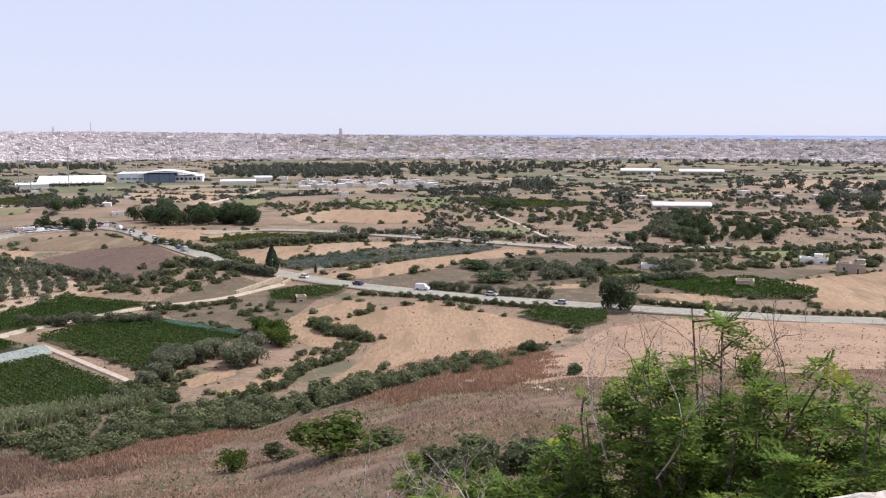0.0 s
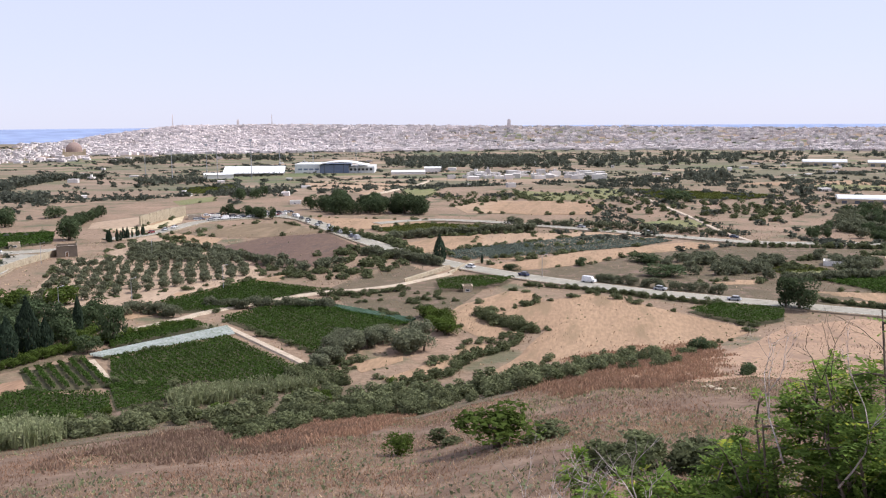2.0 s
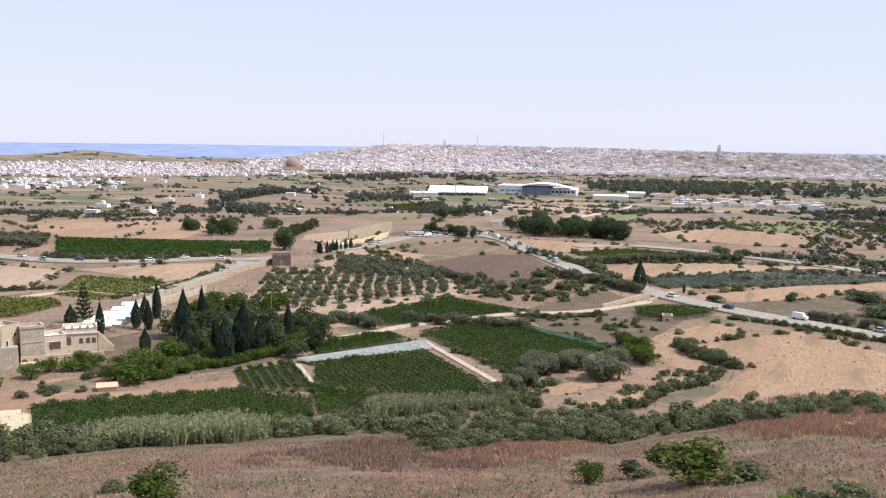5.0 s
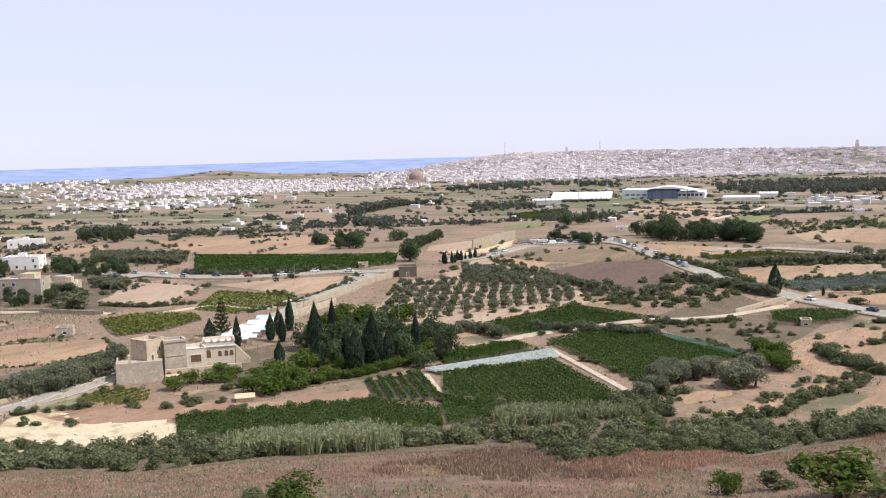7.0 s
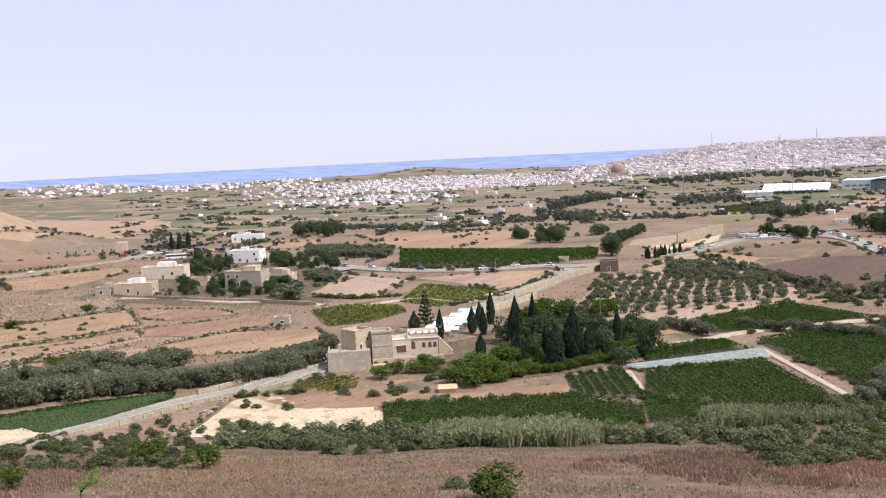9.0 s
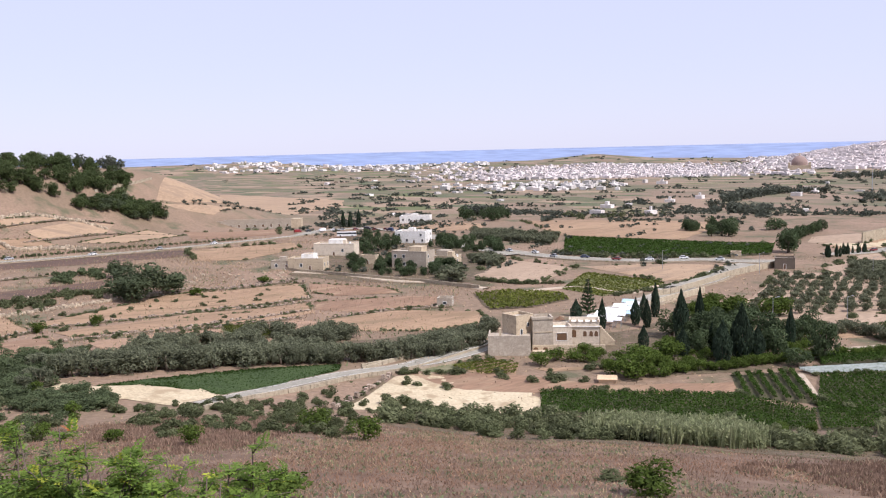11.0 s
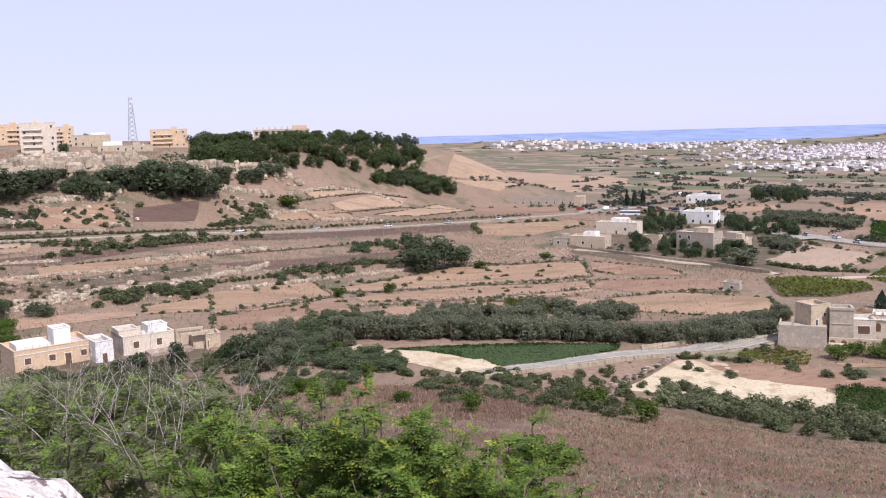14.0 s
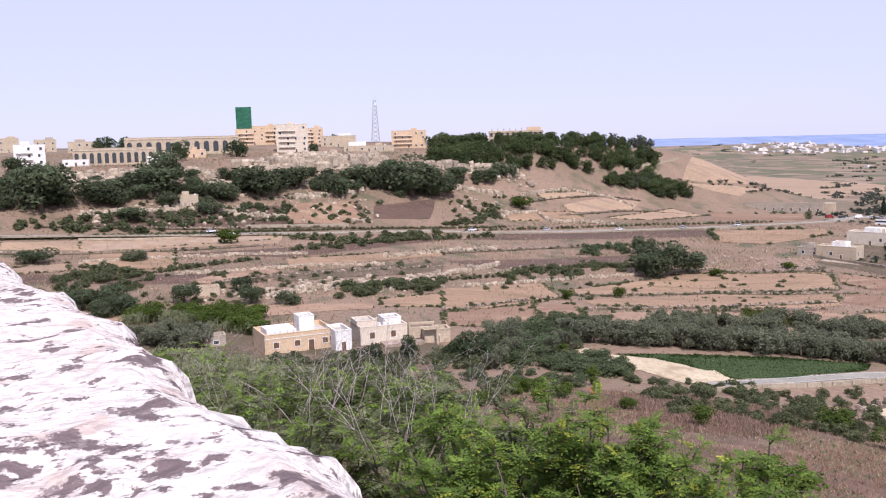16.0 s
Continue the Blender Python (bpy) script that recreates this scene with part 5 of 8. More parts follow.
field("clearing", [(-185.4, 123.3), (-177.3, 121.9), (-165.1, 126.6), (-153.5, 140.9), (-139.4, 126.5), (-152.5, 121.6), (-156.3, 111.7), (-161.9, 103.5), (-165.6, 102.2), (-173.0, 110.8)])
field("red", [(-184.3, 126.9), (-171.5, 147.0), (-147.9, 157.9), (-142.3, 151.7), (-152.3, 141.6), (-166.3, 127.5), (-178.0, 123.4)])
field("clearing", [(-163.9, 96.1), (-173.3, 109.0), (-183.4, 123.7), (-182.3, 133.1), (-165.8, 132.4), (-156.0, 137.6), (-148.7, 139.4), (-140.0, 129.7), (-151.6, 117.9), (-159.2, 108.6)])
field("plot", [(-188.6, 127.8), (-192.7, 139.9), (-181.3, 149.2), (-178.3, 144.2), (-180.5, 135.3)])
field("stubble", [(-184.3, 140.4), (-184.0, 153.5), (-175.8, 156.8), (-167.8, 148.3), (-173.4, 141.9)])
field("stubble", [(-169.8, 156.0), (-160.0, 171.4), (-157.9, 169.1), (-164.6, 157.1)])
field("pale_soil", [(-219, 375), (-231, 435), (-186, 400), (-131.9, 344.2), (-135.2, 313.7), (-151.7, 273.8), (-160.9, 274.1)])
field("pale_soil", [(-171.5, 234.0), (-145.0, 256.0), (-123.2, 316.3), (-159.6, 382.3), (-202.0, 358.2), (-220.6, 342.3)])
field("stubble", [(-150.0, 270.7), (-131.9, 306.1), (-118.5, 324.6), (-115.5, 312.3), (-127.3, 295.3), (-142.0, 266.5)])
field("brown", [(-174, 389), (-167, 427), (-140, 448), (-108, 396), (-114.4, 342.8), (-138.3, 334.0)])
field("olive_soil", [(-207, 442), (-199, 482), (-177, 488), (-141, 451), (-167, 427), (-191, 426)])
field("stubble", [(-216, 418), (-219, 438), (-185, 421), (-180, 399), (-191, 395)])
field("stubble", [(-258, 441), (-260, 481), (-255, 510), (-235, 456), (-241, 431)])
field("pale_soil", [(-287, 476), (-278, 508), (-256, 501), (-247, 446), (-274, 450)])
field("stubble", [(-174, 522), (-102, 509), (-100, 495), (-123, 474), (-129, 452), (-150, 480)])
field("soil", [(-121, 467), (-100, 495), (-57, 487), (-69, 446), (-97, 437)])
field("stubble", [(-97, 410), (-81, 442), (-38, 462), (-35, 431), (-70, 394), (-86.3, 379.8)])
field("olive_soil", [(-70, 394), (-35, 426), (-32, 399), (-56.9, 369.3), (-65.5, 374.3)])
field("stubble", [(-51.8, 371.2), (-31.6, 390.6), (-30.2, 373.6)])
field("gold", [(-341, 993), (-255, 937), (-189, 878), (-172, 663), (-285, 855)])
field("green", [(-173, 758), (-175, 945), (-155, 915), (-132, 671), (-149, 673)])
field("soil", [(-426, 869), (-403, 958), (-371, 900), (-366, 799), (-389, 797)])
field("green", [(-305, 611), (-300, 671), (-276, 617), (-287, 584)])
field("gold", [(-101, 597), (-81, 645), (-52, 640), (-45, 556), (-86, 554)])
field("gold", [(-356, 1026), (-278, 996), (-215, 970), (-206, 931), (-261, 937)])
field("stubble", [(-87, 632), (-51, 644), (-6, 631), (-10, 555), (-46, 549), (-82, 565)])
field("green", [(-77, 737), (-27, 708), (-15, 660), (-48, 644), (-64, 667)])
field("green", [(16, 518), (50, 538), (49, 497), (25, 493)])
field("green", [(-27, 767), (13, 754), (4, 663), (-12, 660)])
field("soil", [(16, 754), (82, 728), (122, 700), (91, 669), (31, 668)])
field("stubble", [(100, 835), (219, 882), (268, 867), (247, 797), (165, 782)])
field("gold", [(-66, 453), (-3, 471), (23, 446), (-26, 411), (-59, 405)])
field("olive_soil", [(-59, 405), (-4, 459), (29, 440), (11, 417), (-48.0, 372.9)])
field("stubble", [(-46.1, 358.0), (-9, 402), (36, 437), (55, 424), (10.8, 393.4), (-7.6, 364.4), (-31.5, 346.4), (-47.7, 348.3)])
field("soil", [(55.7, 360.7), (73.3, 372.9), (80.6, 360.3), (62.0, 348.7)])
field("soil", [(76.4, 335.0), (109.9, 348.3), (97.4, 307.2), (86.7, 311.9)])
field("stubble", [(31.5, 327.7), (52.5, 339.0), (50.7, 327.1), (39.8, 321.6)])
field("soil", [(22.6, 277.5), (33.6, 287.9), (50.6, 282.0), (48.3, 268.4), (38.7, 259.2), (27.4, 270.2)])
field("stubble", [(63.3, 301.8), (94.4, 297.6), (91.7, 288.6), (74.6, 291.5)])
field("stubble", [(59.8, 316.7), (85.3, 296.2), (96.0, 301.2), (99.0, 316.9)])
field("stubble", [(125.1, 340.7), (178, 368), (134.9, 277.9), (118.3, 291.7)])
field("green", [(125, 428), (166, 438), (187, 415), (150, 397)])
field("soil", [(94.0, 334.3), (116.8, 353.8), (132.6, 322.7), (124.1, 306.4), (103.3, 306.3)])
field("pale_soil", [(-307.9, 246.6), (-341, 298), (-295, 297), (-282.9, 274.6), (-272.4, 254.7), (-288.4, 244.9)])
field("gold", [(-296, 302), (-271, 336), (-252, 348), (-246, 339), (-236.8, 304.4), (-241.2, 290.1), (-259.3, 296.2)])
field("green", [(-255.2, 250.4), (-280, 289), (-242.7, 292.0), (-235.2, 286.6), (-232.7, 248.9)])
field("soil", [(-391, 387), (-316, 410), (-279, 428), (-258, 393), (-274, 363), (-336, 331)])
field("stubble", [(-497, 449), (-471, 484), (-391, 519), (-370, 508), (-331, 421), (-404, 394)])
field("rough", [(-269.7, 218.4), (-267.2, 233.7), (-248.1, 243.0), (-236.2, 235.2), (-233.7, 215.4), (-240.5, 201.9)])
field("stubble", [(-526, 360), (-542, 412), (-502, 417), (-471, 388), (-488, 359)])
field("stubble", [(-265.7, 152.8), (-263.9, 177.5), (-241.8, 197.2), (-224.6, 188.3), (-224.8, 164.0), (-240.8, 141.8)])
field("red", [(-342.5, 188.1), (-308.7, 204.9), (-293.6, 201.4), (-305.6, 179.6), (-319.5, 176.7)])
field("red", [(-299.2, 166.7), (-285.0, 198.7), (-270.6, 210.4), (-261.8, 198.3), (-267.3, 167.8), (-283.2, 157.5)])
field("orange", [(-261.2, 127.6), (-267.6, 142.1), (-259.0, 144.9), (-240.2, 134.7), (-238.1, 121.5), (-243.5, 120.9)])
field("soil", [(-263.0, 114.8), (-261.2, 127.6), (-240.4, 119.6), (-238.0, 110.7), (-245.7, 108.0)])
field("stubble", [(-340.5, 133.4), (-345.9, 176.9), (-337.6, 182.9), (-308.6, 169.7), (-302.7, 140.5), (-309.3, 120.7)])
field("stubble", [(-294.0, 114.5), (-292.2, 138.0), (-293.3, 161.8), (-277.4, 154.2), (-272.7, 128.6), (-272.3, 105.8)])
field("red", [(-264.8, 102.8), (-264.0, 114.2), (-246.5, 107.4), (-241.8, 93.5)])
field("clearing", [(-193.9, 74.1), (-192.0, 77.9), (-184.4, 80.7), (-179.2, 72.4), (-182.3, 69.4)])
field("clover", [(-202.7, 57.9), (-204.5, 78.8), (-204.6, 99.3), (-199.8, 118.4), (-195.3, 114.9), (-189.9, 103.8), (-181.9, 81.3), (-196.2, 71.5)])
field("stubble", [(-304.7, 69.3), (-349.6, 129.7), (-348.2, 185.2), (-309.9, 168.5), (-310.2, 137.1), (-295.2, 73.5)])
field("stubble", [(-298.6, 28.7), (-318.3, 65.6), (-289.8, 65.9), (-267.4, 42.5), (-262.2, 25.1)])
field("red", [(-256.0, 24.4), (-271.9, 49.0), (-277.9, 66.7), (-243.7, 63.2), (-231.0, 41.5), (-237.5, 22.6)])
field("orange", [(-262.2, 72.0), (-265.2, 105.5), (-262.2, 114.8), (-242.1, 106.1), (-238.0, 73.7)])
field("stubble", [(-287.3, 71.5), (-304.2, 120.9), (-300.1, 164.6), (-284.1, 156.5), (-273.9, 121.2), (-274.3, 73.0)])
field("clearing", [(-202.4, 57.3), (-199.7, 67.1), (-192.0, 76.4), (-183.6, 79.8), (-179.8, 66.8), (-189.9, 60.4), (-194.1, 40.6), (-207.0, 46.0), (-207.5, 53.3)])
field("orange", [(-261.3, -72.5), (-270.6, 5.2), (-262.0, 5.0), (-252.1, -24.1), (-249.1, -65.4)])
field("gold", [(-380, -139), (-429, -32), (-397.3, -31.8), (-389.9, -71.5), (-372.6, -135.9)])
field("stubble", [(-375.0, -102.5), (-375.7, -70.5), (-333.4, -62.9), (-330.2, -83.0), (-343.3, -96.8)])
field("orange", [(-306.3, -56.8), (-340.5, -29.0), (-325.2, -26.5), (-302.3, -45.3)])
field("stubble", [(-356.4, -25.9), (-389.0, 37.8), (-374.1, 36.3), (-333.8, -23.1)])
field("rough", [(-320.9, -31.3), (-359.7, 34.8), (-332.7, 32.1), (-305.8, -23.8)])
field("stubble", [(-277.0, 7.6), (-289.7, 27.8), (-266.8, 25.5), (-264.9, 7.2)])
field("gold", [(-336.2, -120.6), (-347.9, -103.4), (-331.1, -98.6), (-324.3, -114.0)])
field("gold", [(-567, 113), (-593, 153), (-589, 155), (-559, 118)])
field("gold", [(-558, 127), (-589, 162), (-601, 191), (-582, 180), (-552, 135)])
field("stubble", [(-526, 87), (-552, 133), (-539, 139), (-509, 88)])
field("gold", [(-551, 154), (-603, 213), (-594, 236), (-543, 182)])
field("gold", [(-664, 243), (-1564, 689), (-1092, 659), (-961, 580), (-724, 332), (-676, 268)])
field("gold", [(-660, 244), (-697, 307), (-749, 363), (-670, 289), (-661, 259)])
field("red", [(-613, 243), (-617, 316), (-553, 284), (-548, 222)])
field("stubble", [(-481, 191), (-489, 259), (-461, 249), (-426, 199), (-433, 176)])
field("clearing", [(-263, 449), (-250, 469), (-252, 519), (-238, 486), (-236, 454), (-242, 434)])
field("rough", [(-59.7, 313.9), (-49.7, 325.4), (-33.2, 324.3), (-36.4, 312.3), (-46.5, 298.1), (-55.4, 297.8)])
field("stubble", [(172, 547), (254, 529), (282, 589), (198, 604)])
field("gold", [(301, 892), (407, 853), (476, 999), (350, 1018)])
field("green", [(150, 779), (217, 749), (229, 807), (171, 834)])
field("green", [(65.4, 359.0), (88.2, 362.0), (89.2, 348.2), (64.9, 344.2)])
field("soil", [(70.5, 340.4), (98.6, 351.0), (98.1, 334.3), (79.6, 325.9)])
field("rough", [(89.6, 367.8), (122, 383), (158, 368), (131.7, 347.2), (98.6, 351.0)])
field("red", [(-471.6, -31.6), (-492.6, 0.1), (-473.5, 5.3), (-459.3, -0.4), (-446.2, -33.0)])
field("brown", [(-492.3, 11.7), (-520.9, 47.0), (-489.1, 40.8), (-474.3, 11.0)])
field("pale_soil", [(-390.8, -111.0), (-428.8, -33.2), (-411.3, -36.7), (-391.5, -79.3), (-377.0, -107.3)])
# roads
road("asphalt", [(-188, 519), (-172, 506), (-146, 467), (-129, 442), (-105, 407), (-81.0, 377.3), (-66.3, 360.4), (-50.2, 345.2), (-29.9, 329.6), (-9.1, 317.4), (11.2, 306.4), (34.6, 297.1), (62.5, 286.7), (88.6, 278.4), (108.1, 270.1), (129.1, 265.7)], 8.5)
road("asphalt", [(-126, 490), (-102, 511), (-71, 507), (-61, 503), (-6, 474), (23, 457), (63, 436), (94, 436), (137, 438)], 8.0)
road("asphalt", [(-365, 318), (-323, 318), (-288, 333), (-269, 355), (-254, 360), (-241, 371)], 9)
road("asphalt", [(-243, 356), (-241, 336), (-229.5, 307.0), (-224.3, 276.7), (-221.7, 281.1), (-212.5, 249.9), (-208.3, 225.7)], 11)
road("asphalt", [(-238, 407), (-228, 428), (-227, 466), (-227, 482), (-219, 498), (-189, 524)], 8)
road("asphalt", [(-208.3, 225.7), (-201.0, 191.7), (-195.3, 165.8), (-189.8, 143.7), (-189.6, 131.2), (-188.7, 124.9)], 5.2)
road("asphalt", [(-200.2, 168.1), (-194.8, 146.4), (-189.8, 130.8), (-190.1, 116.0), (-188.1, 103.1), (-182.9, 84.8), (-177.5, 71.7)], 4.6)
road("asphalt", [(-385, -140), (-403, -100), (-418, -62), (-432, -26), (-447, 44), (-447, 55), (-460, 103), (-482, 162), (-506, 223), (-528, 280), (-542, 307)], 5.5)
road("asphalt", [(-533, 288), (-557, 320), (-544, 347), (-469, 341), (-402, 318), (-349, 309)], 8)
road("track", [(-377, 200), (-355, 211), (-320.7, 216.7), (-303.7, 226.9), (-276.7, 230.1)], 4)
road("track", [(-131.8, 223.9), (-122.7, 241.9), (-118.0, 256.0), (-105.7, 275.5), (-93.3, 291.0), (-82.7, 297.4), (-70.9, 309.5), (-58.5, 334.1)], 3.4)
road("track", [(-105.1, 238.0), (-83.1, 216.0), (-70.8, 203.5), (-64.1, 194.1), (-59.8, 188.9)], 2.2)
road("track", [(-121.8, 198.1), (-113.9, 189.1), (-106.3, 180.1)], 2.0)
road("track", [(-261.7, 234.2), (-253.5, 258.2), (-230.8, 259.8), (-233.6, 280.9)], 2.5)
road("track", [(-180, 662), (-175, 739), (-193, 898), (-203, 1033)], 5)
road("track", [(13, 734), (31, 624), (45, 543), (54, 478), (64, 439)], 3)
# walls
low_wall("pale", [(-195.5, 162.6), (-189.7, 142.4), (-186.6, 129.7), (-186.5, 114.7), (-183.5, 101.3), (-179.3, 83.8), (-173.3, 70.6)], 1.0, 0.5)
low_wall("pale", [(-199.2, 165.8), (-198.3, 149.1), (-197.1, 136.0), (-195.1, 121.3)], 0.9, 0.5)
low_wall("stone", [(-164.3, 95.3), (-172.6, 106.8), (-184.0, 122.3)], 1.4, 0.8)
low_wall("pale", [(-233, 359), (-229.8, 325.0), (-223.5, 299.0), (-217.6, 272.0), (-217.7, 261.5)], 2.6, 0.6)
low_wall("pale", [(-211.8, 280.1), (-207.5, 247.9), (-202.8, 223.2)], 2.2, 0.6)
low_wall("pale", [(-70.5, 313.4), (-60.6, 346.3)], 1.6, 0.8)
low_wall("pale", [(-58.5, 334.1), (-54.6, 357.6), (-48.1, 366.7)], 1.0, 0.5)
low_wall("pale", [(-250, 462), (-254, 501), (-252, 521)], 6.0, 0.8)
low_wall("stone", [(-262.3, 150.8), (-262.7, 176.6), (-255.0, 196.3)], 1.0, 0.6)
low_wall("stone", [(-307.6, 120.0), (-300.1, 141.9), (-300.8, 165.8)], 1.0, 0.6)
low_wall("stone", [(-268.5, 104.3), (-266.6, 116.5), (-268.3, 131.2), (-271.4, 145.4)], 1.0, 0.6)
low_wall("stone", [(-352.6, 146.8), (-352.5, 175.4), (-344.1, 187.3)], 1.2, 0.6)
low_wall("stone", [(-265.7, 68.4), (-273.4, 108.7), (-282.7, 155.8)], 1.1, 0.7)
low_wall("stone", [(-297.1, 72.7), (-306.0, 121.7), (-307.2, 169.1)], 1.1, 0.7)
low_wall("stone", [(-259.3, 24.8), (-279.3, 50.3), (-290.2, 67.2)], 1.2, 0.7)
low_wall("stone", [(-357.6, 138.9), (-348.9, 163.5), (-356, 189)], 1.4, 0.8)
low_wall("stone", [(-400, -130), (-423, -72), (-452, -5)], 1.2, 0.8)
low_wall("stone", [(-368.2, -134.5), (-379.2, -68.1), (-393.9, -36.2)], 1.0, 0.8)
low_wall("stone", [(-302.3, -45.3), (-317.2, -24.6), (-345.9, 33.4)], 1.1, 0.8)
low_wall("stone", [(-379.0, 36.8), (-407, 91), (-425, 143)], 1.1, 0.7)
low_wall("stone", [(-553, 108), (-589, 157), (-603, 192)], 1.0, 0.7)
low_wall("stone", [(-538, 121), (-583, 186), (-594, 236)], 1.0, 0.7)
low_wall("pale", [(-645, 194), (-674, 226), (-705, 255)], 1.6, 0.8)
low_wall("pale", [(-434.7, -48.5), (-444.5, -26.5), (-455.7, -1.8)], 1.3, 0.5)
low_wall("pale", [(-393.3, -111.6), (-405.5, -81.9), (-421.2, -49.6), (-435.3, -13.4), (-439.1, 25.7), (-446.6, 53.4)], 0.8, 0.4)
low_wall("pale", [(-447.8, 59.1), (-462.2, 98.8), (-479.3, 149.1), (-495.9, 221.0)], 0.8, 0.4)
low_wall("pale", [(-384.9, 200.5), (-353.3, 209.5), (-329.5, 216.1), (-308.1, 223.2), (-279.0, 228.6)], 1.5, 0.5)
low_wall("pale", [(-192.5, 120.3), (-198.6, 138.7), (-200.8, 151.3), (-206.0, 171.8)], 0.9, 0.5)
# crops
crop("vine", [(-118.2, 200.6), (-98.8, 226.2), (-60.4, 189.3), (-71.3, 180.9), (-86.1, 184.1), (-103.1, 174.6)], -44, 1.6, 1.2)
crop("vine", [(-110.3, 247.1), (-95.4, 278.3), (-77.0, 261.0), (-53.8, 248.0), (-60.6, 239.3), (-69.3, 222.1), (-69.8, 211.6)], -42, 2.0, 1.3)
crop("vine", [(-139.1, 266.3), (-124.9, 307.0), (-94.6, 294.9), (-105.3, 274.3), (-116.9, 256.5), (-125.6, 252.9)], 35, 2.0, 1.2)
crop("vine", [(-152.4, 142.1), (-121.9, 171.2), (-102.7, 173.1), (-94.3, 159.4), (-102.1, 152.3), (-126.8, 142.7), (-137.6, 128.9)], 44, 2.0, 1.2)
crop("vine", [(-105.3, 177.6), (-94.7, 182.8), (-86.8, 172.3), (-94.2, 161.3)], 44, 2.0, 1.2)
crop("young", [(-132.1, 185.9), (-124.2, 200.2), (-107.2, 181.5), (-105.5, 178.7), (-120.3, 172.0)], -47, 2.6, 1.3)
crop("hedge", [(-127.6, 216.8), (-115.9, 240.7), (-108.4, 234.9), (-122.4, 207.8)], 64, 1.6, 1.6)
net_rows([(-124.4, 201.4), (-104.0, 236.8), (-97.9, 228.1), (-120.4, 200.5)], 5, FIELD["net"], "pale netting strips over rows of young vines")
net_rows([(-94.8, 276.5), (-53.9, 252.9), (-55.6, 247.2), (-94.7, 272.6)], 7, FIELD["teal_net"], "green netting strips over vine rows")
crop("beans", [(-184.3, 140.4), (-184.0, 153.5), (-175.8, 156.8), (-167.8, 148.3), (-173.4, 141.9)], 89, 2.5, 0.8)
crop("low", [(-121, 467), (-100, 495), (-57, 487), (-69, 446), (-97, 437)], 23, 3, 0.7)
crop("cabbage", [(-70, 394), (-35, 426), (-32, 399), (-56.9, 369.3), (-65.5, 374.3)], 44, 2, 0.5)
crop("low", [(-426, 869), (-403, 958), (-371, 900), (-366, 799), (-389, 797)], 74, 4, 0.6)
crop("low", [(16, 754), (82, 728), (122, 700), (91, 669), (31, 668)], -22, 4, 0.8)
crop("cabbage", [(-59, 405), (-4, 459), (29, 440), (11, 417), (-48.0, 372.9)], 45, 2, 0.5)
crop("low", [(55.7, 360.7), (73.3, 372.9), (80.6, 360.3), (62.0, 348.7)], 9, 3, 0.6)
crop("vine", [(76.4, 335.0), (109.9, 348.3), (97.4, 307.2), (86.7, 311.9)], -48, 3, 1.2)
crop("vine", [(22.6, 277.5), (33.6, 287.9), (50.6, 282.0), (48.3, 268.4), (38.7, 259.2), (27.4, 270.2)], -16, 2.5, 1.6)
crop("vine", [(94.0, 334.3), (116.8, 353.8), (132.6, 322.7), (124.1, 306.4), (103.3, 306.3)], -35, 3, 1.2)
crop("beans", [(-255.2, 250.4), (-280, 289), (-242.7, 292.0), (-235.2, 286.6), (-232.7, 248.9)], 67, 3, 0.5)
crop("vine", [(-391, 387), (-316, 410), (-279, 428), (-258, 393), (-274, 363), (-336, 331)], 17, 3, 1.6)
crop("beans", [(-269.7, 218.4), (-267.2, 233.7), (-248.1, 243.0), (-236.2, 235.2), (-233.7, 215.4), (-240.5, 201.9)], -5, 2.4, 1.0)
crop("low", [(-263.0, 114.8), (-261.2, 127.6), (-240.4, 119.6), (-238.0, 110.7), (-245.7, 108.0)], 9, 3, 1.4)
crop("grass", [(-202.7, 57.9), (-204.5, 78.8), (-204.6, 99.3), (-199.8, 118.4), (-195.3, 114.9), (-189.9, 103.8), (-181.9, 81.3), (-196.2, 71.5)], 78, 1.2, 0.3)
crop("vine", [(-59.7, 313.9), (-49.7, 325.4), (-33.2, 324.3), (-36.4, 312.3), (-46.5, 298.1), (-55.4, 297.8)], 24, 2.5, 1.8)
crop("vine", [(70.5, 340.4), (98.6, 351.0), (98.1, 334.3), (79.6, 325.9)], 8, 3, 1.0)
# buildings
stadium(-378.5, 1242.6, 11, 110.6, 60, 15.8)
stand_roof(-463.9, 1161.1, 18, 80.6, 40, 6.8)
long_shed(165.9, 642.5, -8, 39.7, 16, 4.9)
long_shed(336.1, 1582.3, -8, 66.2, 25, 9.3)
long_shed(431.4, 1554.2, -14, 72.6, 25, 9.2)
low_shed(-265.0, 1203.8, 12, 45.0, 30, 3.7)
low_shed(-245.3, 1272.4, 11, 23.6, 20, 6.3)
low_shed(-478.8, 1083.7, 24, 36.0, 20, 5.8)
church(-1343.4, 2165.1, 32, 55.8, 40, 12.4)
ruin_barn(-642.3, 299.6, 51, 72.5, 14, 5.8)
house(-379.7, 207.3, 43, 17.0, 10, 5.6, "stone", 1)
house(-417.5, 244.9, 42, 21.8, 10, 6.3, "cream", 1)
house(-388.8, 199.5, 45, 9.8, 6, 3.9, "grey", 1)
house(-349.5, 244.8, 30, 17.5, 10, 7.9, "grey", 2)
house(-345.0, 258.3, 28, 15.9, 9, 4.9, "stone", 1)
house(-376.2, 239.3, 38, 8.0, 5, 4.4, "stone", 1)
house(-437.9, 308.0, 35, 18.6, 12, 7.0, "white", 2)
house(-567.1, 403.5, 45, 22.8, 12, 5.1, "white", 1)
house(-257.5, 195.0, 43, 5.3, 5, 2.9, "grey", 1)
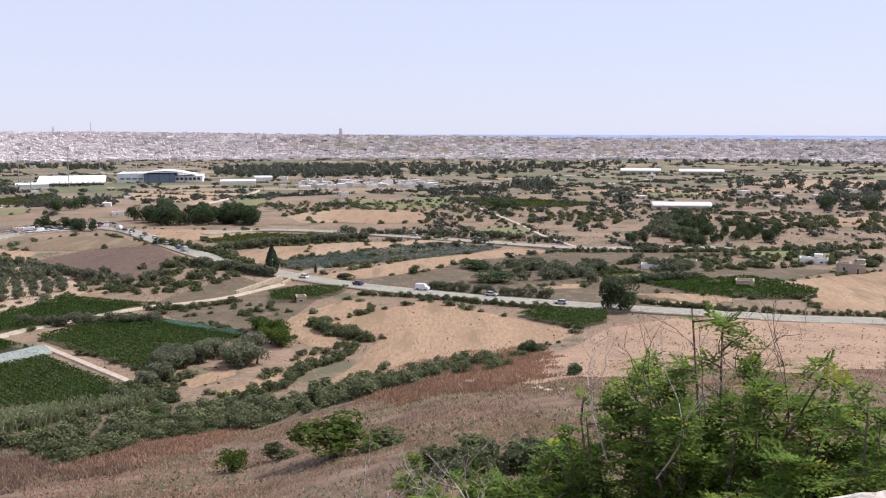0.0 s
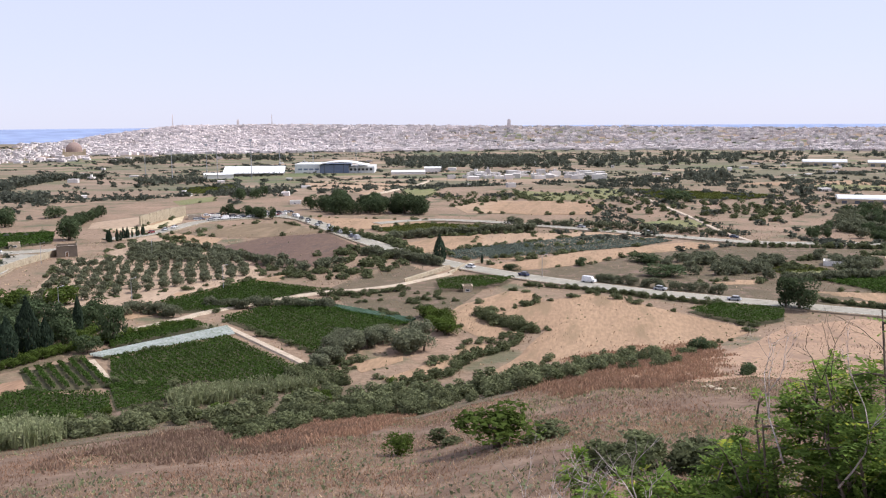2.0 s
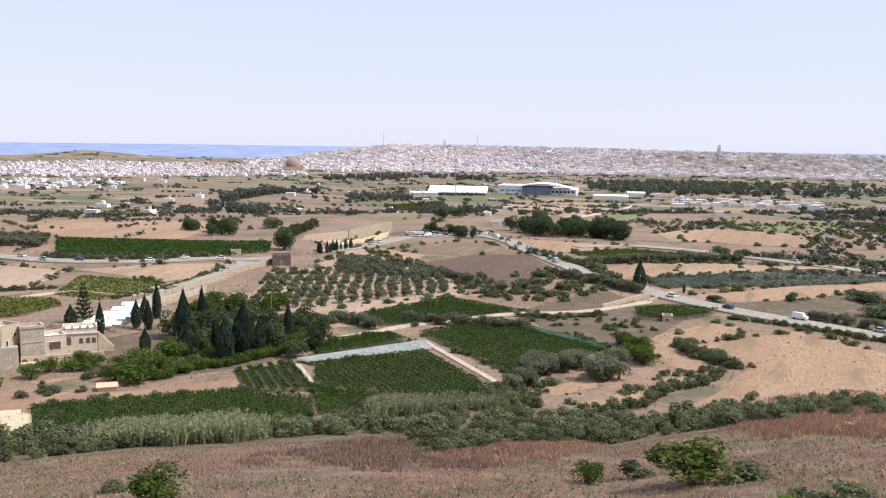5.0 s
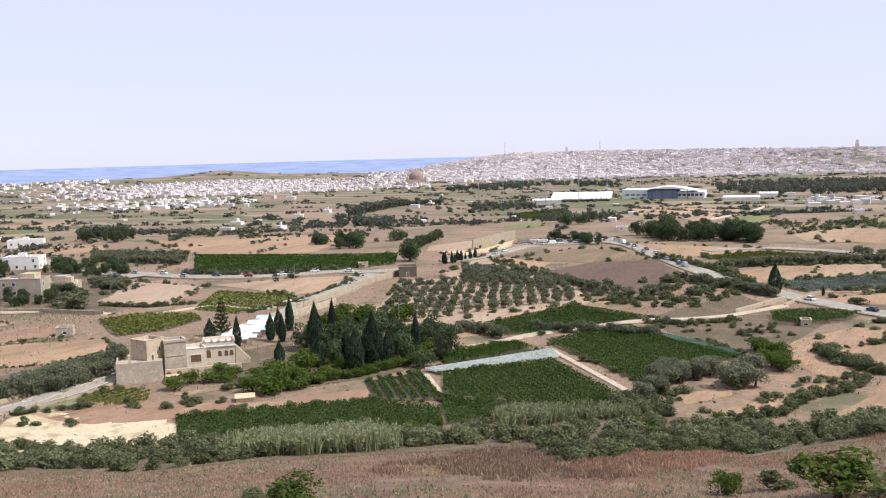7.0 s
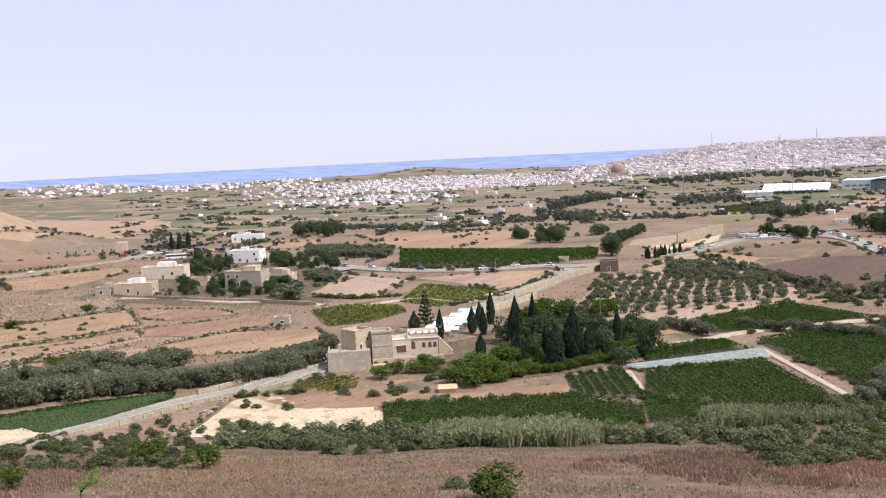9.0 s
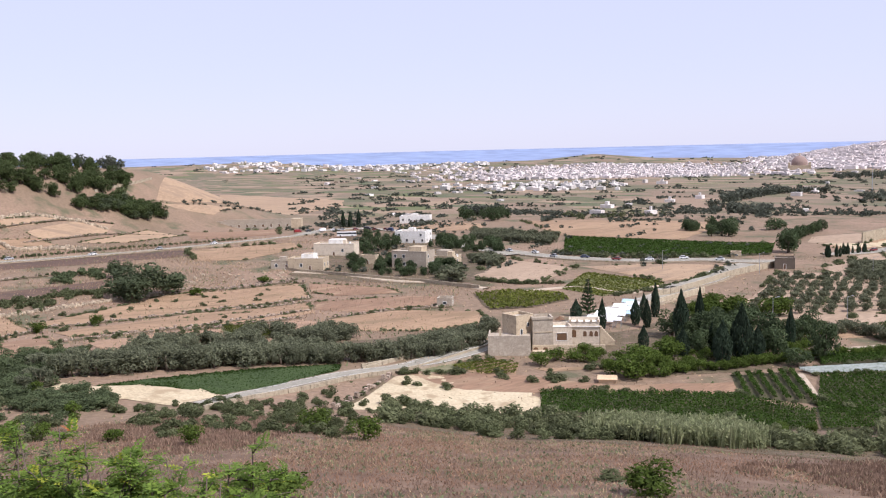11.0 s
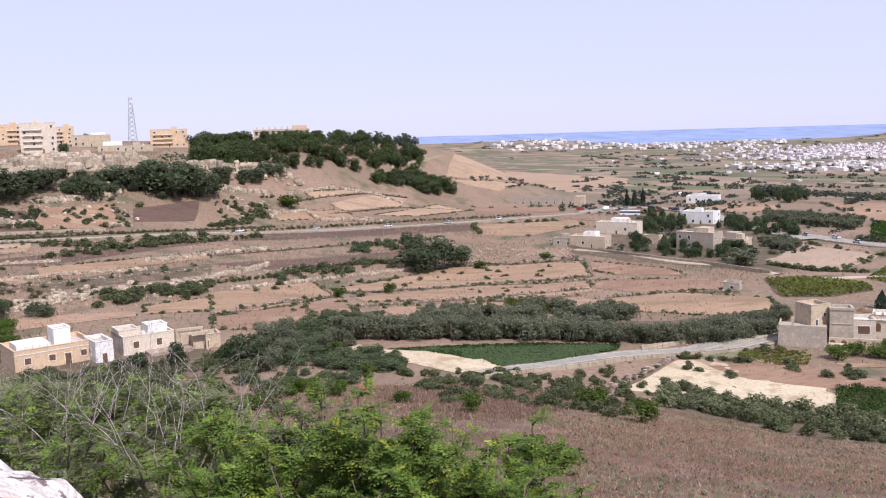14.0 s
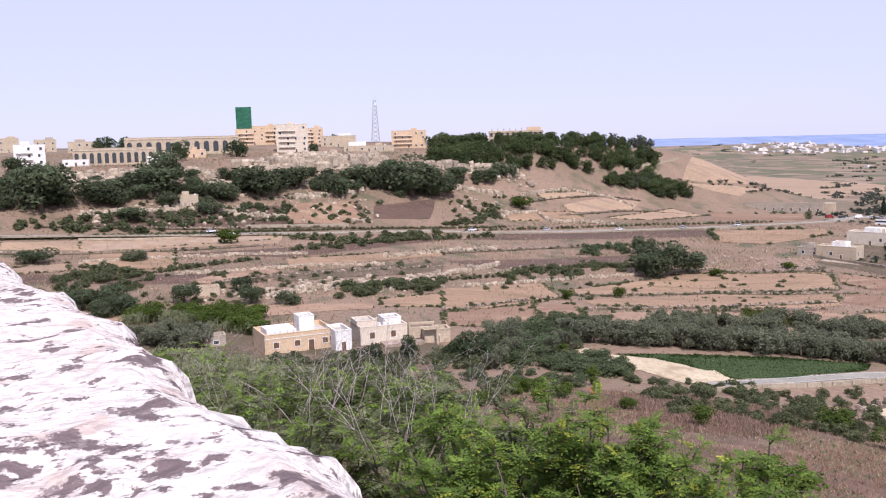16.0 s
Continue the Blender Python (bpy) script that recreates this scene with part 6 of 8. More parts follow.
farmhouse(-183.0, 162.1, 48, 0.0, 0, 0.0)
low_shed(-147.3, 159.0, 43, 4.1, 3, 1.2)
house(-46.0, 298.3, 14, 3.2, 4, 2.2, "stone", 1)
house(-265.3, 375.3, 35, 4.8, 5, 2.4, "stone", 1)
house(-225.9, 354.2, 33, 8.2, 8, 4.7, "dark", 1)
village_house(-211.0, -12.8, 109, 16.4, 11, 4.6)
village_house2(-215.0, 6.5, 104, 11.4, 10, 4.4)
house(-209.6, -2.9, 107, 3.8, 8, 4.8, "white", 1)
pergola(-213.4, 16.2, 96, 6.1, 6, 3.7)
house(-215.2, 19.1, 95, 6.2, 5, 3.1, "stone", 1)
house(-220.1, -33.1, 104, 4.7, 4, 2.7, "grey", 1)
house(-282.6, -43.7, 104, 6.3, 5, 2.6, "stone", 1)
house(-673.4, -69.2, 96, 20.8, 16, 11.6, "orange", 4)
house(-589.8, -35.2, 93, 19.4, 14, 17.4, "cream", 5)
house(-684.6, -55.5, 95, 28.1, 14, 13.5, "orange", 4)
house(-669.1, -26.3, 92, 16.5, 12, 11.5, "orange", 4)
house(-642.5, -7.3, 91, 23.7, 12, 7.4, "stone", 2)
house(-637.7, 40.5, 86, 23.5, 16, 11.8, "orange", 4)
house(-670.3, 35.8, 87, 11.0, 12, 8.2, "stone", 3)
house(-550.6, -89.4, 99, 13.7, 10, 4.6, "orange", 1)
house(-498.6, -163.5, 108, 15.0, 12, 11.2, "white", 3)
house(-786.6, -276.4, 109, 20.5, 12, 11.6, "stone", 2)
house(-606.6, -166.1, 105, 18.0, 12, 6.7, "stone", 2)
house(-725.5, -226.2, 107, 15.6, 12, 9.3, "stone", 2)
house(-498.1, -98.5, 101, 12.5, 8, 4.2, "white", 1)
house(-494.3, -139.6, 106, 12.6, 8, 3.4, "white", 1)
house(-591.3, 12.3, 89, 31.5, 10, 3.9, "stone", 1)
house(-580.1, 56.9, 84, 14.3, 10, 5.3, "stone", 1)
house(-445.6, -77.1, 100, 11.1, 5, 5.6, "stone", 1)
arcade(-500.9, -121.9, 104, 40.1, 10, 8.8, 11)
arcade(-577.1, -99.9, 100, 66.6, 10, 10.3, 12)
palace(-679.0, 122.0, 80, 40.0, 14, 11.0)
green_tower(-673.9, -73.5, 96, 10.0, 9, 27.0)
lattice_mast(-693.0, 19.6, 88, 4.0, 5, 31.2)
house(-236.7, 500.3, 25, 7.9, 8, 2.2, "grey", 1)
house(-223.9, 500.2, 24, 5.4, 8, 2.5, "white", 1)
house(-214.5, 509.8, 23, 9.0, 8, 2.2, "grey", 1)
house(-192.8, 522.7, 20, 7.3, 8, 1.5, "white", 1)
house(-210.8, 600.8, 19, 7.5, 8, 2.1, "white", 1)
house(155.9, 386.8, -22, 11.2, 6, 2.3, "white", 1)
house(160.2, 361.1, -24, 10.6, 6, 3.8, "grey", 1)
house(108.1, 328.4, -18, 6.3, 6, 2.5, "stone", 1)
house(83.5, 370.7, -13, 6.9, 6, 2.1, "white", 1)
house(102.7, 383.2, -15, 5.8, 6, 1.9, "stone", 1)
bus(-496.0, 300.4, 49, 15.2, 3, 3.8)
# trees
tree("cypress", -66.4, 357.6, 11.3, 4.8)
tree("cypress", -50.0, 361.0, 3.5, 1.1)
tree("norfolk", -208.1, 215.7, 13.5, 7.4)
tree("cypress", -190.5, 203.5, 9.7, 2.5)
tree("cypress", -205.2, 207.4, 7.2, 3.6)
tree("cypress", -184.1, 216.3, 8.7, 2.6)
tree("cypress", -193.7, 231.6, 10.5, 2.7)
tree("cypress", -193.0, 225.2, 8.5, 2.7)
tree("cypress", -189.3, 217.1, 8.3, 3.1)
tree("cypress", -152.0, 204.8, 7.8, 2.3)
tree("cypress", -165.9, 209.4, 14.2, 4.4)
tree("cypress", -164.6, 191.9, 6.7, 2.9)
tree("broad", -146.1, 167.7, 6.8, 9.1)
tree("broad", -152.0, 166.9, 4.2, 5.5)
tree("broad", -192.3, 172.2, 4.0, 4.8)
tree("olive", -301.0, 232.3, 7.6, 13.0)
tree("broad", -172.0, 166.1, 3.5, 5.9)
tree("broad", -171.3, 160.2, 3.5, 5.8)
tree("broad", -168.0, 169.9, 3.3, 5.9)
tree("dark", -257.2, 405.4, 11.4, 11.0)
tree("dark", -325.9, 499.9, 7.3, 14.7)
tree("dark", 55.7, 285.6, 10.1, 10.7)
tree("dark", 52.2, 287.9, 9.6, 6.0)
tree("dark", 13.3, 370.8, 4.3, 13.7)
tree("dark", 19.1, 339.2, 4.7, 15.3)
tree("dark", -11.2, 359.0, 3.5, 5.0)
tree("dark", -36.5, 345.6, 2.8, 6.3)
tree("dark", 4.6, 205.4, 2.4, 2.5)
tree("dark", 20.7, 218.4, 2.9, 4.5)
tree("dark", 21.2, 145.9, 2.1, 3.0)
tree("dark", 138.5, 720.4, 10.8, 21.0)
tree("dark", 43.3, 640.2, 9.5, 15.8)
tree("broad", -400.5, -52.8, 7.4, 9.9)
tree("carob", -346.6, 116.4, 14.5, 21.0)
tree("carob", -338.0, 113.0, 10.0, 15.0)
tree("carob", -351.6, 130.4, 9.2, 16.9)
tree("carob", -395.5, 127.6, 8.5, 10.2)
tree("broad", -296.0, 87.1, 4.3, 4.3)
tree("broad", -288.6, 67.4, 3.6, 4.9)
tree("broad", -344.3, 139.1, 4.0, 6.1)
tree("broad", -359.0, 176.3, 3.3, 5.9)
tree("broad", -538.8, 99.1, 8.1, 13.5)
tree("carob", -462.3, -90.2, 19.3, 23.1)
tree("carob", -414.4, -132.6, 21.4, 26.7)
tree("carob", -431.7, -113.2, 11.0, 20.1)
tree("carob", -474.9, -46.3, 14.7, 21.5)
tree("carob", -490.2, -33.9, 10.1, 18.1)
tree("carob", -520.3, 29.2, 20.3, 32.0)
tree("carob", -523.2, 42.1, 17.2, 19.3)
tree("carob", -493.5, -6.6, 10.1, 14.1)
tree("carob", -515.4, 3.8, 10.6, 21.1)
tree("carob", -268.5, -69.2, 6.8, 9.1)
tree("carob", -272.1, -49.2, 5.7, 9.1)
tree("carob", -270.5, -30.0, 5.6, 7.8)
tree("carob", -267.2, -18.9, 4.4, 7.7)
tree("carob", -288.6, -34.2, 4.8, 8.3)
tree("carob", -349.1, -115.1, 5.4, 15.0)
tree("carob", -351.5, -81.3, 4.4, 8.9)
tree("dark", -194.5, 2.1, 4.6, 5.6)
tree("dark", -198.3, 11.6, 5.7, 4.9)
tree("dark", -527.1, -92.8, 11.0, 10.5)
tree("dark", -588.4, -86.1, 9.7, 5.4)
tree("dark", -553.9, -66.0, 10.3, 13.7)
tree("dark", -652.9, -10.0, 8.0, 5.3)
tree("dark", -580.5, -21.8, 6.2, 6.7)
tree("dark", -593.4, -148.9, 10.0, 15.0)
tree("dark", -583.2, -135.1, 9.8, 12.3)
tree("broad", -10.7, 88.1, 4.2, 8.1)
tree("shrub", -17.7, 98.9, 2.0, 4.3)
tree("shrub", -5.8, 88.6, 1.8, 4.9)
tree("broad", -22.3, 94.5, 2.7, 3.5)
tree("shrub", 20.0, 219.6, 3.5, 5.4)
tree("shrub", 4.1, 208.9, 2.8, 3.8)
tree("shrub", 21.2, 146.7, 2.0, 2.7)
tree("broad", -69.5, 19.1, 2.8, 6.1)
tree("broad", -66.8, 32.8, 3.2, 5.4)
tree("broad", -114.3, 71.0, 3.8, 4.6)
tree("broad", -129.0, 71.3, 3.6, 6.3)
tree("broad", -56.3, 66.8, 3.2, 5.8)
tree("shrub", -66.1, 72.0, 1.2, 3.6)
tree("broad", -114.3, 44.4, 3.0, 3.4)
tree("broad", -132.6, 40.1, 2.2, 3.4)
tree("dark", -258.3, 408.6, 11.8, 8.7)
tree("cypress", -139.0, 199.4, 14.6, 5.5)
tree("cypress", -141.0, 194.2, 11.0, 4.8)
tree("cypress", -139.2, 221.4, 11.2, 2.6)
tree("cypress", -152.8, 193.6, 7.6, 3.6)
tree("cypress", -169.3, 222.2, 13.2, 2.7)
tree("cypress", -136.7, 202.9, 9.2, 3.6)
tree("dark", -137.5, 210.3, 8.3, 7.9)
tree("dark", -126.0, 215.6, 10.4, 6.9)
tree("dark", -151.9, 206.6, 9.4, 8.9)
tree("dark", -155.2, 226.1, 8.7, 10.4)
tree("dark", -163.0, 210.4, 6.7, 6.7)
tree("broad", -178.8, 250.1, 7.8, 11.7)
tree("broad", -167.0, 258.1, 7.0, 11.7)
tree("broad", -147.0, 240.6, 5.3, 7.1)
tree("dark", -126.9, 205.5, 4.6, 6.1)
tree("broad", -152.5, 186.6, 5.8, 9.1)
tree("broad", -156.3, 180.8, 5.4, 9.1)
tree("carob", -454.2, -90.3, 13.5, 25.3)
tree("carob", -437.6, -113.3, 9.9, 22.0)
tree("carob", -477.0, -42.7, 16.0, 24.7)
tree("carob", -492.8, -28.3, 11.4, 15.0)
tree("carob", -461.8, -65.0, 9.1, 19.8)
tree("carob", -494.8, -8.5, 12.6, 15.0)
tree("carob", -518.6, 18.9, 13.3, 18.9)
tree("carob", -517.0, 34.2, 17.6, 25.2)
tree("carob", -526.3, 49.2, 14.8, 19.3)
tree("carob", -553.9, 63.9, 8.1, 16.9)
tree("carob", -561.5, 82.0, 9.7, 17.3)
tree("carob", -577.5, 97.0, 10.0, 17.8)
tree("carob", -422.3, -97.4, 5.8, 14.5)
tree("carob", -443.5, -66.6, 6.5, 13.6)
# woods
orchard("olive", [(-174.0, 244.8), (-128.6, 318.5), (-155.3, 368.8), (-214.7, 335.2)], 15, 9, 3.5)
tree_line("olive", [(-209, 378), (-171, 377), (-127.5, 340.6)], 26, 3.5, 5.0)
tree_line("olive", [(-141.2, 240.2), (-140.5, 253.3), (-124.1, 247.3)], 12, 3.5, 4.5)
tree_line("olive", [(-120.5, 262.3), (-105.9, 264.1), (-82.6, 265.9)], 16, 3.2, 4.4)
orchard("olive", [(-428, 346), (-366, 352), (-396, 386), (-462, 374)], 22, 4, 4.5)
tree_line("dark", [(-226, 517), (-213, 520), (-194, 508)], 8, 5, 8)
wood("dark", [(-189, 566), (-157, 536), (-133, 542), (-139, 578), (-174, 595)], 30, 7, 12)
wood("dark", [(-129, 543), (-111, 539), (-113, 556), (-133, 570)], 14, 8, 13)
wood("dark", [(46, 802), (92, 820), (137, 1149), (59, 907)], 22, 8, 14)
wood("dark", [(8, 819), (46, 811), (50, 868), (19, 1097)], 12, 6, 9)
tree_line("olive", [(-52, 497), (9, 482), (60, 459)], 40, 3, 5)
tree_line("olive", [(-4.0, 325.8), (16.5, 314.2), (35.7, 307.0)], 16, 3, 4.5)
wood("olive", [(22.9, 384.6), (52.5, 379.2), (72.5, 392.8), (55.8, 343.5), (39.9, 345.1)], 40, 3, 5)
wood("olive", [(76, 393), (96.7, 381.6), (108.8, 374.0), (83.8, 356.5)], 24, 3, 5)
tree_line("olive", [(59.2, 332.2), (87.6, 344.7), (95.1, 343.5)], 24, 3, 4.5)
wood("olive", [(101, 473), (122, 455), (145, 531), (134, 569)], 40, 4, 7)
wood("shrub", [(46, 565), (100, 506), (121, 614), (70, 617)], 50, 2, 4)
tree_line("shrub", [(-28.5, 314.2), (-8.8, 308.7), (9.8, 299.5), (33.6, 287.9)], 36, 1.5, 2.6)
tree_line("shrub", [(65.0, 298.9), (89.9, 282.9)], 26, 1.5, 2.5)
wood("olive", [(-65.0, 197.1), (-69.3, 222.1), (-58.5, 231.2), (-55.0, 228.4), (-62.3, 211.0)], 28, 3.6, 5.2)
wood("olive", [(-50.7, 214.3), (-43.6, 221.3), (-47.5, 236.0), (-52.5, 229.5)], 12, 4.5, 6)
wood("broad", [(-47.5, 231.7), (-40.9, 234.6), (-45.5, 260.6), (-52.9, 262.7)], 12, 3, 4.6)
tree_line("shrub", [(-37.3, 264.1), (-31.0, 252.2), (-20.5, 243.6)], 16, 2.5, 4.5)
tree_line("shrub", [(-43.3, 189.3), (-34.7, 199.4), (-33.1, 213.3), (-25.8, 223.7), (-21.5, 237.0)], 22, 1.8, 3.2)
wood("shrub", [(-71.2, 194.3), (-61.1, 195.5), (-55.6, 188.3), (-62.7, 184.9)], 14, 2, 3.5)
wood("shrub", [(-104.3, 334.5), (-93.4, 368.6), (-78.2, 353.7), (-86.5, 311.1)], 26, 2, 4)
tree_line("olive", [(-101.6, 376.8), (-87.9, 370.6), (-67.1, 353.0)], 20, 3.5, 5)
tree_line("shrub", [(-91.9, 286.6), (-80.0, 287.9), (-68.6, 299.4)], 14, 1.6, 3)
wood("shrub", [(-73.7, 265.2), (-64.5, 263.3), (-53.2, 249.7), (-65.2, 257.5)], 16, 1.2, 2.4)
tree_line("shrub", [(-138, 452), (-103, 418), (-79.3, 380.5)], 26, 2.5, 4.5)
tree_line("olive", [(-104, 423), (-82, 448), (-38, 468)], 44, 3.5, 5.5)
wood("scrub", [(-163.4, 107.5), (-137.5, 126.3), (-106.1, 147.4), (-91.9, 158.9), (-78.7, 158.1), (-68.9, 162.8), (-57.5, 183.6), (-30.8, 183.3), (-15.2, 194.2), (-12.6, 161.7), (-42.8, 148.7), (-73.5, 147.6), (-91.7, 127.2), (-124.1, 113.8), (-145.9, 95.7)], 300, 2.0, 4.2)
wood("shrub", [(-167.2, 110.1), (-133.7, 122.7), (-96.9, 127.6), (-116.5, 106.8), (-149.2, 97.9)], 60, 1.8, 3.0)
wood("reed", [(-122.9, 125.3), (-118.7, 134.8), (-103.3, 145.4), (-93.9, 141.2), (-85.7, 127.0), (-98.4, 120.1), (-115.3, 118.8)], 160, 3.0, 4.2)
wood("reed", [(-87.1, 169.6), (-80.4, 177.8), (-73.3, 173.2), (-81.4, 163.5)], 50, 2.6, 3.6)
wood("shrub", [(-60.3, 133.0), (-46.0, 159.9), (-38.6, 154.4), (-49.1, 116.0)], 40, 1.6, 3.0)
wood("scrub", [(-49.8, 175.2), (-17.5, 195.3), (-3.0, 204.7), (14.2, 195.8), (12.3, 170.0), (-8.5, 162.3), (-29.2, 164.1)], 70, 2, 3.6)
wood("shrub", [(-17.5, 195.3), (-2.9, 196.9), (12.0, 199.1), (11.9, 179.1), (-8.5, 162.3)], 30, 1.6, 2.6)
wood("shrub", [(-1.9, 70.7), (5.2, 71.4), (9.9, 72.5), (10.5, 64.6), (0.6, 61.3)], 26, 1.4, 2.4)
wood("shrub", [(-162.4, 50.2), (-176.7, 75.7), (-157.3, 88.9), (-119.9, 73.5), (-114.4, 56.8), (-128.3, 46.4)], 60, 1.2, 2.6)
wood("shrub", [(-170.2, 70.1), (-179.6, 106.2), (-164.4, 107.1), (-123.9, 76.3), (-139.5, 74.3)], 40, 1.3, 2.6)
wood("shrub", [(-182.0, 52.8), (-180.7, 79.8), (-167.8, 81.6), (-166.2, 56.8)], 36, 1.2, 2.2)
wood("prickly", [(-195.6, 41.4), (-186.1, 44.2), (-183.0, 56.5), (-197.1, 58.3), (-203.4, 51.0)], 40, 1.6, 3)
wood("prickly", [(-195.1, 30.1), (-217.5, 47.5), (-233.2, 55.5), (-242.0, 45.3), (-217.8, 33.8)], 40, 2, 3.6)
wood("olive", [(-214.4, 82.4), (-217.2, 94.1), (-215.0, 112.3), (-201.5, 123.2), (-200.6, 138.5), (-207.6, 153.7), (-215.8, 180.0), (-209.4, 177.5), (-201.8, 149.2), (-199.9, 133.4), (-200.6, 118.4), (-208.8, 97.5), (-210.8, 81.0)], 120, 3.6, 5.2)
wood("olive", [(-219.2, 67.7), (-222.9, 95.3), (-207.7, 114.1), (-226.5, 138.0), (-241.2, 146.9), (-248.7, 123.0), (-243.9, 80.1)], 70, 3.8, 5.2)
wood("prickly", [(-224.9, 40.6), (-217.6, 50.4), (-225.6, 63.8), (-253.2, 68.4), (-246.8, 47.7)], 40, 2.2, 3.8)
wood("dark", [(-364, 215), (-315.2, 229.8), (-353, 256), (-394, 258), (-401, 242)], 40, 3, 6)
wood("dark", [(-319.8, 235.2), (-295.5, 236.0), (-322, 257), (-346, 259)], 16, 4, 6)
wood("dark", [(-423, 260), (-413, 281), (-435, 306), (-503, 320)], 22, 4, 7)
wood("dark", [(-410, 298), (-351, 305), (-394, 338), (-435, 327)], 34, 4, 6.5)
wood("dark", [(-540, 431), (-481, 417), (-543, 475), (-720, 581)], 20, 7, 10)
wood("olive", [(-338, 269), (-320, 276), (-343, 294), (-359, 287)], 24, 3.5, 5)
tree_line("cypress", [(-580, 352), (-583, 363)], 2, 11, 13)
wood("shrub", [(-903, 477), (-704, 435), (-739, 472), (-927, 544)], 24, 3, 5)
tree_line("shrub", [(-296.5, 242.8), (-276.6, 248.0), (-265.3, 260.5)], 20, 1.5, 2.4)
tree_line("shrub", [(-336, 331), (-305, 332), (-273, 361)], 16, 2.5, 4)
tree_line("shrub", [(-230.6, 253.1), (-228.9, 275.0), (-237.3, 317.7), (-246, 339)], 46, 1.2, 2.0)
tree_line("cypress", [(-234, 400), (-232, 409), (-230, 428)], 14, 3.5, 6)
wood("olive", [(-194.8, 347.8), (-159.2, 347.7), (-125.9, 352.0), (-100.3, 345.9), (-112.4, 326.7), (-150.6, 357.6), (-181.8, 373.4), (-211.9, 386.8)], 60, 3.5, 5.2)
tree_line("dark", [(-286, 458), (-295, 482), (-302, 509)], 12, 5, 8)
wood("dark", [(-333, 445), (-319, 449), (-348, 487), (-354, 479)], 8, 7, 11)
wood("dark", [(-360, 455), (-348, 455), (-362, 474), (-371, 471)], 6, 5, 8)
wood("dark", [(-546, 431), (-495, 428), (-567, 492), (-712, 569)], 24, 8, 13)
tree_line("shrub", [(-641, 563), (-478, 491), (-453, 549)], 30, 3, 6)
wood("dark", [(-269, 618), (-248, 635), (-299, 827), (-336, 798)], 24, 6, 10)
wood("dark", [(-499, 925), (-431, 939), (-470, 1025), (-554, 1027)], 30, 8, 12)
wood("dark", [(-573, 762), (-380, 571), (-475, 724), (-609, 837)], 40, 7, 11)
tree_line("dark", [(-605, 837), (-678, 1035), (-650, 1115)], 60, 9, 14)
wood("dark", [(-994, 1708), (-844, 1566), (-822, 1924), (-636, 1797), (-743, 2099), (-1034, 2078)], 150, 9, 14)
wood("dark", [(-394, 1518), (-244, 1322), (-123, 1485), (-169, 2041), (-369, 1998), (-467, 1845)], 260, 9, 15)
wood("dark", [(-210, 1443), (-32, 1407), (224, 1670), (307, 2289), (-50, 2175), (-288, 1972)], 260, 9, 15)
wood("dark", [(176, 1858), (359, 1871), (723, 2313), (924, 1943), (1132, 2382), (812, 2598), (309, 2364)], 110, 8, 14)
wood("dark", [(262, 655), (303, 634), (364, 763), (314, 762)], 26, 7, 11)
wood("dark", [(124, 540), (141, 484), (162, 556), (143, 592)], 20, 5, 8)
wood("shrub", [(66.3, 340.3), (128.1, 368.1), (172, 392), (133, 383), (82.8, 367.7)], 30, 2, 3.5)
wood("pine", [(-560.3, 47.8), (-570.6, 69.5), (-584.0, 92.8), (-603.8, 130.0), (-619.9, 165.0), (-629.9, 188.1), (-641.5, 216.8), (-731.3, 247.2), (-718.1, 214.4), (-706.7, 188.1), (-688.3, 148.2), (-665.8, 105.8), (-650.5, 79.2), (-638.7, 54.5)], 170, 7, 11)
wood("pine", [(-611, 171), (-617, 196), (-627, 235), (-642, 238), (-639, 209), (-626, 183)], 34, 7, 10)
wood("carob", [(-615.2, 173.7), (-613.8, 203.3), (-631.6, 236.5), (-645.8, 239.6), (-637.2, 198.6)], 26, 5, 8)
wood("carob", [(-407, -147), (-415, -128), (-433, -120), (-451, -145), (-453, -162)], 14, 6, 10)
wood("carob", [(-425, -118), (-436, -87), (-462, -60), (-464, -82), (-460, -106)], 12, 5, 8)
wood("carob", [(-473, -54), (-493, -16), (-506, 16), (-520, 17), (-492, -44)], 10, 5, 8)
wood("shrub", [(-390, -139), (-412, -87), (-434, -64), (-446, -75), (-423, -105), (-401, -136)], 70, 2, 4)
wood("prickly", [(-431, -70), (-453, -30), (-471, -31), (-454, -66)], 46, 1.6, 3)
tree_line("shrub", [(-383, -139), (-407, -86), (-419, -55), (-432, -15)], 90, 1.2, 1.8)
wood("shrub", [(-370.9, -29.8), (-383.2, -4.4), (-424, 41), (-445, 43), (-422, -5)], 46, 2, 4)
wood("shrub", [(-312.4, -95.6), (-297.4, -71.6), (-310.3, -63.6), (-334.3, -84.0)], 24, 2, 4)
wood("shrub", [(-276.0, -8.3), (-293.2, 28.1), (-316.1, 30.4), (-296.0, -3.9)], 34, 2, 4)
wood("shrub", [(-280.9, -90.7), (-269.0, -74.6), (-304.8, -84.0), (-312.5, -96.9)], 18, 2, 4)
wood("prickly", [(-387.6, 96.6), (-395, 122), (-418, 133), (-409, 106)], 24, 2.5, 4)
wood("shrub", [(-304.8, 48.5), (-338.9, 94.6), (-358.9, 120.5), (-364.5, 97.1), (-338.4, 58.3)], 44, 1.8, 3.2)
wood("shrub", [(-475, 46), (-501, 80), (-532, 88), (-527, 61)], 40, 2, 4)
tree_line("shrub", [(-455, 56), (-477, 107), (-509, 171), (-531, 249)], 60, 1.2, 2.2)
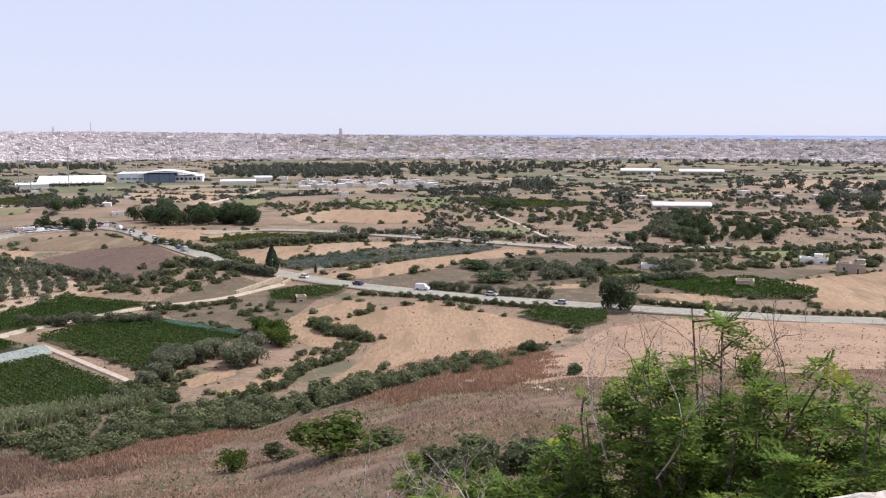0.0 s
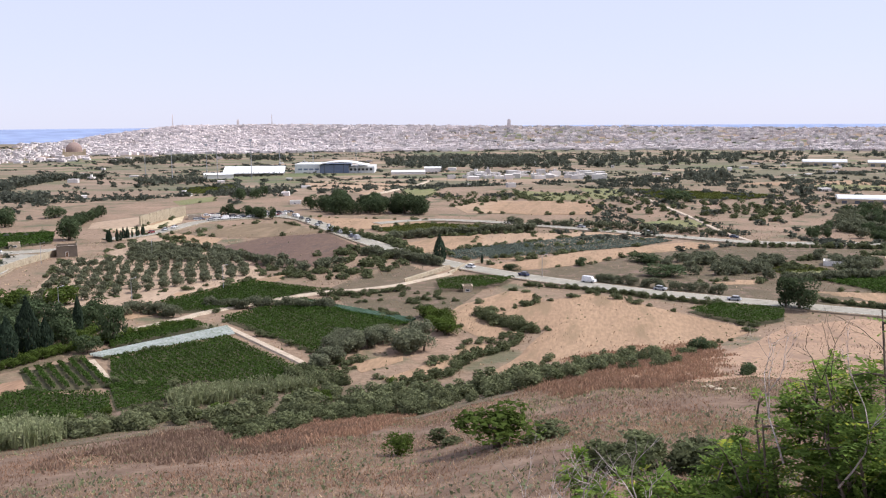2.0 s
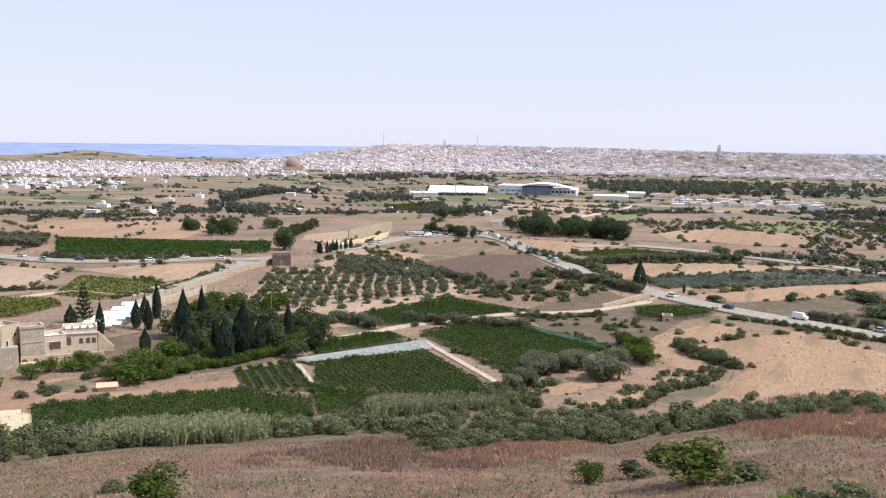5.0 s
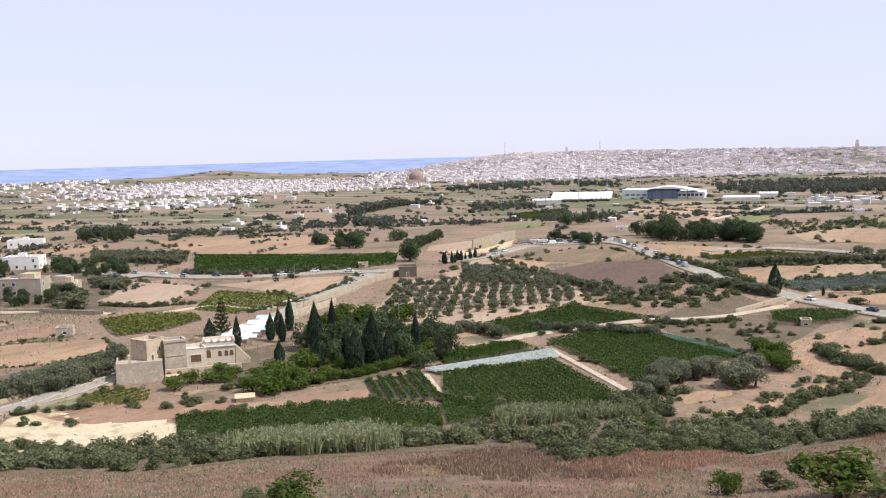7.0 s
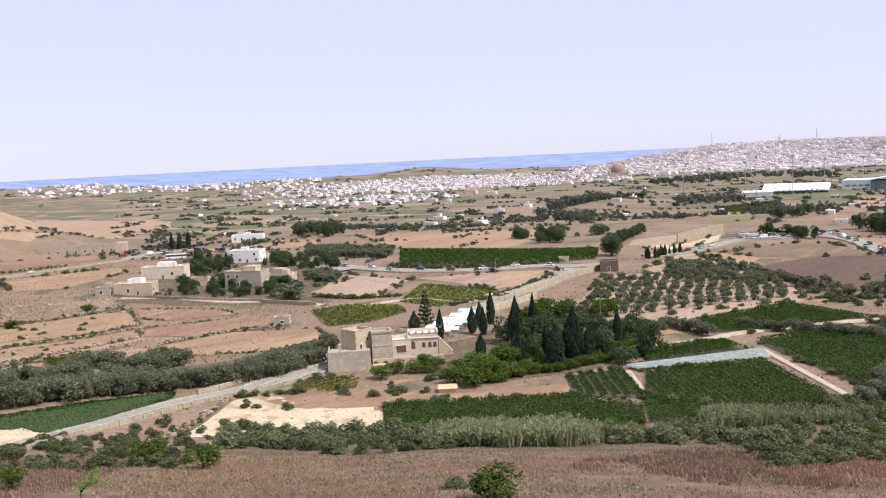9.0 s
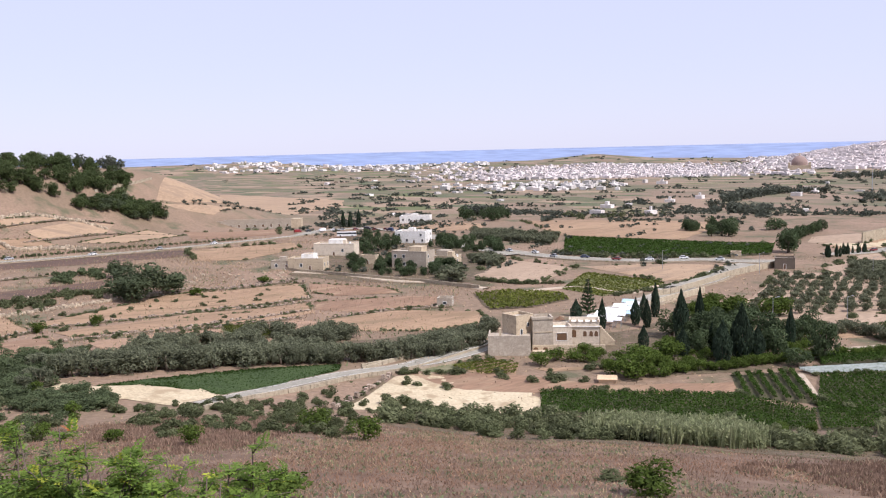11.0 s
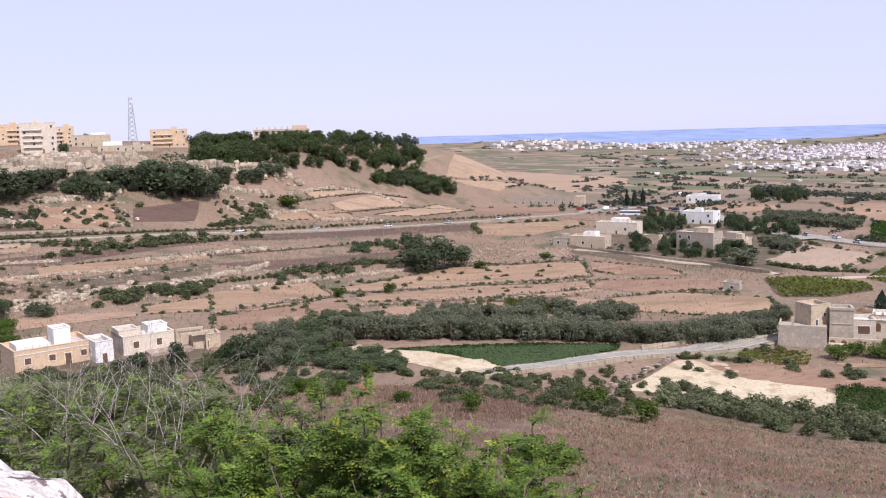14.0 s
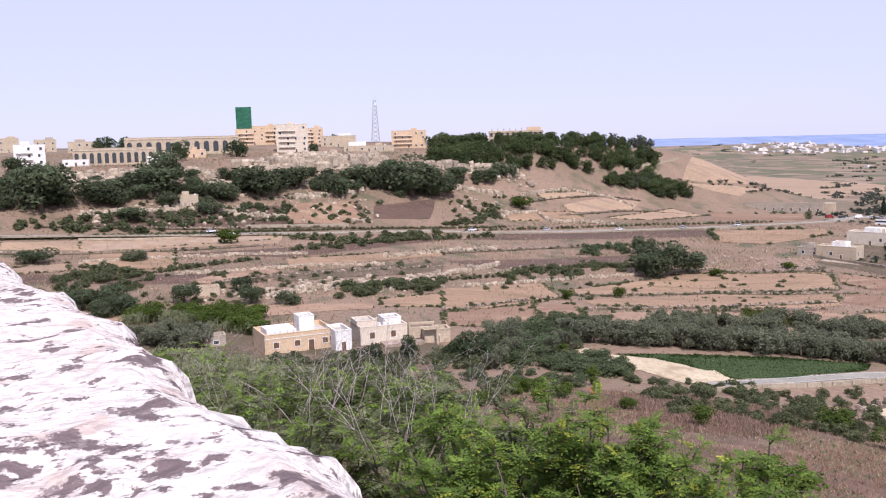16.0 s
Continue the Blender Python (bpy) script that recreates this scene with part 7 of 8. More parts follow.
wood("broad", [(-245.4, -61.7), (-248.6, -47.7), (-229.4, -22.2), (-251.0, -25.0), (-258.4, -53.5)], 40, 3, 5)
wood("olive", [(-225.1, -54.2), (-214.1, -36.4), (-226.9, -34.8), (-236.0, -49.2)], 26, 3, 5)
wood("reed", [(-210.4, -45.9), (-202.5, -24.8), (-172.4, -3.0), (-138.8, -13.9), (-172.4, -28.3)], 260, 2.2, 3.4)
wood("shrub", [(-194.7, -22.3), (-195.8, 4.9), (-186.7, 12.5), (-159.7, -2.8), (-181.5, -18.0)], 70, 2, 3.6)
wood("shrub", [(-208.7, 19.7), (-193.5, 28.9), (-182.8, 28.0), (-182.3, 17.1)], 16, 2, 3.4)
wood("prickly", [(-220.8, 34.0), (-215.8, 48.0), (-187.0, 35.1), (-193.6, 30.5)], 36, 2, 3.4)
wood("broad", [(-175.8, 175.2), (-160.7, 181.9), (-136.7, 192.5), (-135.0, 186.7), (-145.4, 164.2)], 26, 2, 4)
wood("carob", [(-433, -120), (-457, -52), (-511, 16), (-530, 17), (-497, -56), (-457, -112)], 16, 4, 7)
wood("shrub", [(-400, -130), (-432, -57), (-469, 14), (-501, 16), (-442, -75), (-410, -133)], 90, 1.5, 3)
wood("shrub", [(-306.7, -112.8), (-333.4, -31.1), (-359.7, 34.8), (-293.2, 28.1), (-265.6, -35.9), (-260.0, -86.3)], 90, 1, 2.4)
wood("shrub", [(-293.2, 28.2), (-342.6, 115.0), (-345.9, 184.0), (-275.7, 146.9), (-229.6, 51.1), (-236.1, 22.4)], 60, 0.8, 2.0)
wood("broad", [(-208.2, -53.7), (-203.9, -31.5), (-177.1, -3.0), (-137.0, 9.0), (-105.3, 9.7), (-95.5, -1.9), (-115.3, -16.4), (-176.2, -37.4)], 110, 2.0, 3.6)
wood("scrub", [(-203.9, -31.5), (-186.7, 12.5), (-123.9, 11.5), (-134.3, -8.0)], 70, 1.6, 3.0)
wood("olive", [(17.9, 382.6), (57.9, 367.6), (57.9, 340.3), (24.4, 340.1)], 26, 3, 5)
wood("shrub", [(60.3, 382.9), (132, 418), (191, 401), (179, 376), (122, 383), (60.1, 353.4)], 70, 2, 4)
wood("dark", [(78, 459), (122, 438), (184, 472), (193, 511), (126, 497)], 36, 4, 7)
wood("shrub", [(164, 540), (243, 506), (275, 575), (187, 592)], 50, 3, 5)
wood("olive", [(206, 654), (245, 612), (282, 705), (248, 761)], 26, 4, 6)
tree_line("shrub", [(56, 423), (134, 424), (211, 439)], 44, 2, 4)
tree_line("shrub", [(75.0, 291.4), (107.4, 281.7), (134.0, 276.0)], 24, 1.5, 2.6)
wood("dark", [(267, 867), (379, 795), (434, 911), (309, 985)], 40, 6, 10)
wood("broad", [(-196.3, 248.5), (-196.6, 264.2), (-176.2, 249.2), (-174.2, 229.7)], 14, 3, 5)
wood("shrub", [(-131.2, 334.2), (-104.3, 334.5), (-85.5, 307.6), (-109.3, 314.7)], 26, 1.5, 3)
wood("shrub", [(-136, 391), (-102, 393), (-84.4, 371.8), (-108.0, 345.1)], 30, 1.5, 3.5)
wood("shrub", [(-89.0, 277.5), (-80.0, 287.9), (-54.4, 298.2), (-40.4, 279.0), (-54.9, 267.4)], 34, 1, 2.4)
wood("shrub", [(-225, 384), (-213, 426), (-179, 399), (-183, 365)], 30, 1.5, 3)
wood("shrub", [(-131, 646), (-94, 609), (-54, 662), (-58, 711), (-126, 685)], 50, 2, 4)
wood("shrub", [(-107, 731), (10, 548), (123, 578), (173, 555), (203, 655), (64, 659)], 110, 2, 4)
wood("shrub", [(-205.4, -21.8), (-203.6, 13.7), (-193.7, 17.9), (-185.6, -3.1), (-193.9, -19.1)], 46, 1.4, 2.6)
wood("reed", [(-243.3, -61.1), (-246.3, -47.3), (-227.4, -22.0), (-235.6, -23.7), (-253.6, -52.6)], 60, 2.0, 3.0)
tree_line("olive", [(-215.0, 53.9), (-211.7, 65.1), (-211.2, 78.6), (-209.6, 92.6)], 22, 4.2, 5.8)
tree_line("olive", [(-221.1, 56.8), (-217.2, 69.6), (-215.9, 83.3), (-212.3, 100.0)], 18, 4.0, 5.6)
tree_line("olive", [(-209.6, 92.6), (-206.1, 109.6), (-199.1, 129.1), (-194.7, 144.1), (-198.3, 162.6)], 34, 4.2, 5.8)
wood("olive", [(-229.8, 31.9), (-229.3, 44.0), (-225.5, 56.0), (-205.9, 50.2), (-194.1, 40.0), (-184.3, 25.0)], 18, 3.2, 4.8)
wood("prickly", [(-229.8, 31.9), (-229.3, 44.0), (-225.5, 56.0), (-205.9, 50.2), (-194.1, 40.0), (-184.3, 25.0)], 34, 2.0, 3.6)
wood("prickly", [(-197.3, 44.0), (-192.9, 54.3), (-185.7, 56.8), (-181.7, 48.8), (-187.6, 40.6)], 30, 2, 3.4)
tree_line("broad", [(-145.3, 176.5), (-136.6, 190.4), (-129.5, 214.2), (-114.7, 240.7)], 44, 2.2, 3.2)
wood("broad", [(-164.7, 195.2), (-157.1, 225.5), (-141.0, 241.8), (-128.1, 225.6), (-137.5, 193.6), (-148.4, 179.3)], 30, 2, 4)
tree("dark", -194.6, 25.5, 6.5, 8.5)
tree("dark", -199.3, 21.7, 4.5, 5.5)
tree_line("shrub", [(-396.3, -112.4), (-410.6, -82.8), (-427.3, -50.2), (-442.9, -13.6), (-461.7, 27.1), (-475.0, 80.6)], 120, 1.2, 1.9)
tree_line("shrub", [(-415.1, -25.1), (-401.6, 4.0), (-417.2, 34.4), (-437.7, 68.7)], 24, 2.0, 4.0)
wood("carob", [(-274.4, -79.3), (-268.8, -64.5), (-241.3, -58.3), (-242.9, -70.6)], 9, 4, 7)
wood("pine", [(-564.9, 48.3), (-587.5, 93.3), (-600.1, 97.3), (-574.4, 49.2)], 34, 9, 12.5)
wood("dark", [(-180.5, 219.3), (-161.7, 232.2), (-144.0, 237.1), (-126.2, 219.1), (-139.2, 199.2), (-155.0, 191.9)], 16, 6, 10)
wood("scrub", [(-208.4, 12.0), (-201.5, 54.4), (-191.2, 62.8), (-157.2, 40.3), (-117.2, 15.8), (-160.6, 5.9)], 60, 1.6, 3.0)
wood("prickly", [(-195.8, 15.5), (-194.2, 49.9), (-185.3, 54.8), (-166.8, 38.5), (-159.8, 16.5)], 26, 1.6, 2.8)
wood("broad", [(-208.4, 12.0), (-201.5, 54.4), (-191.2, 62.8), (-157.2, 40.3), (-117.2, 15.8), (-160.6, 5.9)], 16, 1.8, 3.0)
wood("shrub", [(-72.2, 205.0), (-64.8, 218.7), (-58.8, 207.0), (-57.4, 189.6), (-64.9, 185.5)], 22, 1.6, 2.8)
wood("broad", [(-104.6, 156.0), (-86.8, 172.3), (-65.2, 182.7), (-46.8, 195.7), (-36.0, 183.9), (-57.2, 160.8), (-84.8, 145.2)], 26, 1.4, 2.4)
wood("reed", [(-79.8, 180.2), (-67.8, 190.0), (-55.3, 190.8), (-55.7, 184.2), (-74.5, 174.1)], 40, 1.8, 2.8)
wood("carob", [(-447.7, -125.0), (-477.2, -94.2), (-490.2, -50.4), (-519.3, -5.4), (-575.4, 91.3), (-556.6, 95.0), (-499.2, 6.1), (-470.8, -48.9), (-437.7, -99.3), (-429.3, -120.5)], 34, 3, 6)
wood("shrub", [(-430.3, -120.8), (-467.3, -53.9), (-496.3, -5.6), (-552.5, 94.3), (-531.8, 90.5), (-481.0, -27.9), (-440.6, -51.5), (-409.9, -115.7)], 60, 1.2, 2.6)
tree_line("shrub", [(-337.5, -96.5), (-321.0, -71.0), (-333.7, -58.8), (-355.6, -36.3)], 30, 1.2, 2.6)
tree_line("shrub", [(-280.5, -37.3), (-292.6, -15.0), (-303.8, 9.8), (-326.9, 50.9), (-345.1, 71.3)], 40, 1.0, 2.4)
tree_line("shrub", [(-343.4, 62.2), (-355.9, 87.3), (-364.2, 113.2)], 30, 1.4, 2.8)
# rocks
rock_band([(-497, -56), (-539, 20), (-561, 21), (-563, -22), (-513, -57)], 300, 1.2, 4.5)
rock_band([(-443, -143), (-469, -53), (-492, -55), (-489, -97), (-455, -143)], 230, 0.8, 3.5)
rock_band([(-552, 55), (-564, 84), (-573, 119), (-595, 104), (-581, 58)], 130, 1.2, 4.5)
rock_band([(-404, -122), (-469, 14), (-504, 12), (-468, -57), (-431, -106)], 240, 0.5, 2.2)
rock_band([(-511, 59), (-504, 87), (-540, 91), (-535, 66)], 60, 0.8, 2.6)
rock_band([(-282.0, -22.1), (-293.2, 28.1), (-328.5, 31.7), (-309.7, -19.1)], 110, 0.6, 2.2)
rock_band([(-332.2, 48.8), (-343.9, 81.2), (-361.8, 83.9), (-345.2, 50.7)], 40, 0.6, 2.0)
rock_band([(-273.1, -45.6), (-277.4, -21.8), (-296.7, -25.5), (-290.6, -43.7)], 50, 0.5, 1.6)
rock_band([(-365.8, 143.8), (-362, 189), (-381, 199), (-392, 154)], 50, 0.5, 1.4)
rock_band([(12.6, 127.3), (16.9, 115.0), (17.2, 122.2), (14.1, 134.0)], 16, 0.3, 0.8)
rock_band([(-492, -55), (-534, 19), (-561, 21), (-563, -22), (-513, -57)], 260, 2.0, 6.0)
rock_band([(-438, -141), (-465, -53), (-492, -55), (-489, -97), (-455, -143)], 160, 1.2, 4.5)
cliff([(-503.2, -57.1), (-509.3, -40.5), (-521.0, -20.4), (-535.4, 1.0), (-549.6, 20.6)], 5.0, 8.0)
cliff([(-548.0, 30.2), (-559.3, 47.7), (-570.6, 69.5), (-589.0, 104.5)], 3.0, 6.0)
cliff([(-487.0, -82.6), (-488.3, -66.6), (-490.4, -53.2)], 2.0, 4.0)
cliff([(-478.3, -30.6), (-489.6, -14.2), (-506.3, 6.3)], 1.2, 3.0)
cliff([(-445.9, -81.6), (-448.1, -67.1), (-447.3, -52.1), (-454.0, -32.1)], 1.0, 2.6)
cliff([(-279.3, -24.3), (-297.9, -6.5), (-309.9, 17.5), (-352.4, 55.0)], 1.0, 2.4)
cliff([(-363.0, 12.1), (-376.4, 30.9), (-397.8, 62.3)], 1.0, 2.4)
cliff([(-557.2, 102.0), (-585.3, 136.9), (-593.0, 169.2), (-588.4, 183.2)], 1.0, 2.2)
cliff([(-519.8, 85.1), (-537.0, 108.3), (-520.6, 111.5), (-508.0, 144.8)], 1.0, 2.6)
cliff([(-446.7, -124.8), (-455.1, -112.4), (-462.8, -101.7)], 1.6, 3.6)
cliff([(-468.3, -100.3), (-465.6, -87.2), (-461.6, -73.9)], 1.4, 3.2)
cliff([(-417.9, -117.7), (-428.6, -99.9), (-438.8, -82.9), (-455.0, -52.8)], 1.2, 2.6)
cliff([(-519.9, 31.3), (-541.2, 59.0), (-550.6, 90.5)], 1.4, 3.2)
cliff([(-499.0, -25.7), (-505.0, -8.4), (-525.0, 13.1)], 1.6, 3.4)
cliff([(-347.3, -99.2), (-356.3, -72.5), (-366.0, -43.5), (-370.0, -18.3)], 0.7, 1.5)
cliff([(-320.1, -60.1), (-327.3, -39.2), (-339.7, -17.0), (-346.8, 11.4)], 0.7, 1.5)
cliff([(-303.5, 35.8), (-322.9, 68.7), (-343.8, 106.8), (-352.3, 133.0)], 0.7, 1.4)
# cars
car_line([(-185, 518), (-146, 466), (-112, 416)], 14)
car_line([(-50.6, 347.8), (-20.0, 324.8), (36.9, 296.9), (62.7, 287.9)], 5)
car_line([(-360, 318), (-320, 317), (-288, 333), (-269, 355), (-247, 365)], 8)
car_line([(-52, 501), (23, 457), (94, 436), (136, 440)], 5)
car_line([(-229, 490), (-210, 508), (-194, 526)], 22)
car_line([(-235, 512), (-208, 532), (-187, 537)], 14)
car_line([(-548, 296), (-549, 321), (-528, 342), (-485, 347)], 12)
car_line([(-449, 59), (-462, 103), (-482, 162), (-520, 253)], 5)
car_line([(-418, -62), (-423, -49)], 2)
car_line([(-230, 432), (-227, 466)], 3)

plant_all()

# ---- far woods, joined ----
for kind, items in FAR.items():
    pts, faces, k = [], [], 0
    clouds = [crown_cloud(kind, np.random.default_rng(5 + i), 60, 0.16) for i in range(4)]
    for x, y, z, h, w, i in items:
        p, f = clouds[i % 4]
        a = i * 1.3
        rot = np.array([[math.cos(a), -math.sin(a), 0], [math.sin(a), math.cos(a), 0], [0, 0, 1]])
        pts.append((p @ rot.T) * (w, w, h * 1.05) + (x, y, z - h * 0.15))
        faces.append(f + k)
        k += len(p)
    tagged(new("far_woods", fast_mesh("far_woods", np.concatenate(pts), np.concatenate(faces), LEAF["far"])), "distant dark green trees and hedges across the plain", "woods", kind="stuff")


# ---- scattered hedges and trees of the far plain ----
def far_scatter(n, seed, r0, r1, a0, a1, lo, hi, kind):
    rng = np.random.default_rng(seed)
    clouds = [crown_cloud(kind, np.random.default_rng(3 + i), 22, 0.25) for i in range(4)]
    pts, faces, k = [], [], 0
    centres = np.stack([rng.uniform(r0 ** 0.7, r1 ** 0.7, n // 5) ** (1 / 0.7), rng.uniform(a0, a1, n // 5)], 1)
    for r, a in centres:
        t = rng.choice((0.35, 0.5, 1.95, 2.1)) + rng.normal(0, 0.12)
        gap, many = rng.uniform(4, 9), int(rng.integers(2, 9))
        for j in range(many):
            x = -math.sin(radians(a)) * r + math.cos(t) * (j - many / 2) * gap + rng.normal(0, 1.5)
            y = math.cos(radians(a)) * r + math.sin(t) * (j - many / 2) * gap + rng.normal(0, 1.5)
            h = rng.uniform(lo, hi) * rng.uniform(0.5, 1.0)
            p, f = clouds[int(rng.integers(4))]
            pts.append(p * (h * 1.5, h * 1.5, h) + (x, y, z_at(x, y) - 0.25 * h))
            faces.append(f + k)
            k += len(p)
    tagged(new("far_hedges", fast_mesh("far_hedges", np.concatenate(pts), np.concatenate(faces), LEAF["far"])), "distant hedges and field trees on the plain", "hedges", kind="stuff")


far_scatter(5600, 1, 650, 2700, -30, 62, 3, 7, "dark")
far_scatter(900, 4, 420, 900, -27, 2, 2, 5, "olive")
far_scatter(500, 2, 420, 900, 34, 60, 2, 4, "olive")
far_scatter(1600, 3, 2500, 4050, -30, 70, 5, 10, "dark")


# ---- far towns: one object for each ----
def town(n, seed, material, label, place, big=1.0):
    """Many small flat-roofed blocks; place gives azimuth and distance from two random numbers."""
    rng = np.random.default_rng(seed)
    b = Build()
    for _ in range(n):
        a, r = place(rng)
        x, y = -math.sin(radians(a)) * r, math.cos(radians(a)) * r
        z = z_at(x, y)
        w, d, h = rng.uniform(8, 26), rng.uniform(9, 20), rng.choice((4, 5, 6, 8)) * rng.uniform(0.8, 1.2) * big
        w, d = w * big, d * big
        q = rng.uniform(0, 0.5)
        c, s = math.cos(q), math.sin(q)
        v = [(x + c * p - s * t, y + s * p + c * t, zz) for zz in (z - 8, z + h) for p, t in ((-w / 2, -d / 2), (w / 2, -d / 2), (w / 2, d / 2), (-w / 2, d / 2))]
        b.add(v, [(4, 5, 6, 7), (0, 1, 5, 4), (1, 2, 6, 5), (2, 3, 7, 6), (3, 0, 4, 7)])
        if rng.random() < 0.25:
            e = w * 0.14
            v = [(x + c * p - s * t, y + s * p + c * t, zz) for zz in (z + h, z + h + 3) for p, t in ((-e, -e), (e, -e), (e, e), (-e, e))]
            b.add(v, [(4, 5, 6, 7), (0, 1, 5, 4), (1, 2, 6, 5), (2, 3, 7, 6), (3, 0, 4, 7)])
    tagged(new("far_town", b.mesh("far_town", material)), label, "town", kind="stuff")


town(6600, 1, TOWN, "distant pale limestone town covering the hill", lambda g: (g.triangular(7, 25, 35), 2600 + 1450 * g.uniform(0, 1) ** 0.8))
town(4300, 2, TOWN, "distant pale town spreading along the ridge", lambda g: (g.uniform(-28, 16), g.uniform(2700, 4050)))
town(1900, 3, TOWN, "distant white town on the plain towards the coast", lambda g: (g.normal(42, 5), g.uniform(2100, 3300)), 0.75)
town(260, 4, FLATS, "white seaside town near the shore", lambda g: (g.uniform(50, 67), g.uniform(3300, 3950)))
town(120, 5, FLATS, "white buildings of a hamlet on the plain", lambda g: (g.normal(47, 3), g.uniform(1450, 1900)), 0.7)
town(70, 6, FLATS, "pale farm buildings scattered over the plain", lambda g: (g.uniform(-25, 58), g.uniform(700, 1900)), 0.5)
town(45, 7, FLATS, "pale buildings of a crafts village among trees", lambda g: (g.uniform(0.5, 9), g.uniform(1080, 1250)), 0.62)


def tower_far(x_az, r, w, h, label):
    x, y = -math.sin(radians(x_az)) * r, math.cos(radians(x_az)) * r
    ob = thing("far_tower", x, y, z_at(x, y), x_az, label, "tower")
    b = Build()
    b.box(-w / 2, -w / 2, -5, w / 2, w / 2, h, taper=w * 0.1)
    part("shaft", b, TOWN, ob)
    b = Build()
    b.box(-w * 0.3, -w * 0.3, h, w * 0.3, w * 0.3, h * 1.12)
    part("top", b, TOWN, ob)


tower_far(6.24, 3900, 16, 32, "distant grey tower block on the skyline")
tower_far(26.34, 4000, 5, 50, "slender mast on the distant hill")
tower_far(20.6, 4000, 4, 44, "slender mast on the distant hill")
tower_far(22.6, 4000, 12, 26, "distant church tower on the skyline")


def floodlight(az, r, h):
    x, y = -math.sin(radians(az)) * r, math.cos(radians(az)) * r
    ob = thing("floodlight_mast", x, y, z_at(x, y), az, "tall grey floodlight mast beside the sports ground", "mast", "floodlights")
    b = Build()
    b.tube([(0, 0, -1), (0, 0, h)], [0.55, 0.3], 6)
    part("pole", b, METAL, ob)
    b = Build()
    b.box(-1.8, -0.4, h, 1.8, 0.4, h + 2.6)
    part("lamp_panel", b, METAL, ob)


for az, r, h in ((20.2, 1300, 40), (21.9, 1150, 46), (23.9, 1180, 46), (24.5, 1250, 40), (26.5, 1200, 34), (28.0, 1250, 34), (18.2, 1330, 40), (15.6, 1380, 36)):
    floodlight(az, r, h)


def lamp_post(x, y, yaw):
    ob = thing("street_lamp", x, y, z_at(x, y), yaw, "grey roadside lamp post with a short arm", "lamp", "street lamps")
    b = Build()
    b.tube([(0, 0, 0), (0, 0, 8.5)], [0.11, 0.07], 6)
    part("pole", b, METAL, ob)
    b = Build()
    b.tube([(0, 0, 8.4), (1.5, 0, 8.8)], [0.05, 0.05], 5).box(1.3, -0.12, 8.7, 2.0, 0.12, 8.85)
    part("lamp_arm", b, METAL, ob)


for x, y, a in ((-262, 318, 40), (-226, 336, 40), (-186, 352, 30), (-146, 262, 60), (-160, 245, 60), (-128, 290, 60), (104, 262, 10), (-24, 330, 10)):
    lamp_post(x, y, a)


# ---- awnings of the car park beside the farm ----
def awning(x, y, yaw, w, d, colour, words):
    ob = thing("awning", x, y, z_at(x, y), yaw, words, "awning", "car park awnings")
    b = Build()
    b.add([(-w / 2, 0, 2.3), (w / 2, 0, 2.3), (w / 2, d, 3.1), (-w / 2, d, 3.1), (-w / 2, 0, 2.2), (w / 2, 0, 2.2), (w / 2, d, 3.0), (-w / 2, d, 3.0)], [(0, 1, 2, 3), (7, 6, 5, 4), (0, 4, 5, 1), (1, 5, 6, 2), (2, 6, 7, 3), (3, 7, 4, 0)])
    part("canopy", b, colour, ob)
    for u in (-w / 2 + 0.2, w / 2 - 0.2):
        for v in (0.2, d - 0.2):
            b = Build()
            b.tube([(u, v, -0.5), (u, v, 2.3 + 0.8 * v / d)], [0.06, 0.06], 5)
            part("post", b, METAL, ob)


AWN_BLUE = mat("blue_white_canvas", (0.35, 0.5, 0.6), (0.45, 0.58, 0.66), 0.3)
for i, (x, y) in enumerate(((-198.8, 209.9), (-198.9, 214.0), (-199.6, 218.9), (-200.3, 223.8), (-200.8, 228.1), (-194.4, 212.6), (-194.6, 216.5), (-194.7, 220.5), (-196.4, 225.8), (-191.0, 206.7), (-190.0, 209.7), (-197.1, 206.6), (-200.3, 213.8), (-201.9, 219.6), (-205.4, 227.5), (-209.1, 236.0), (-194.2, 210.2), (-197.2, 217.6), (-200.8, 225.3), (-205.1, 233.3))):
    awning(x, y, 28, 4.6 if i > 10 else 2.2 + 0.15 * (i % 5), 2.3 if i > 10 else 1.7, AWN_BLUE if i in (4, 7, 15) else WHITE_METAL, "blue-white parking awning on thin posts" if i in (4, 7, 15) else "white parking awning on thin posts")


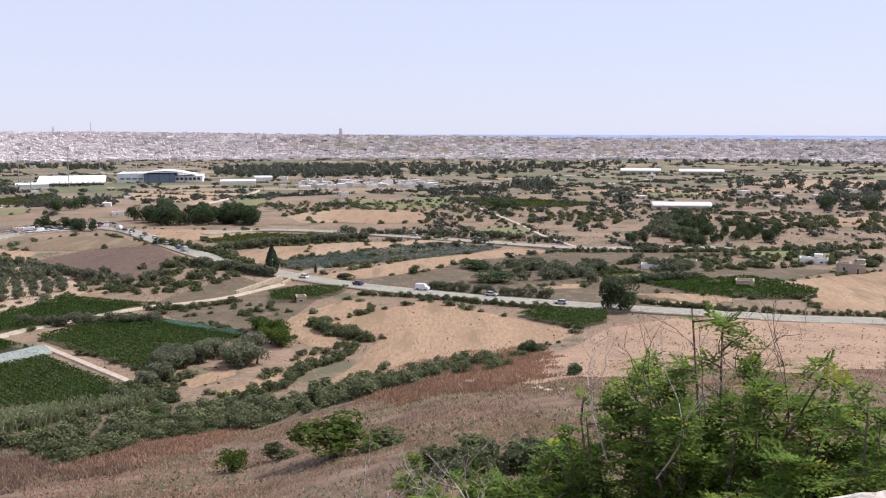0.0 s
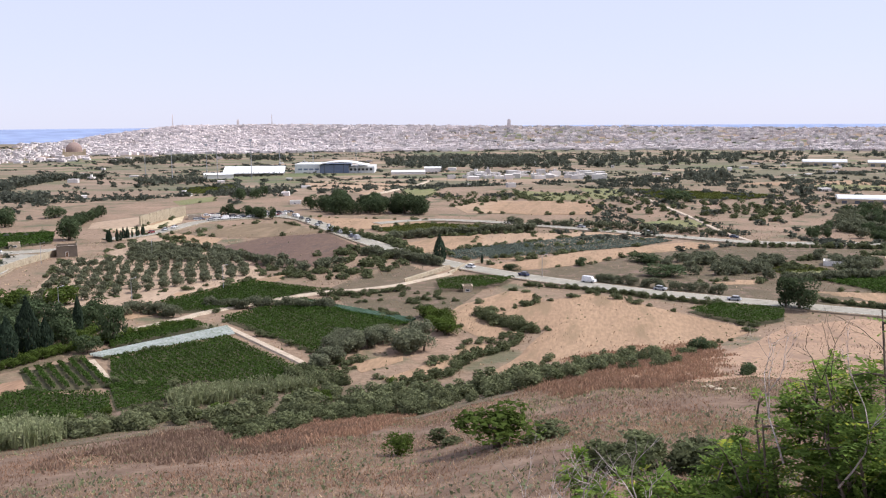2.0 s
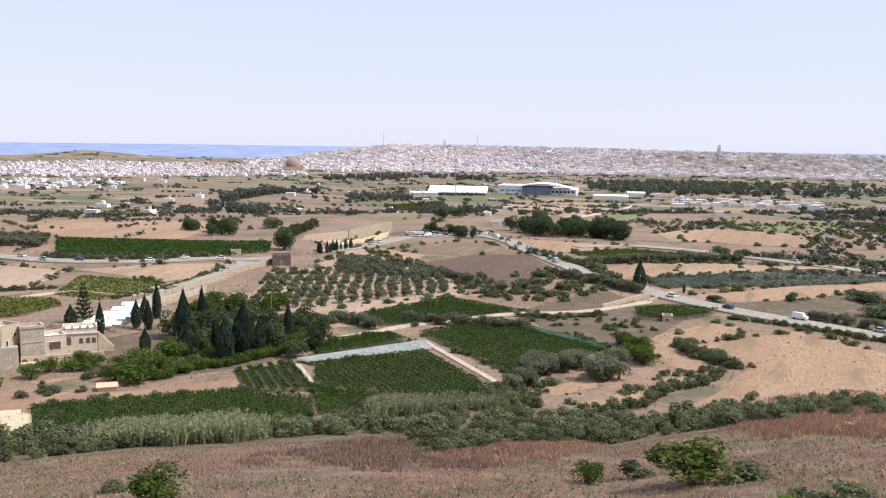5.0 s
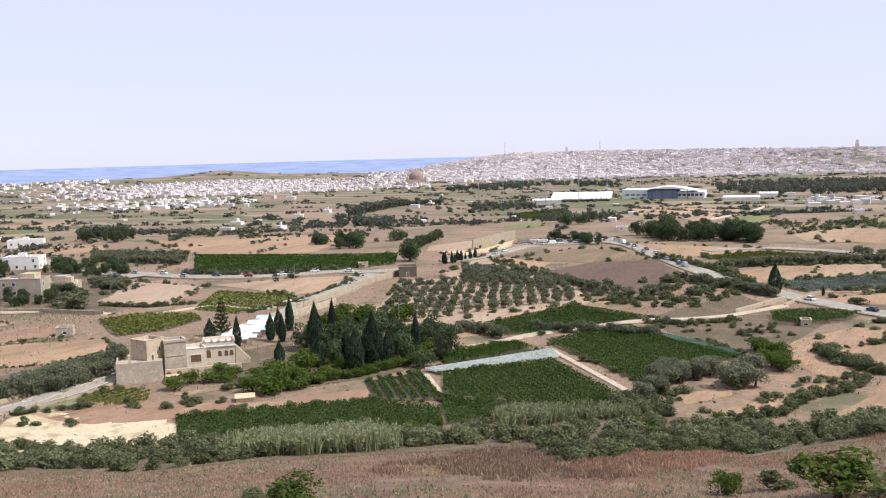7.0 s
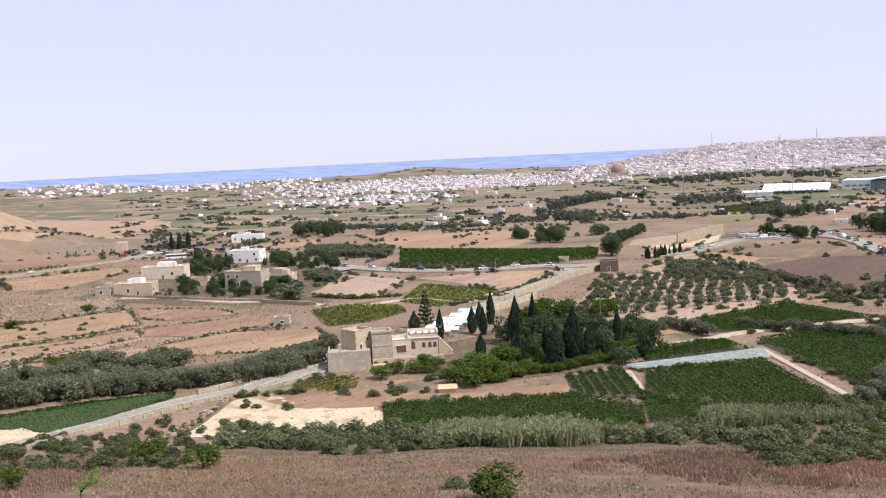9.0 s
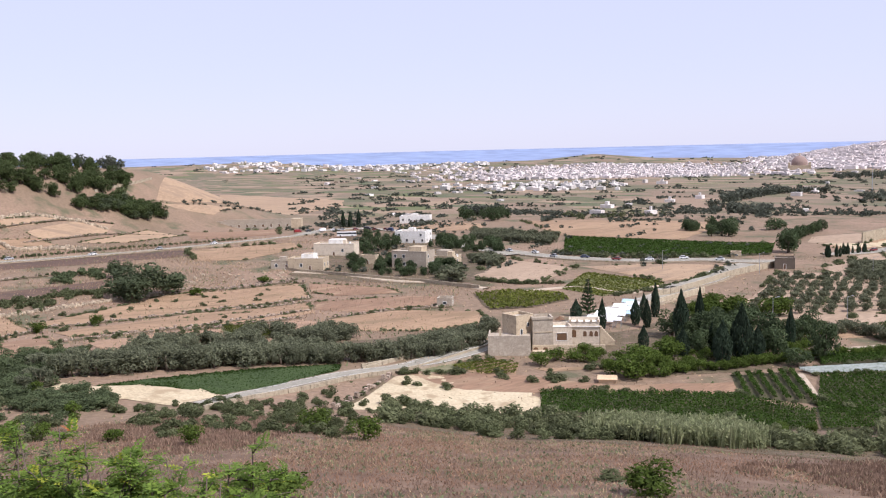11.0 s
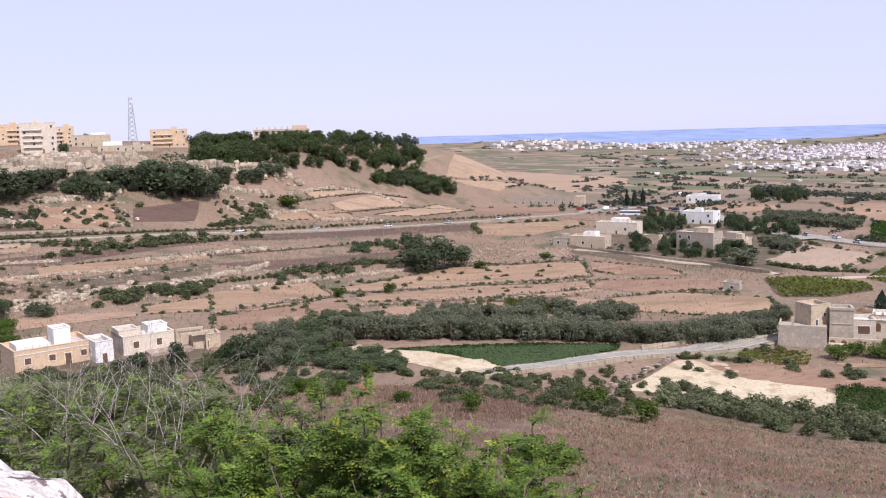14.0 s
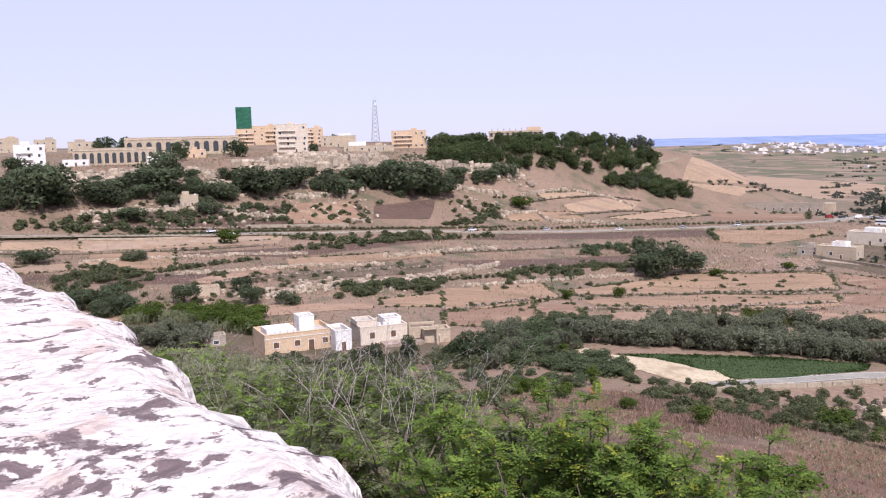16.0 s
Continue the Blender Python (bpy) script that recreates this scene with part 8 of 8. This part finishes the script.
# ---- dry grass of the slope below the rampart ----
def grass_tufts(n, seed, r0, r1, a0, a1, material, label, size=0.2, upright=0.4, freq=0.06, lo=-0.35, hi=0.25, tall=0.15, thin=False):
    rng = np.random.default_rng(seed)
    r = np.sqrt(rng.uniform(r0 ** 2, r1 ** 2, n))
    a = np.radians(rng.uniform(a0, a1, n))
    clump = np.array([noise.noise((p, q, 0.0 if freq == 0.06 else seed * 3.7)) for p, q in zip(-np.sin(a) * r * freq, np.cos(a) * r * freq)])
    keep = clump > rng.uniform(lo, hi, n)
    r, a = r[keep], a[keep]
    x, y = -np.sin(a) * r, np.cos(a) * r
    c = np.stack([x, y, height(x, y) + (0.15 if tall == 0.15 else rng.uniform(0.1, tall, len(x)))], 1)
    if thin:
        n = len(x)
        q, hgt = rng.uniform(0, np.pi, n), size * rng.uniform(1.2, 3.6, n)
        base = np.stack([x, y, height(x, y) - 0.02], 1)
        arm = np.stack([np.cos(q), np.sin(q), np.zeros(n)], 1) * (size * rng.uniform(0.25, 0.7, n))[:, None]
        tip = np.stack([rng.normal(0, 0.55, n) * hgt, rng.normal(0, 0.55, n) * hgt, hgt], 1)
        pts = np.stack([base - arm, base + arm, base + tip], 1).reshape(-1, 3)
        tagged(new("grass", fast_mesh("grass", pts, np.arange(3 * n).reshape(n, 3), material)), label, "grass", kind="stuff")
        return
    nr = np.stack([np.sin(a) * upright, -np.cos(a) * upright, np.full(len(a), 0.9)], 1)
    me = fast_mesh(label.split()[0], *cards(c, nr, size, rng), material)
    tagged(new("grass", me), label, "grass", kind="stuff")


grass_tufts(170000, 1, 55, 178, -32, 92, LEAF["dry"], "dry straw-coloured grass on the slope", 0.11, 0.6, thin=True)
grass_tufts(190000, 6, 55, 175, -32, 92, LEAF["weed"], "rust-brown dry weeds on the slope", 0.12, 0.6, 0.045, -0.2, 0.3, thin=True)
grass_tufts(14000, 2, 60, 178, -32, 92, LEAF["scrub"], "sparse grey-green herbs on the slope", 0.24)
DEAD_WEED = leaf_mat("dead_brown_weeds", (0.34, 0.235, 0.168), (0.25, 0.168, 0.122), 0.2)
grass_tufts(110000, 11, 58, 172, -32, 92, DEAD_WEED, "clumps of dead red-brown weeds on the slope", 0.14, 0.8, 0.11, -0.1, 0.4, 0.45, thin=True)
grass_tufts(60000, 12, 60, 172, -32, 92, LEAF["scrub"], "patches of grey-green herbs on the slope", 0.15, 0.8, 0.1, 0.12, 0.5, 0.4, thin=True)
grass_tufts(26000, 3, 175, 480, -30, 115, LEAF["dry"], "dry tufts and weeds on the valley floor", 0.3)
grass_tufts(9000, 4, 175, 560, -30, 115, LEAF["shrub"], "low green weeds on the valley floor", 0.45)
grass_tufts(60000, 13, 230, 600, 52, 114, LEAF["dry"], "dry straw tufts over the terraced hillside", 0.32, 0.6, 0.03, -0.3, 0.3, thin=True)
grass_tufts(45000, 14, 230, 600, 52, 114, DEAD_WEED, "brown weeds along the hillside terraces", 0.36, 0.6, 0.035, -0.15, 0.35, thin=True)
grass_tufts(16000, 15, 230, 600, 52, 114, LEAF["scrub"], "grey-green herbs over the terraced hillside", 0.4, 0.6, 0.04, -0.05, 0.4, thin=True)
grass_tufts(40000, 16, 185, 520, -28, 52, DEAD_WEED, "brown weeds among the plots of the valley", 0.28, 0.6, 0.03, -0.05, 0.4, thin=True)
grass_tufts(8000, 5, 50, 100, -32, 100, LEAF["olive"], "green herbs near the rampart", 0.2)


def weed_patch(poly, n, material, label, lo, hi):
    """A thick stand of dry weeds over a stretch of the slope."""
    rng = np.random.default_rng(n)
    p = np.array(poly)
    x, y = rng.uniform(p[:, 0].min(), p[:, 0].max(), 3 * n), rng.uniform(p[:, 1].min(), p[:, 1].max(), 3 * n)
    wob = np.array([(noise.noise((a * 0.12, c * 0.12, 2.0)), noise.noise((a * 0.12, c * 0.12, 9.0)), noise.noise((a * 0.35, c * 0.35, 5.0))) for a, c in zip(x, y)])
    jx, jy = x + wob[:, 0] * 9 + rng.normal(0, 1.6, 3 * n), y + wob[:, 1] * 9 + rng.normal(0, 1.6, 3 * n)
    keep = np.array([inside(a, c, poly) for a, c in zip(jx, jy)]) & (wob[:, 2] > rng.uniform(-0.7, 0.3, 3 * n))
    x, y = x[keep][:n], y[keep][:n]
    n = len(x)
    hgt, q = rng.uniform(lo, hi, n), rng.uniform(0, np.pi, n)
    base = np.stack([x, y, height(x, y) - 0.02], 1)
    arm = np.stack([np.cos(q), np.sin(q), np.zeros(n)], 1) * (hgt * 0.22)[:, None]
    tip = np.stack([rng.normal(0, 0.35, n) * hgt, rng.normal(0, 0.35, n) * hgt, hgt], 1)
    pts = np.stack([base - arm, base + arm, base + tip], 1).reshape(-1, 3)
    tagged(new("weeds", fast_mesh("weeds", pts, np.arange(3 * n).reshape(n, 3), material)), label, "weeds", kind="stuff")


weed_patch([(-16.8, 176.0), (-7.0, 218.5), (5.2, 223.8), (26.5, 237.2), (16.7, 147.8), (6.6, 129.2), (-4.0, 127.4)], 26000, LEAF["weed"], "thick stand of rust-red dry weeds on the slope", 0.3, 0.9)
weed_patch([(-52.1, 124.1), (-48.4, 174.1), (-34.0, 188.0), (-32.4, 152.6), (-34.2, 109.4), (-42.3, 104.5)], 16000, LEAF["weed"], "thick stand of rust-red dry weeds on the slope", 0.3, 0.8)
weed_patch([(-72.6, 103.4), (-68.1, 138.2), (-49.9, 154.9), (-34.8, 118.9), (-45.2, 91.4)], 14000, DEAD_WEED, "thick stand of dead brown weeds on the slope", 0.3, 0.8)
weed_patch([(-12.9, 86.3), (-4.1, 86.4), (9.5, 93.0), (15.7, 95.8), (14.8, 89.9), (0.7, 78.9), (-9.6, 77.5)], 9000, LEAF["dry"], "pale straw along a trodden path across the slope", 0.1, 0.25)
weed_patch([(-81.4, 35.5), (-110.4, 65.8), (-118.3, 97.2), (-99.8, 115.4), (-92.5, 107.0), (-105.2, 86.4), (-100.0, 59.5), (-78.8, 37.4)], 9000, LEAF["dry"], "pale straw along a trodden path across the slope", 0.1, 0.25)
weed_patch([(-162.8, 41.9), (-166.7, 67.0), (-148.0, 76.2), (-106.8, 50.7), (-106.4, 35.1)], 16000, DEAD_WEED, "thick stand of dead brown weeds on the slope", 0.3, 0.7)


# ---- rampart ----
def rampart_material():
    """White weathered limestone with pinkish stains and grey-black lichen."""
    m = mat("weathered_limestone", (0.70, 0.64, 0.575), (0.61, 0.535, 0.47), 2.2, (0.52, 0.42, 0.36), 28, 0.95, 0.3)
    n, l = m.node_tree.nodes, m.node_tree.links
    bsdf = n["Principled BSDF"]
    base = bsdf.inputs["Base Color"].links[0].from_socket
    tc = n.new("ShaderNodeTexCoord")

    def lichen(scale, lo, hi, col, rough):
        t, r, x = n.new("ShaderNodeTexNoise"), n.new("ShaderNodeMapRange"), n.new("ShaderNodeMix")
        t.inputs["Scale"].default_value, t.inputs["Detail"].default_value, t.inputs["Roughness"].default_value = scale, 8, rough
        l.new(tc.outputs["Object"], t.inputs[0])
        r.inputs[1].default_value, r.inputs[2].default_value = lo, hi
        l.new(t.outputs[0], r.inputs[0])
        x.data_type = "RGBA"
        l.new(r.outputs[0], x.inputs[0])
        l.new(base, x.inputs[6])
        x.inputs[7].default_value = (*col, 1)
        return x.outputs[2]

    base = lichen(11.0, 0.555, 0.585, (0.16, 0.12, 0.115), 0.62)
    base = lichen(30.0, 0.60, 0.65, (0.25, 0.2, 0.19), 0.6)
    base = lichen(5.0, 0.68, 0.75, (0.62, 0.46, 0.2), 0.5)
    l.new(base, bsdf.inputs["Base Color"])
    return m


RAMPART = rampart_material()
H = 0.45


def parapet(name, edge, thick, label):
    """Thick weathered coping whose outer edge runs through (azimuth, distance) pairs; top at H below the eye."""
    rng = np.random.default_rng(4)
    nodes = []
    for (a0, r0), (a1, r1) in zip(edge, edge[1:]):
        for k in range(40):
            t = k / 40
            p0 = np.array([-math.sin(radians(a0)) * r0, math.cos(radians(a0)) * r0])
            p1 = np.array([-math.sin(radians(a1)) * r1, math.cos(radians(a1)) * r1])
            nodes.append(p0 * (1 - t) + p1 * t)
    nodes = np.array(nodes)
    ker = np.ones(9) / 9
    pad = np.concatenate([np.repeat(nodes[:1], 4, 0), nodes, np.repeat(nodes[-1:], 4, 0)])
    nodes = np.stack([np.convolve(pad[:, i], ker, "valid") for i in (0, 1)], 1)
    tang = np.gradient(nodes, axis=0)
    tang /= np.linalg.norm(tang, axis=1, keepdims=True)
    inward = np.stack([-tang[:, 1], tang[:, 0]], 1)
    if (inward[0] @ nodes[0]) > 0:
        inward = -inward
    prof = [(0.35, -16), (0.05, -1.2), (0.0, -0.35), (0.0, -0.14), (0.015, -0.07), (0.045, -0.03), (0.1, -0.01)] + [(0.1 + thick * k / 30, 0.0) for k in range(1, 31)] + [(0.1 + thick + 0.02, -0.05), (0.1 + thick + 0.02, -1.2)]
    v = []
    for i, p in enumerate(nodes):
        chip = 0.03 * noise.noise((p[0] * 1.6, p[1] * 1.6, 0)) + 0.035 * noise.noise((p[0] * 6, p[1] * 6, 3)) + 0.022 * noise.noise((p[0] * 19, p[1] * 19, 5))
        for o, dz in prof:
            q = p + inward[i] * (o + chip * max(0, 1 - o * 2))
            bump = 0.0 if dz < -0.3 else 0.035 * noise.noise((q[0] * 2.2, q[1] * 2.2, 7)) + 0.012 * noise.noise((q[0] * 9, q[1] * 9, 9)) + 0.006 * noise.noise((q[0] * 28, q[1] * 28, 1))
            v.append((q[0], q[1], EYE - H + 0.03 + dz + bump))
    m = len(prof)
    f = [(i * m + j, i * m + j + 1, (i + 1) * m + j + 1, (i + 1) * m + j) for i in range(len(nodes) - 1) for j in range(m - 1)]
    b = Build()
    b.add(v, f)
    me = b.mesh(name, RAMPART, smooth_faces=True)
    bm = bmesh.new()
    bm.from_mesh(me)
    bmesh.ops.recalc_face_normals(bm, faces=bm.faces[:])
    bm.to_mesh(me)
    bm.free()
    tagged(new(name, me), label, "wall", kind="structure")


parapet("rampart_wall", [(-75, 3.2), (-45, 2.0), (-30, 1.58), (-22.2, 1.38), (-17.7, 1.29), (-10, 1.15), (0, 1.08), (30, 1.0), (60, 1.03), (80, 1.18), (88.6, 1.37), (89.8, 1.46), (91.8, 1.55), (93.3, 1.65), (96.4, 1.78), (96.7, 1.84), (99.2, 2.12), (101.3, 2.46), (102.0, 2.66), (103.3, 2.88), (106.3, 3.40), (109.0, 4.48), (112.2, 6.95)], 0.62, "white weathered limestone rampart with dark lichen")
b = Build()
floor_plan = [(-6.3, -3.4), (-1.0, -0.45), (-0.4, 0.15), (0.0, 0.45), (0.9, 0.75), (1.9, 0.5), (4, -4), (2, -9), (-6, -9)]
m = len(floor_plan)
b.add([(x, y, z) for z in (EYE - 1.65, EYE - 18) for x, y in floor_plan], [tuple(range(m))[::-1], tuple(range(m, 2 * m))] + [(i, (i + 1) % m, m + (i + 1) % m, m + i) for i in range(m)])
tagged(new("pavement", b.mesh("pavement", PALE_STONE)), "limestone walkway behind the rampart", "pavement", kind="structure")


# ---- plants close under the rampart ----
def leaf_spray(b, base, d, length, rng, slot, leaflets=5):
    """A pinnate leaf: a drooping midrib with pairs of leaflets."""
    d = d.normalized()
    side = d.cross(Vector((0, 0, 1)))
    side = side.normalized() if side.length > 0.05 else Vector((1, 0, 0))
    up = side.cross(d)
    for k in range(leaflets):
        t = (k + 1) / leaflets
        p = base + d * (length * t) - Vector((0, 0, 1)) * (length * 0.32 * t * t)
        s = length * 0.36 * (1.05 - 0.55 * t)
        w = s * 0.34
        for sg in (-1, 1) if k < leaflets - 1 else (0,):
            o = (side * sg * 0.95 + d * 0.5 - up * 0.25 * rng.uniform(0.2, 1.6)) if sg else d - up * 0.3
            o.normalize()
            c = o.cross(up).normalized() * w
            b.add([p - c * 0.4, p + o * s * 0.45 + c * 1.3, p + o * s], [(0, 1, 2)], slot)


def near_tree(name, x, y, foot, top, spread, twigs, leaves, label, seed, leaf=0.34, bare=0, mats=("mid", "bright", "yellow"), rust=0, shape=1.0):
    """A leafy tree under the rampart: trunk, limbs, twigs and pinnate leaves."""
    rng = random.Random(seed)
    ob = thing(name, x, y, foot, 0, label, "tree")
    wood_b, leaf_b = Build(), Build()
    h = top - foot
    fork = Vector((0, 0, h * 0.45))
    wood_b.tube([(0, 0, -0.5), (0.1, 0, h * 0.25), fork], [0.13, 0.1, 0.07], 7)
    tips = []
    for i in range(max(8, twigs // 4)):
        a = i * 2.4 + rng.uniform(-0.4, 0.4)
        q = math.sqrt(rng.uniform(0.02, 1))
        e = Vector((math.cos(a) * spread * q, math.sin(a) * spread * q, h * (0.98 - 0.42 * q ** 2 * shape) * rng.uniform(0.82, 1.0)))
        m = fork.lerp(e, 0.5) + Vector((rng.uniform(-0.2, 0.2), rng.uniform(-0.2, 0.2), -0.08 * h))
        wood_b.tube([fork, m, e], [0.045, 0.03, 0.01], 5)
        for _ in range(7):
            t = rng.uniform(0.35, 1)
            s = fork.lerp(m, t * 2) if t < 0.5 else m.lerp(e, t * 2 - 1)
            o = Vector((rng.gauss(0, 1), rng.gauss(0, 1), rng.uniform(-0.1, 1.0))).normalized()
            tip = s + o * rng.uniform(0.35, 0.9) * spread * 0.32
            wood_b.tube([s, s.lerp(tip, 0.5) + Vector((0, 0, 0.04)), tip], [0.02, 0.013, 0.005], 4)
            tips.append((s, tip))
    for _ in range(leaves):
        s, tip = rng.choice(tips)
        p = s.lerp(tip, rng.uniform(0.25, 1.0))
        d = Vector((rng.gauss(0, 1), rng.gauss(0, 1), rng.uniform(-0.2, 0.8)))
        k = rng.random()
        slot = 0 if k < 0.55 else 1 if k < 0.93 else 2
        leaf_spray(leaf_b, p, d, leaf * rng.uniform(0.7, 1.25), rng, slot)
    part("trunk", wood_b.mesh("trunk", BARK, smooth_faces=True), BARK, ob)
    part("foliage", leaf_b.mesh("foliage", *[LEAF[m] for m in mats]), None, ob)
    if rust:
        b = Build()
        for _ in range(rust):
            s, tip = rng.choice(tips[: len(tips) // 6])
            leaf_spray(b, tip, Vector((rng.gauss(0, 1), rng.gauss(0, 1), 0.5)), leaf * 0.8, rng, 0)
        part("withered_leaves", b, LEAF["rust"], ob, "rust-red withered leaves")
    for i in range(bare):
        b = Build()
        dead_branch(b, Vector((rng.uniform(-0.6, 0.6) * spread, rng.uniform(-0.3, 0.3) * spread, h * 0.7)), Vector((rng.gauss(0, 0.25), rng.gauss(0, 0.25), 1)), h * rng.uniform(0.15, 0.22), 0.013, rng, 3)
        part("bare_branch", b.mesh("bare_branch", BARK, smooth_faces=True), BARK, ob)
    return ob


def dead_branch(b, p, d, length, r, rng, depth):
    """A forking leafless branch."""
    d = d.normalized()
    pts, q = [p], p
    for _ in range(4):
        d = (d + Vector((rng.gauss(0, 0.16), rng.gauss(0, 0.16), rng.gauss(0, 0.10)))).normalized()
        q = q + d * length / 4
        pts.append(q)
    b.tube(pts, [r * (1 - 0.16 * i) for i in range(5)], 5)
    if depth:
        for k in range(3):
            s = pts[2 + k if k < 3 else 4]
            e = (d + Vector((rng.gauss(0, 0.55), rng.gauss(0, 0.55), rng.uniform(-0.1, 0.4)))).normalized()
            dead_branch(b, s, e, length * rng.uniform(0.4, 0.65), r * 0.55, rng, depth - 1)


def dead_bush(x, y, foot, size, n, seed, label, thick=0.018):
    rng = random.Random(seed)
    ob = thing("dead_bush", x, y, foot, 0, label, "bush")
    for i in range(n):
        b = Build()
        a = rng.uniform(0, 6.28)
        dead_branch(b, Vector((math.cos(a) * 0.2 * size, math.sin(a) * 0.2 * size, 0)), Vector((math.cos(a) * 0.5, math.sin(a) * 0.5, 1)), size * rng.uniform(0.5, 0.75), thick, rng, 3)
        part("dead_branch", b.mesh("dead_branch", DEAD, smooth_faces=True), DEAD, ob)


def at(az, r):
    return -math.sin(radians(az)) * r, math.cos(radians(az)) * r


# right-hand trees, with bare twigs rising over them
near_tree("leafy_tree", *at(-17.5, 13.0), EYE - 8.5, EYE - 2.1, 2.2, 130, 5200, "leafy green tree of pinnate leaves with bare twigs", 3, bare=5, shape=0.75)
near_tree("leafy_tree", *at(-24.5, 12.0), EYE - 8.5, EYE - 2.7, 1.8, 100, 3200, "leafy green tree close under the rampart", 8)
near_tree("leafy_tree", *at(-11.0, 13.0), EYE - 9.0, EYE - 3.6, 2.0, 100, 3000, "leafy green tree close under the rampart", 9, bare=2)
near_tree("leafy_tree", *at(-5.0, 13.5), EYE - 9.0, EYE - 4.4, 1.9, 90, 2400, "low leafy green tree under the rampart", 10)
near_tree("leafy_tree", *at(0.5, 14.0), EYE - 9.5, EYE - 4.9, 1.5, 70, 1400, "low leafy green tree under the rampart", 11)
dead_bush(*at(-2.3, 11.5), EYE - 5.4, 2.0, 2, 5, "bleached bare branches of a dead shrub", 0.02)
dead_bush(*at(2.2, 12.0), EYE - 5.9, 1.9, 3, 6, "bleached bare branches of a dead shrub", 0.012)
dead_bush(*at(-11.5, 12.0), EYE - 4.4, 2.2, 2, 7, "bleached bare branches of a dead shrub", 0.014)
# left-hand thicket
for i, (az, r, top, spread, n) in enumerate(((71, 15, 4.1, 2.3, 4200), (77, 15, 3.6, 2.4, 4600), (82.5, 16, 4.0, 2.2, 4000), (66.5, 16.5, 5.0, 1.7, 2200), (88, 19, 4.8, 2.2, 2800), (95, 19, 4.4, 2.4, 2800), (101, 22, 4.6, 2.6, 2800), (107, 26, 5.2, 2.8, 2400), (92, 26, 5.9, 2.8, 2800), (85, 24, 5.9, 2.4, 2400), (98, 30, 6.4, 3.0, 2400), (79, 22, 5.9, 2.2, 2000), (74, 15, 3.9, 2.1, 3800), (68.8, 15.5, 4.5, 2.0, 3400))):
    near_tree("leafy_tree", *at(az, r), EYE - 10.5, EYE - top, spread, 110, n, "leafy bright green tree in the thicket below the rampart", 20 + i, 0.32 if r < 20 else 0.42, rust=14 if i == 1 else 0, mats=("mid", "bright", "yellow") if r < 17 else ("scrub", "bright", "reed"))
for i, (az, r, top) in enumerate(((89, 17, 3.9), (93, 18, 4.0), (86.5, 18, 4.4), (97, 20, 4.4), (91, 21, 4.6), (84.5, 17, 4.2), (88, 16, 3.9), (94.5, 19, 4.2))):
    dead_bush(*at(az, r), EYE - top - 1.5, 2.0, 4, 40 + i, "grey bare twigs of a dead shrub in the thicket", 0.008)
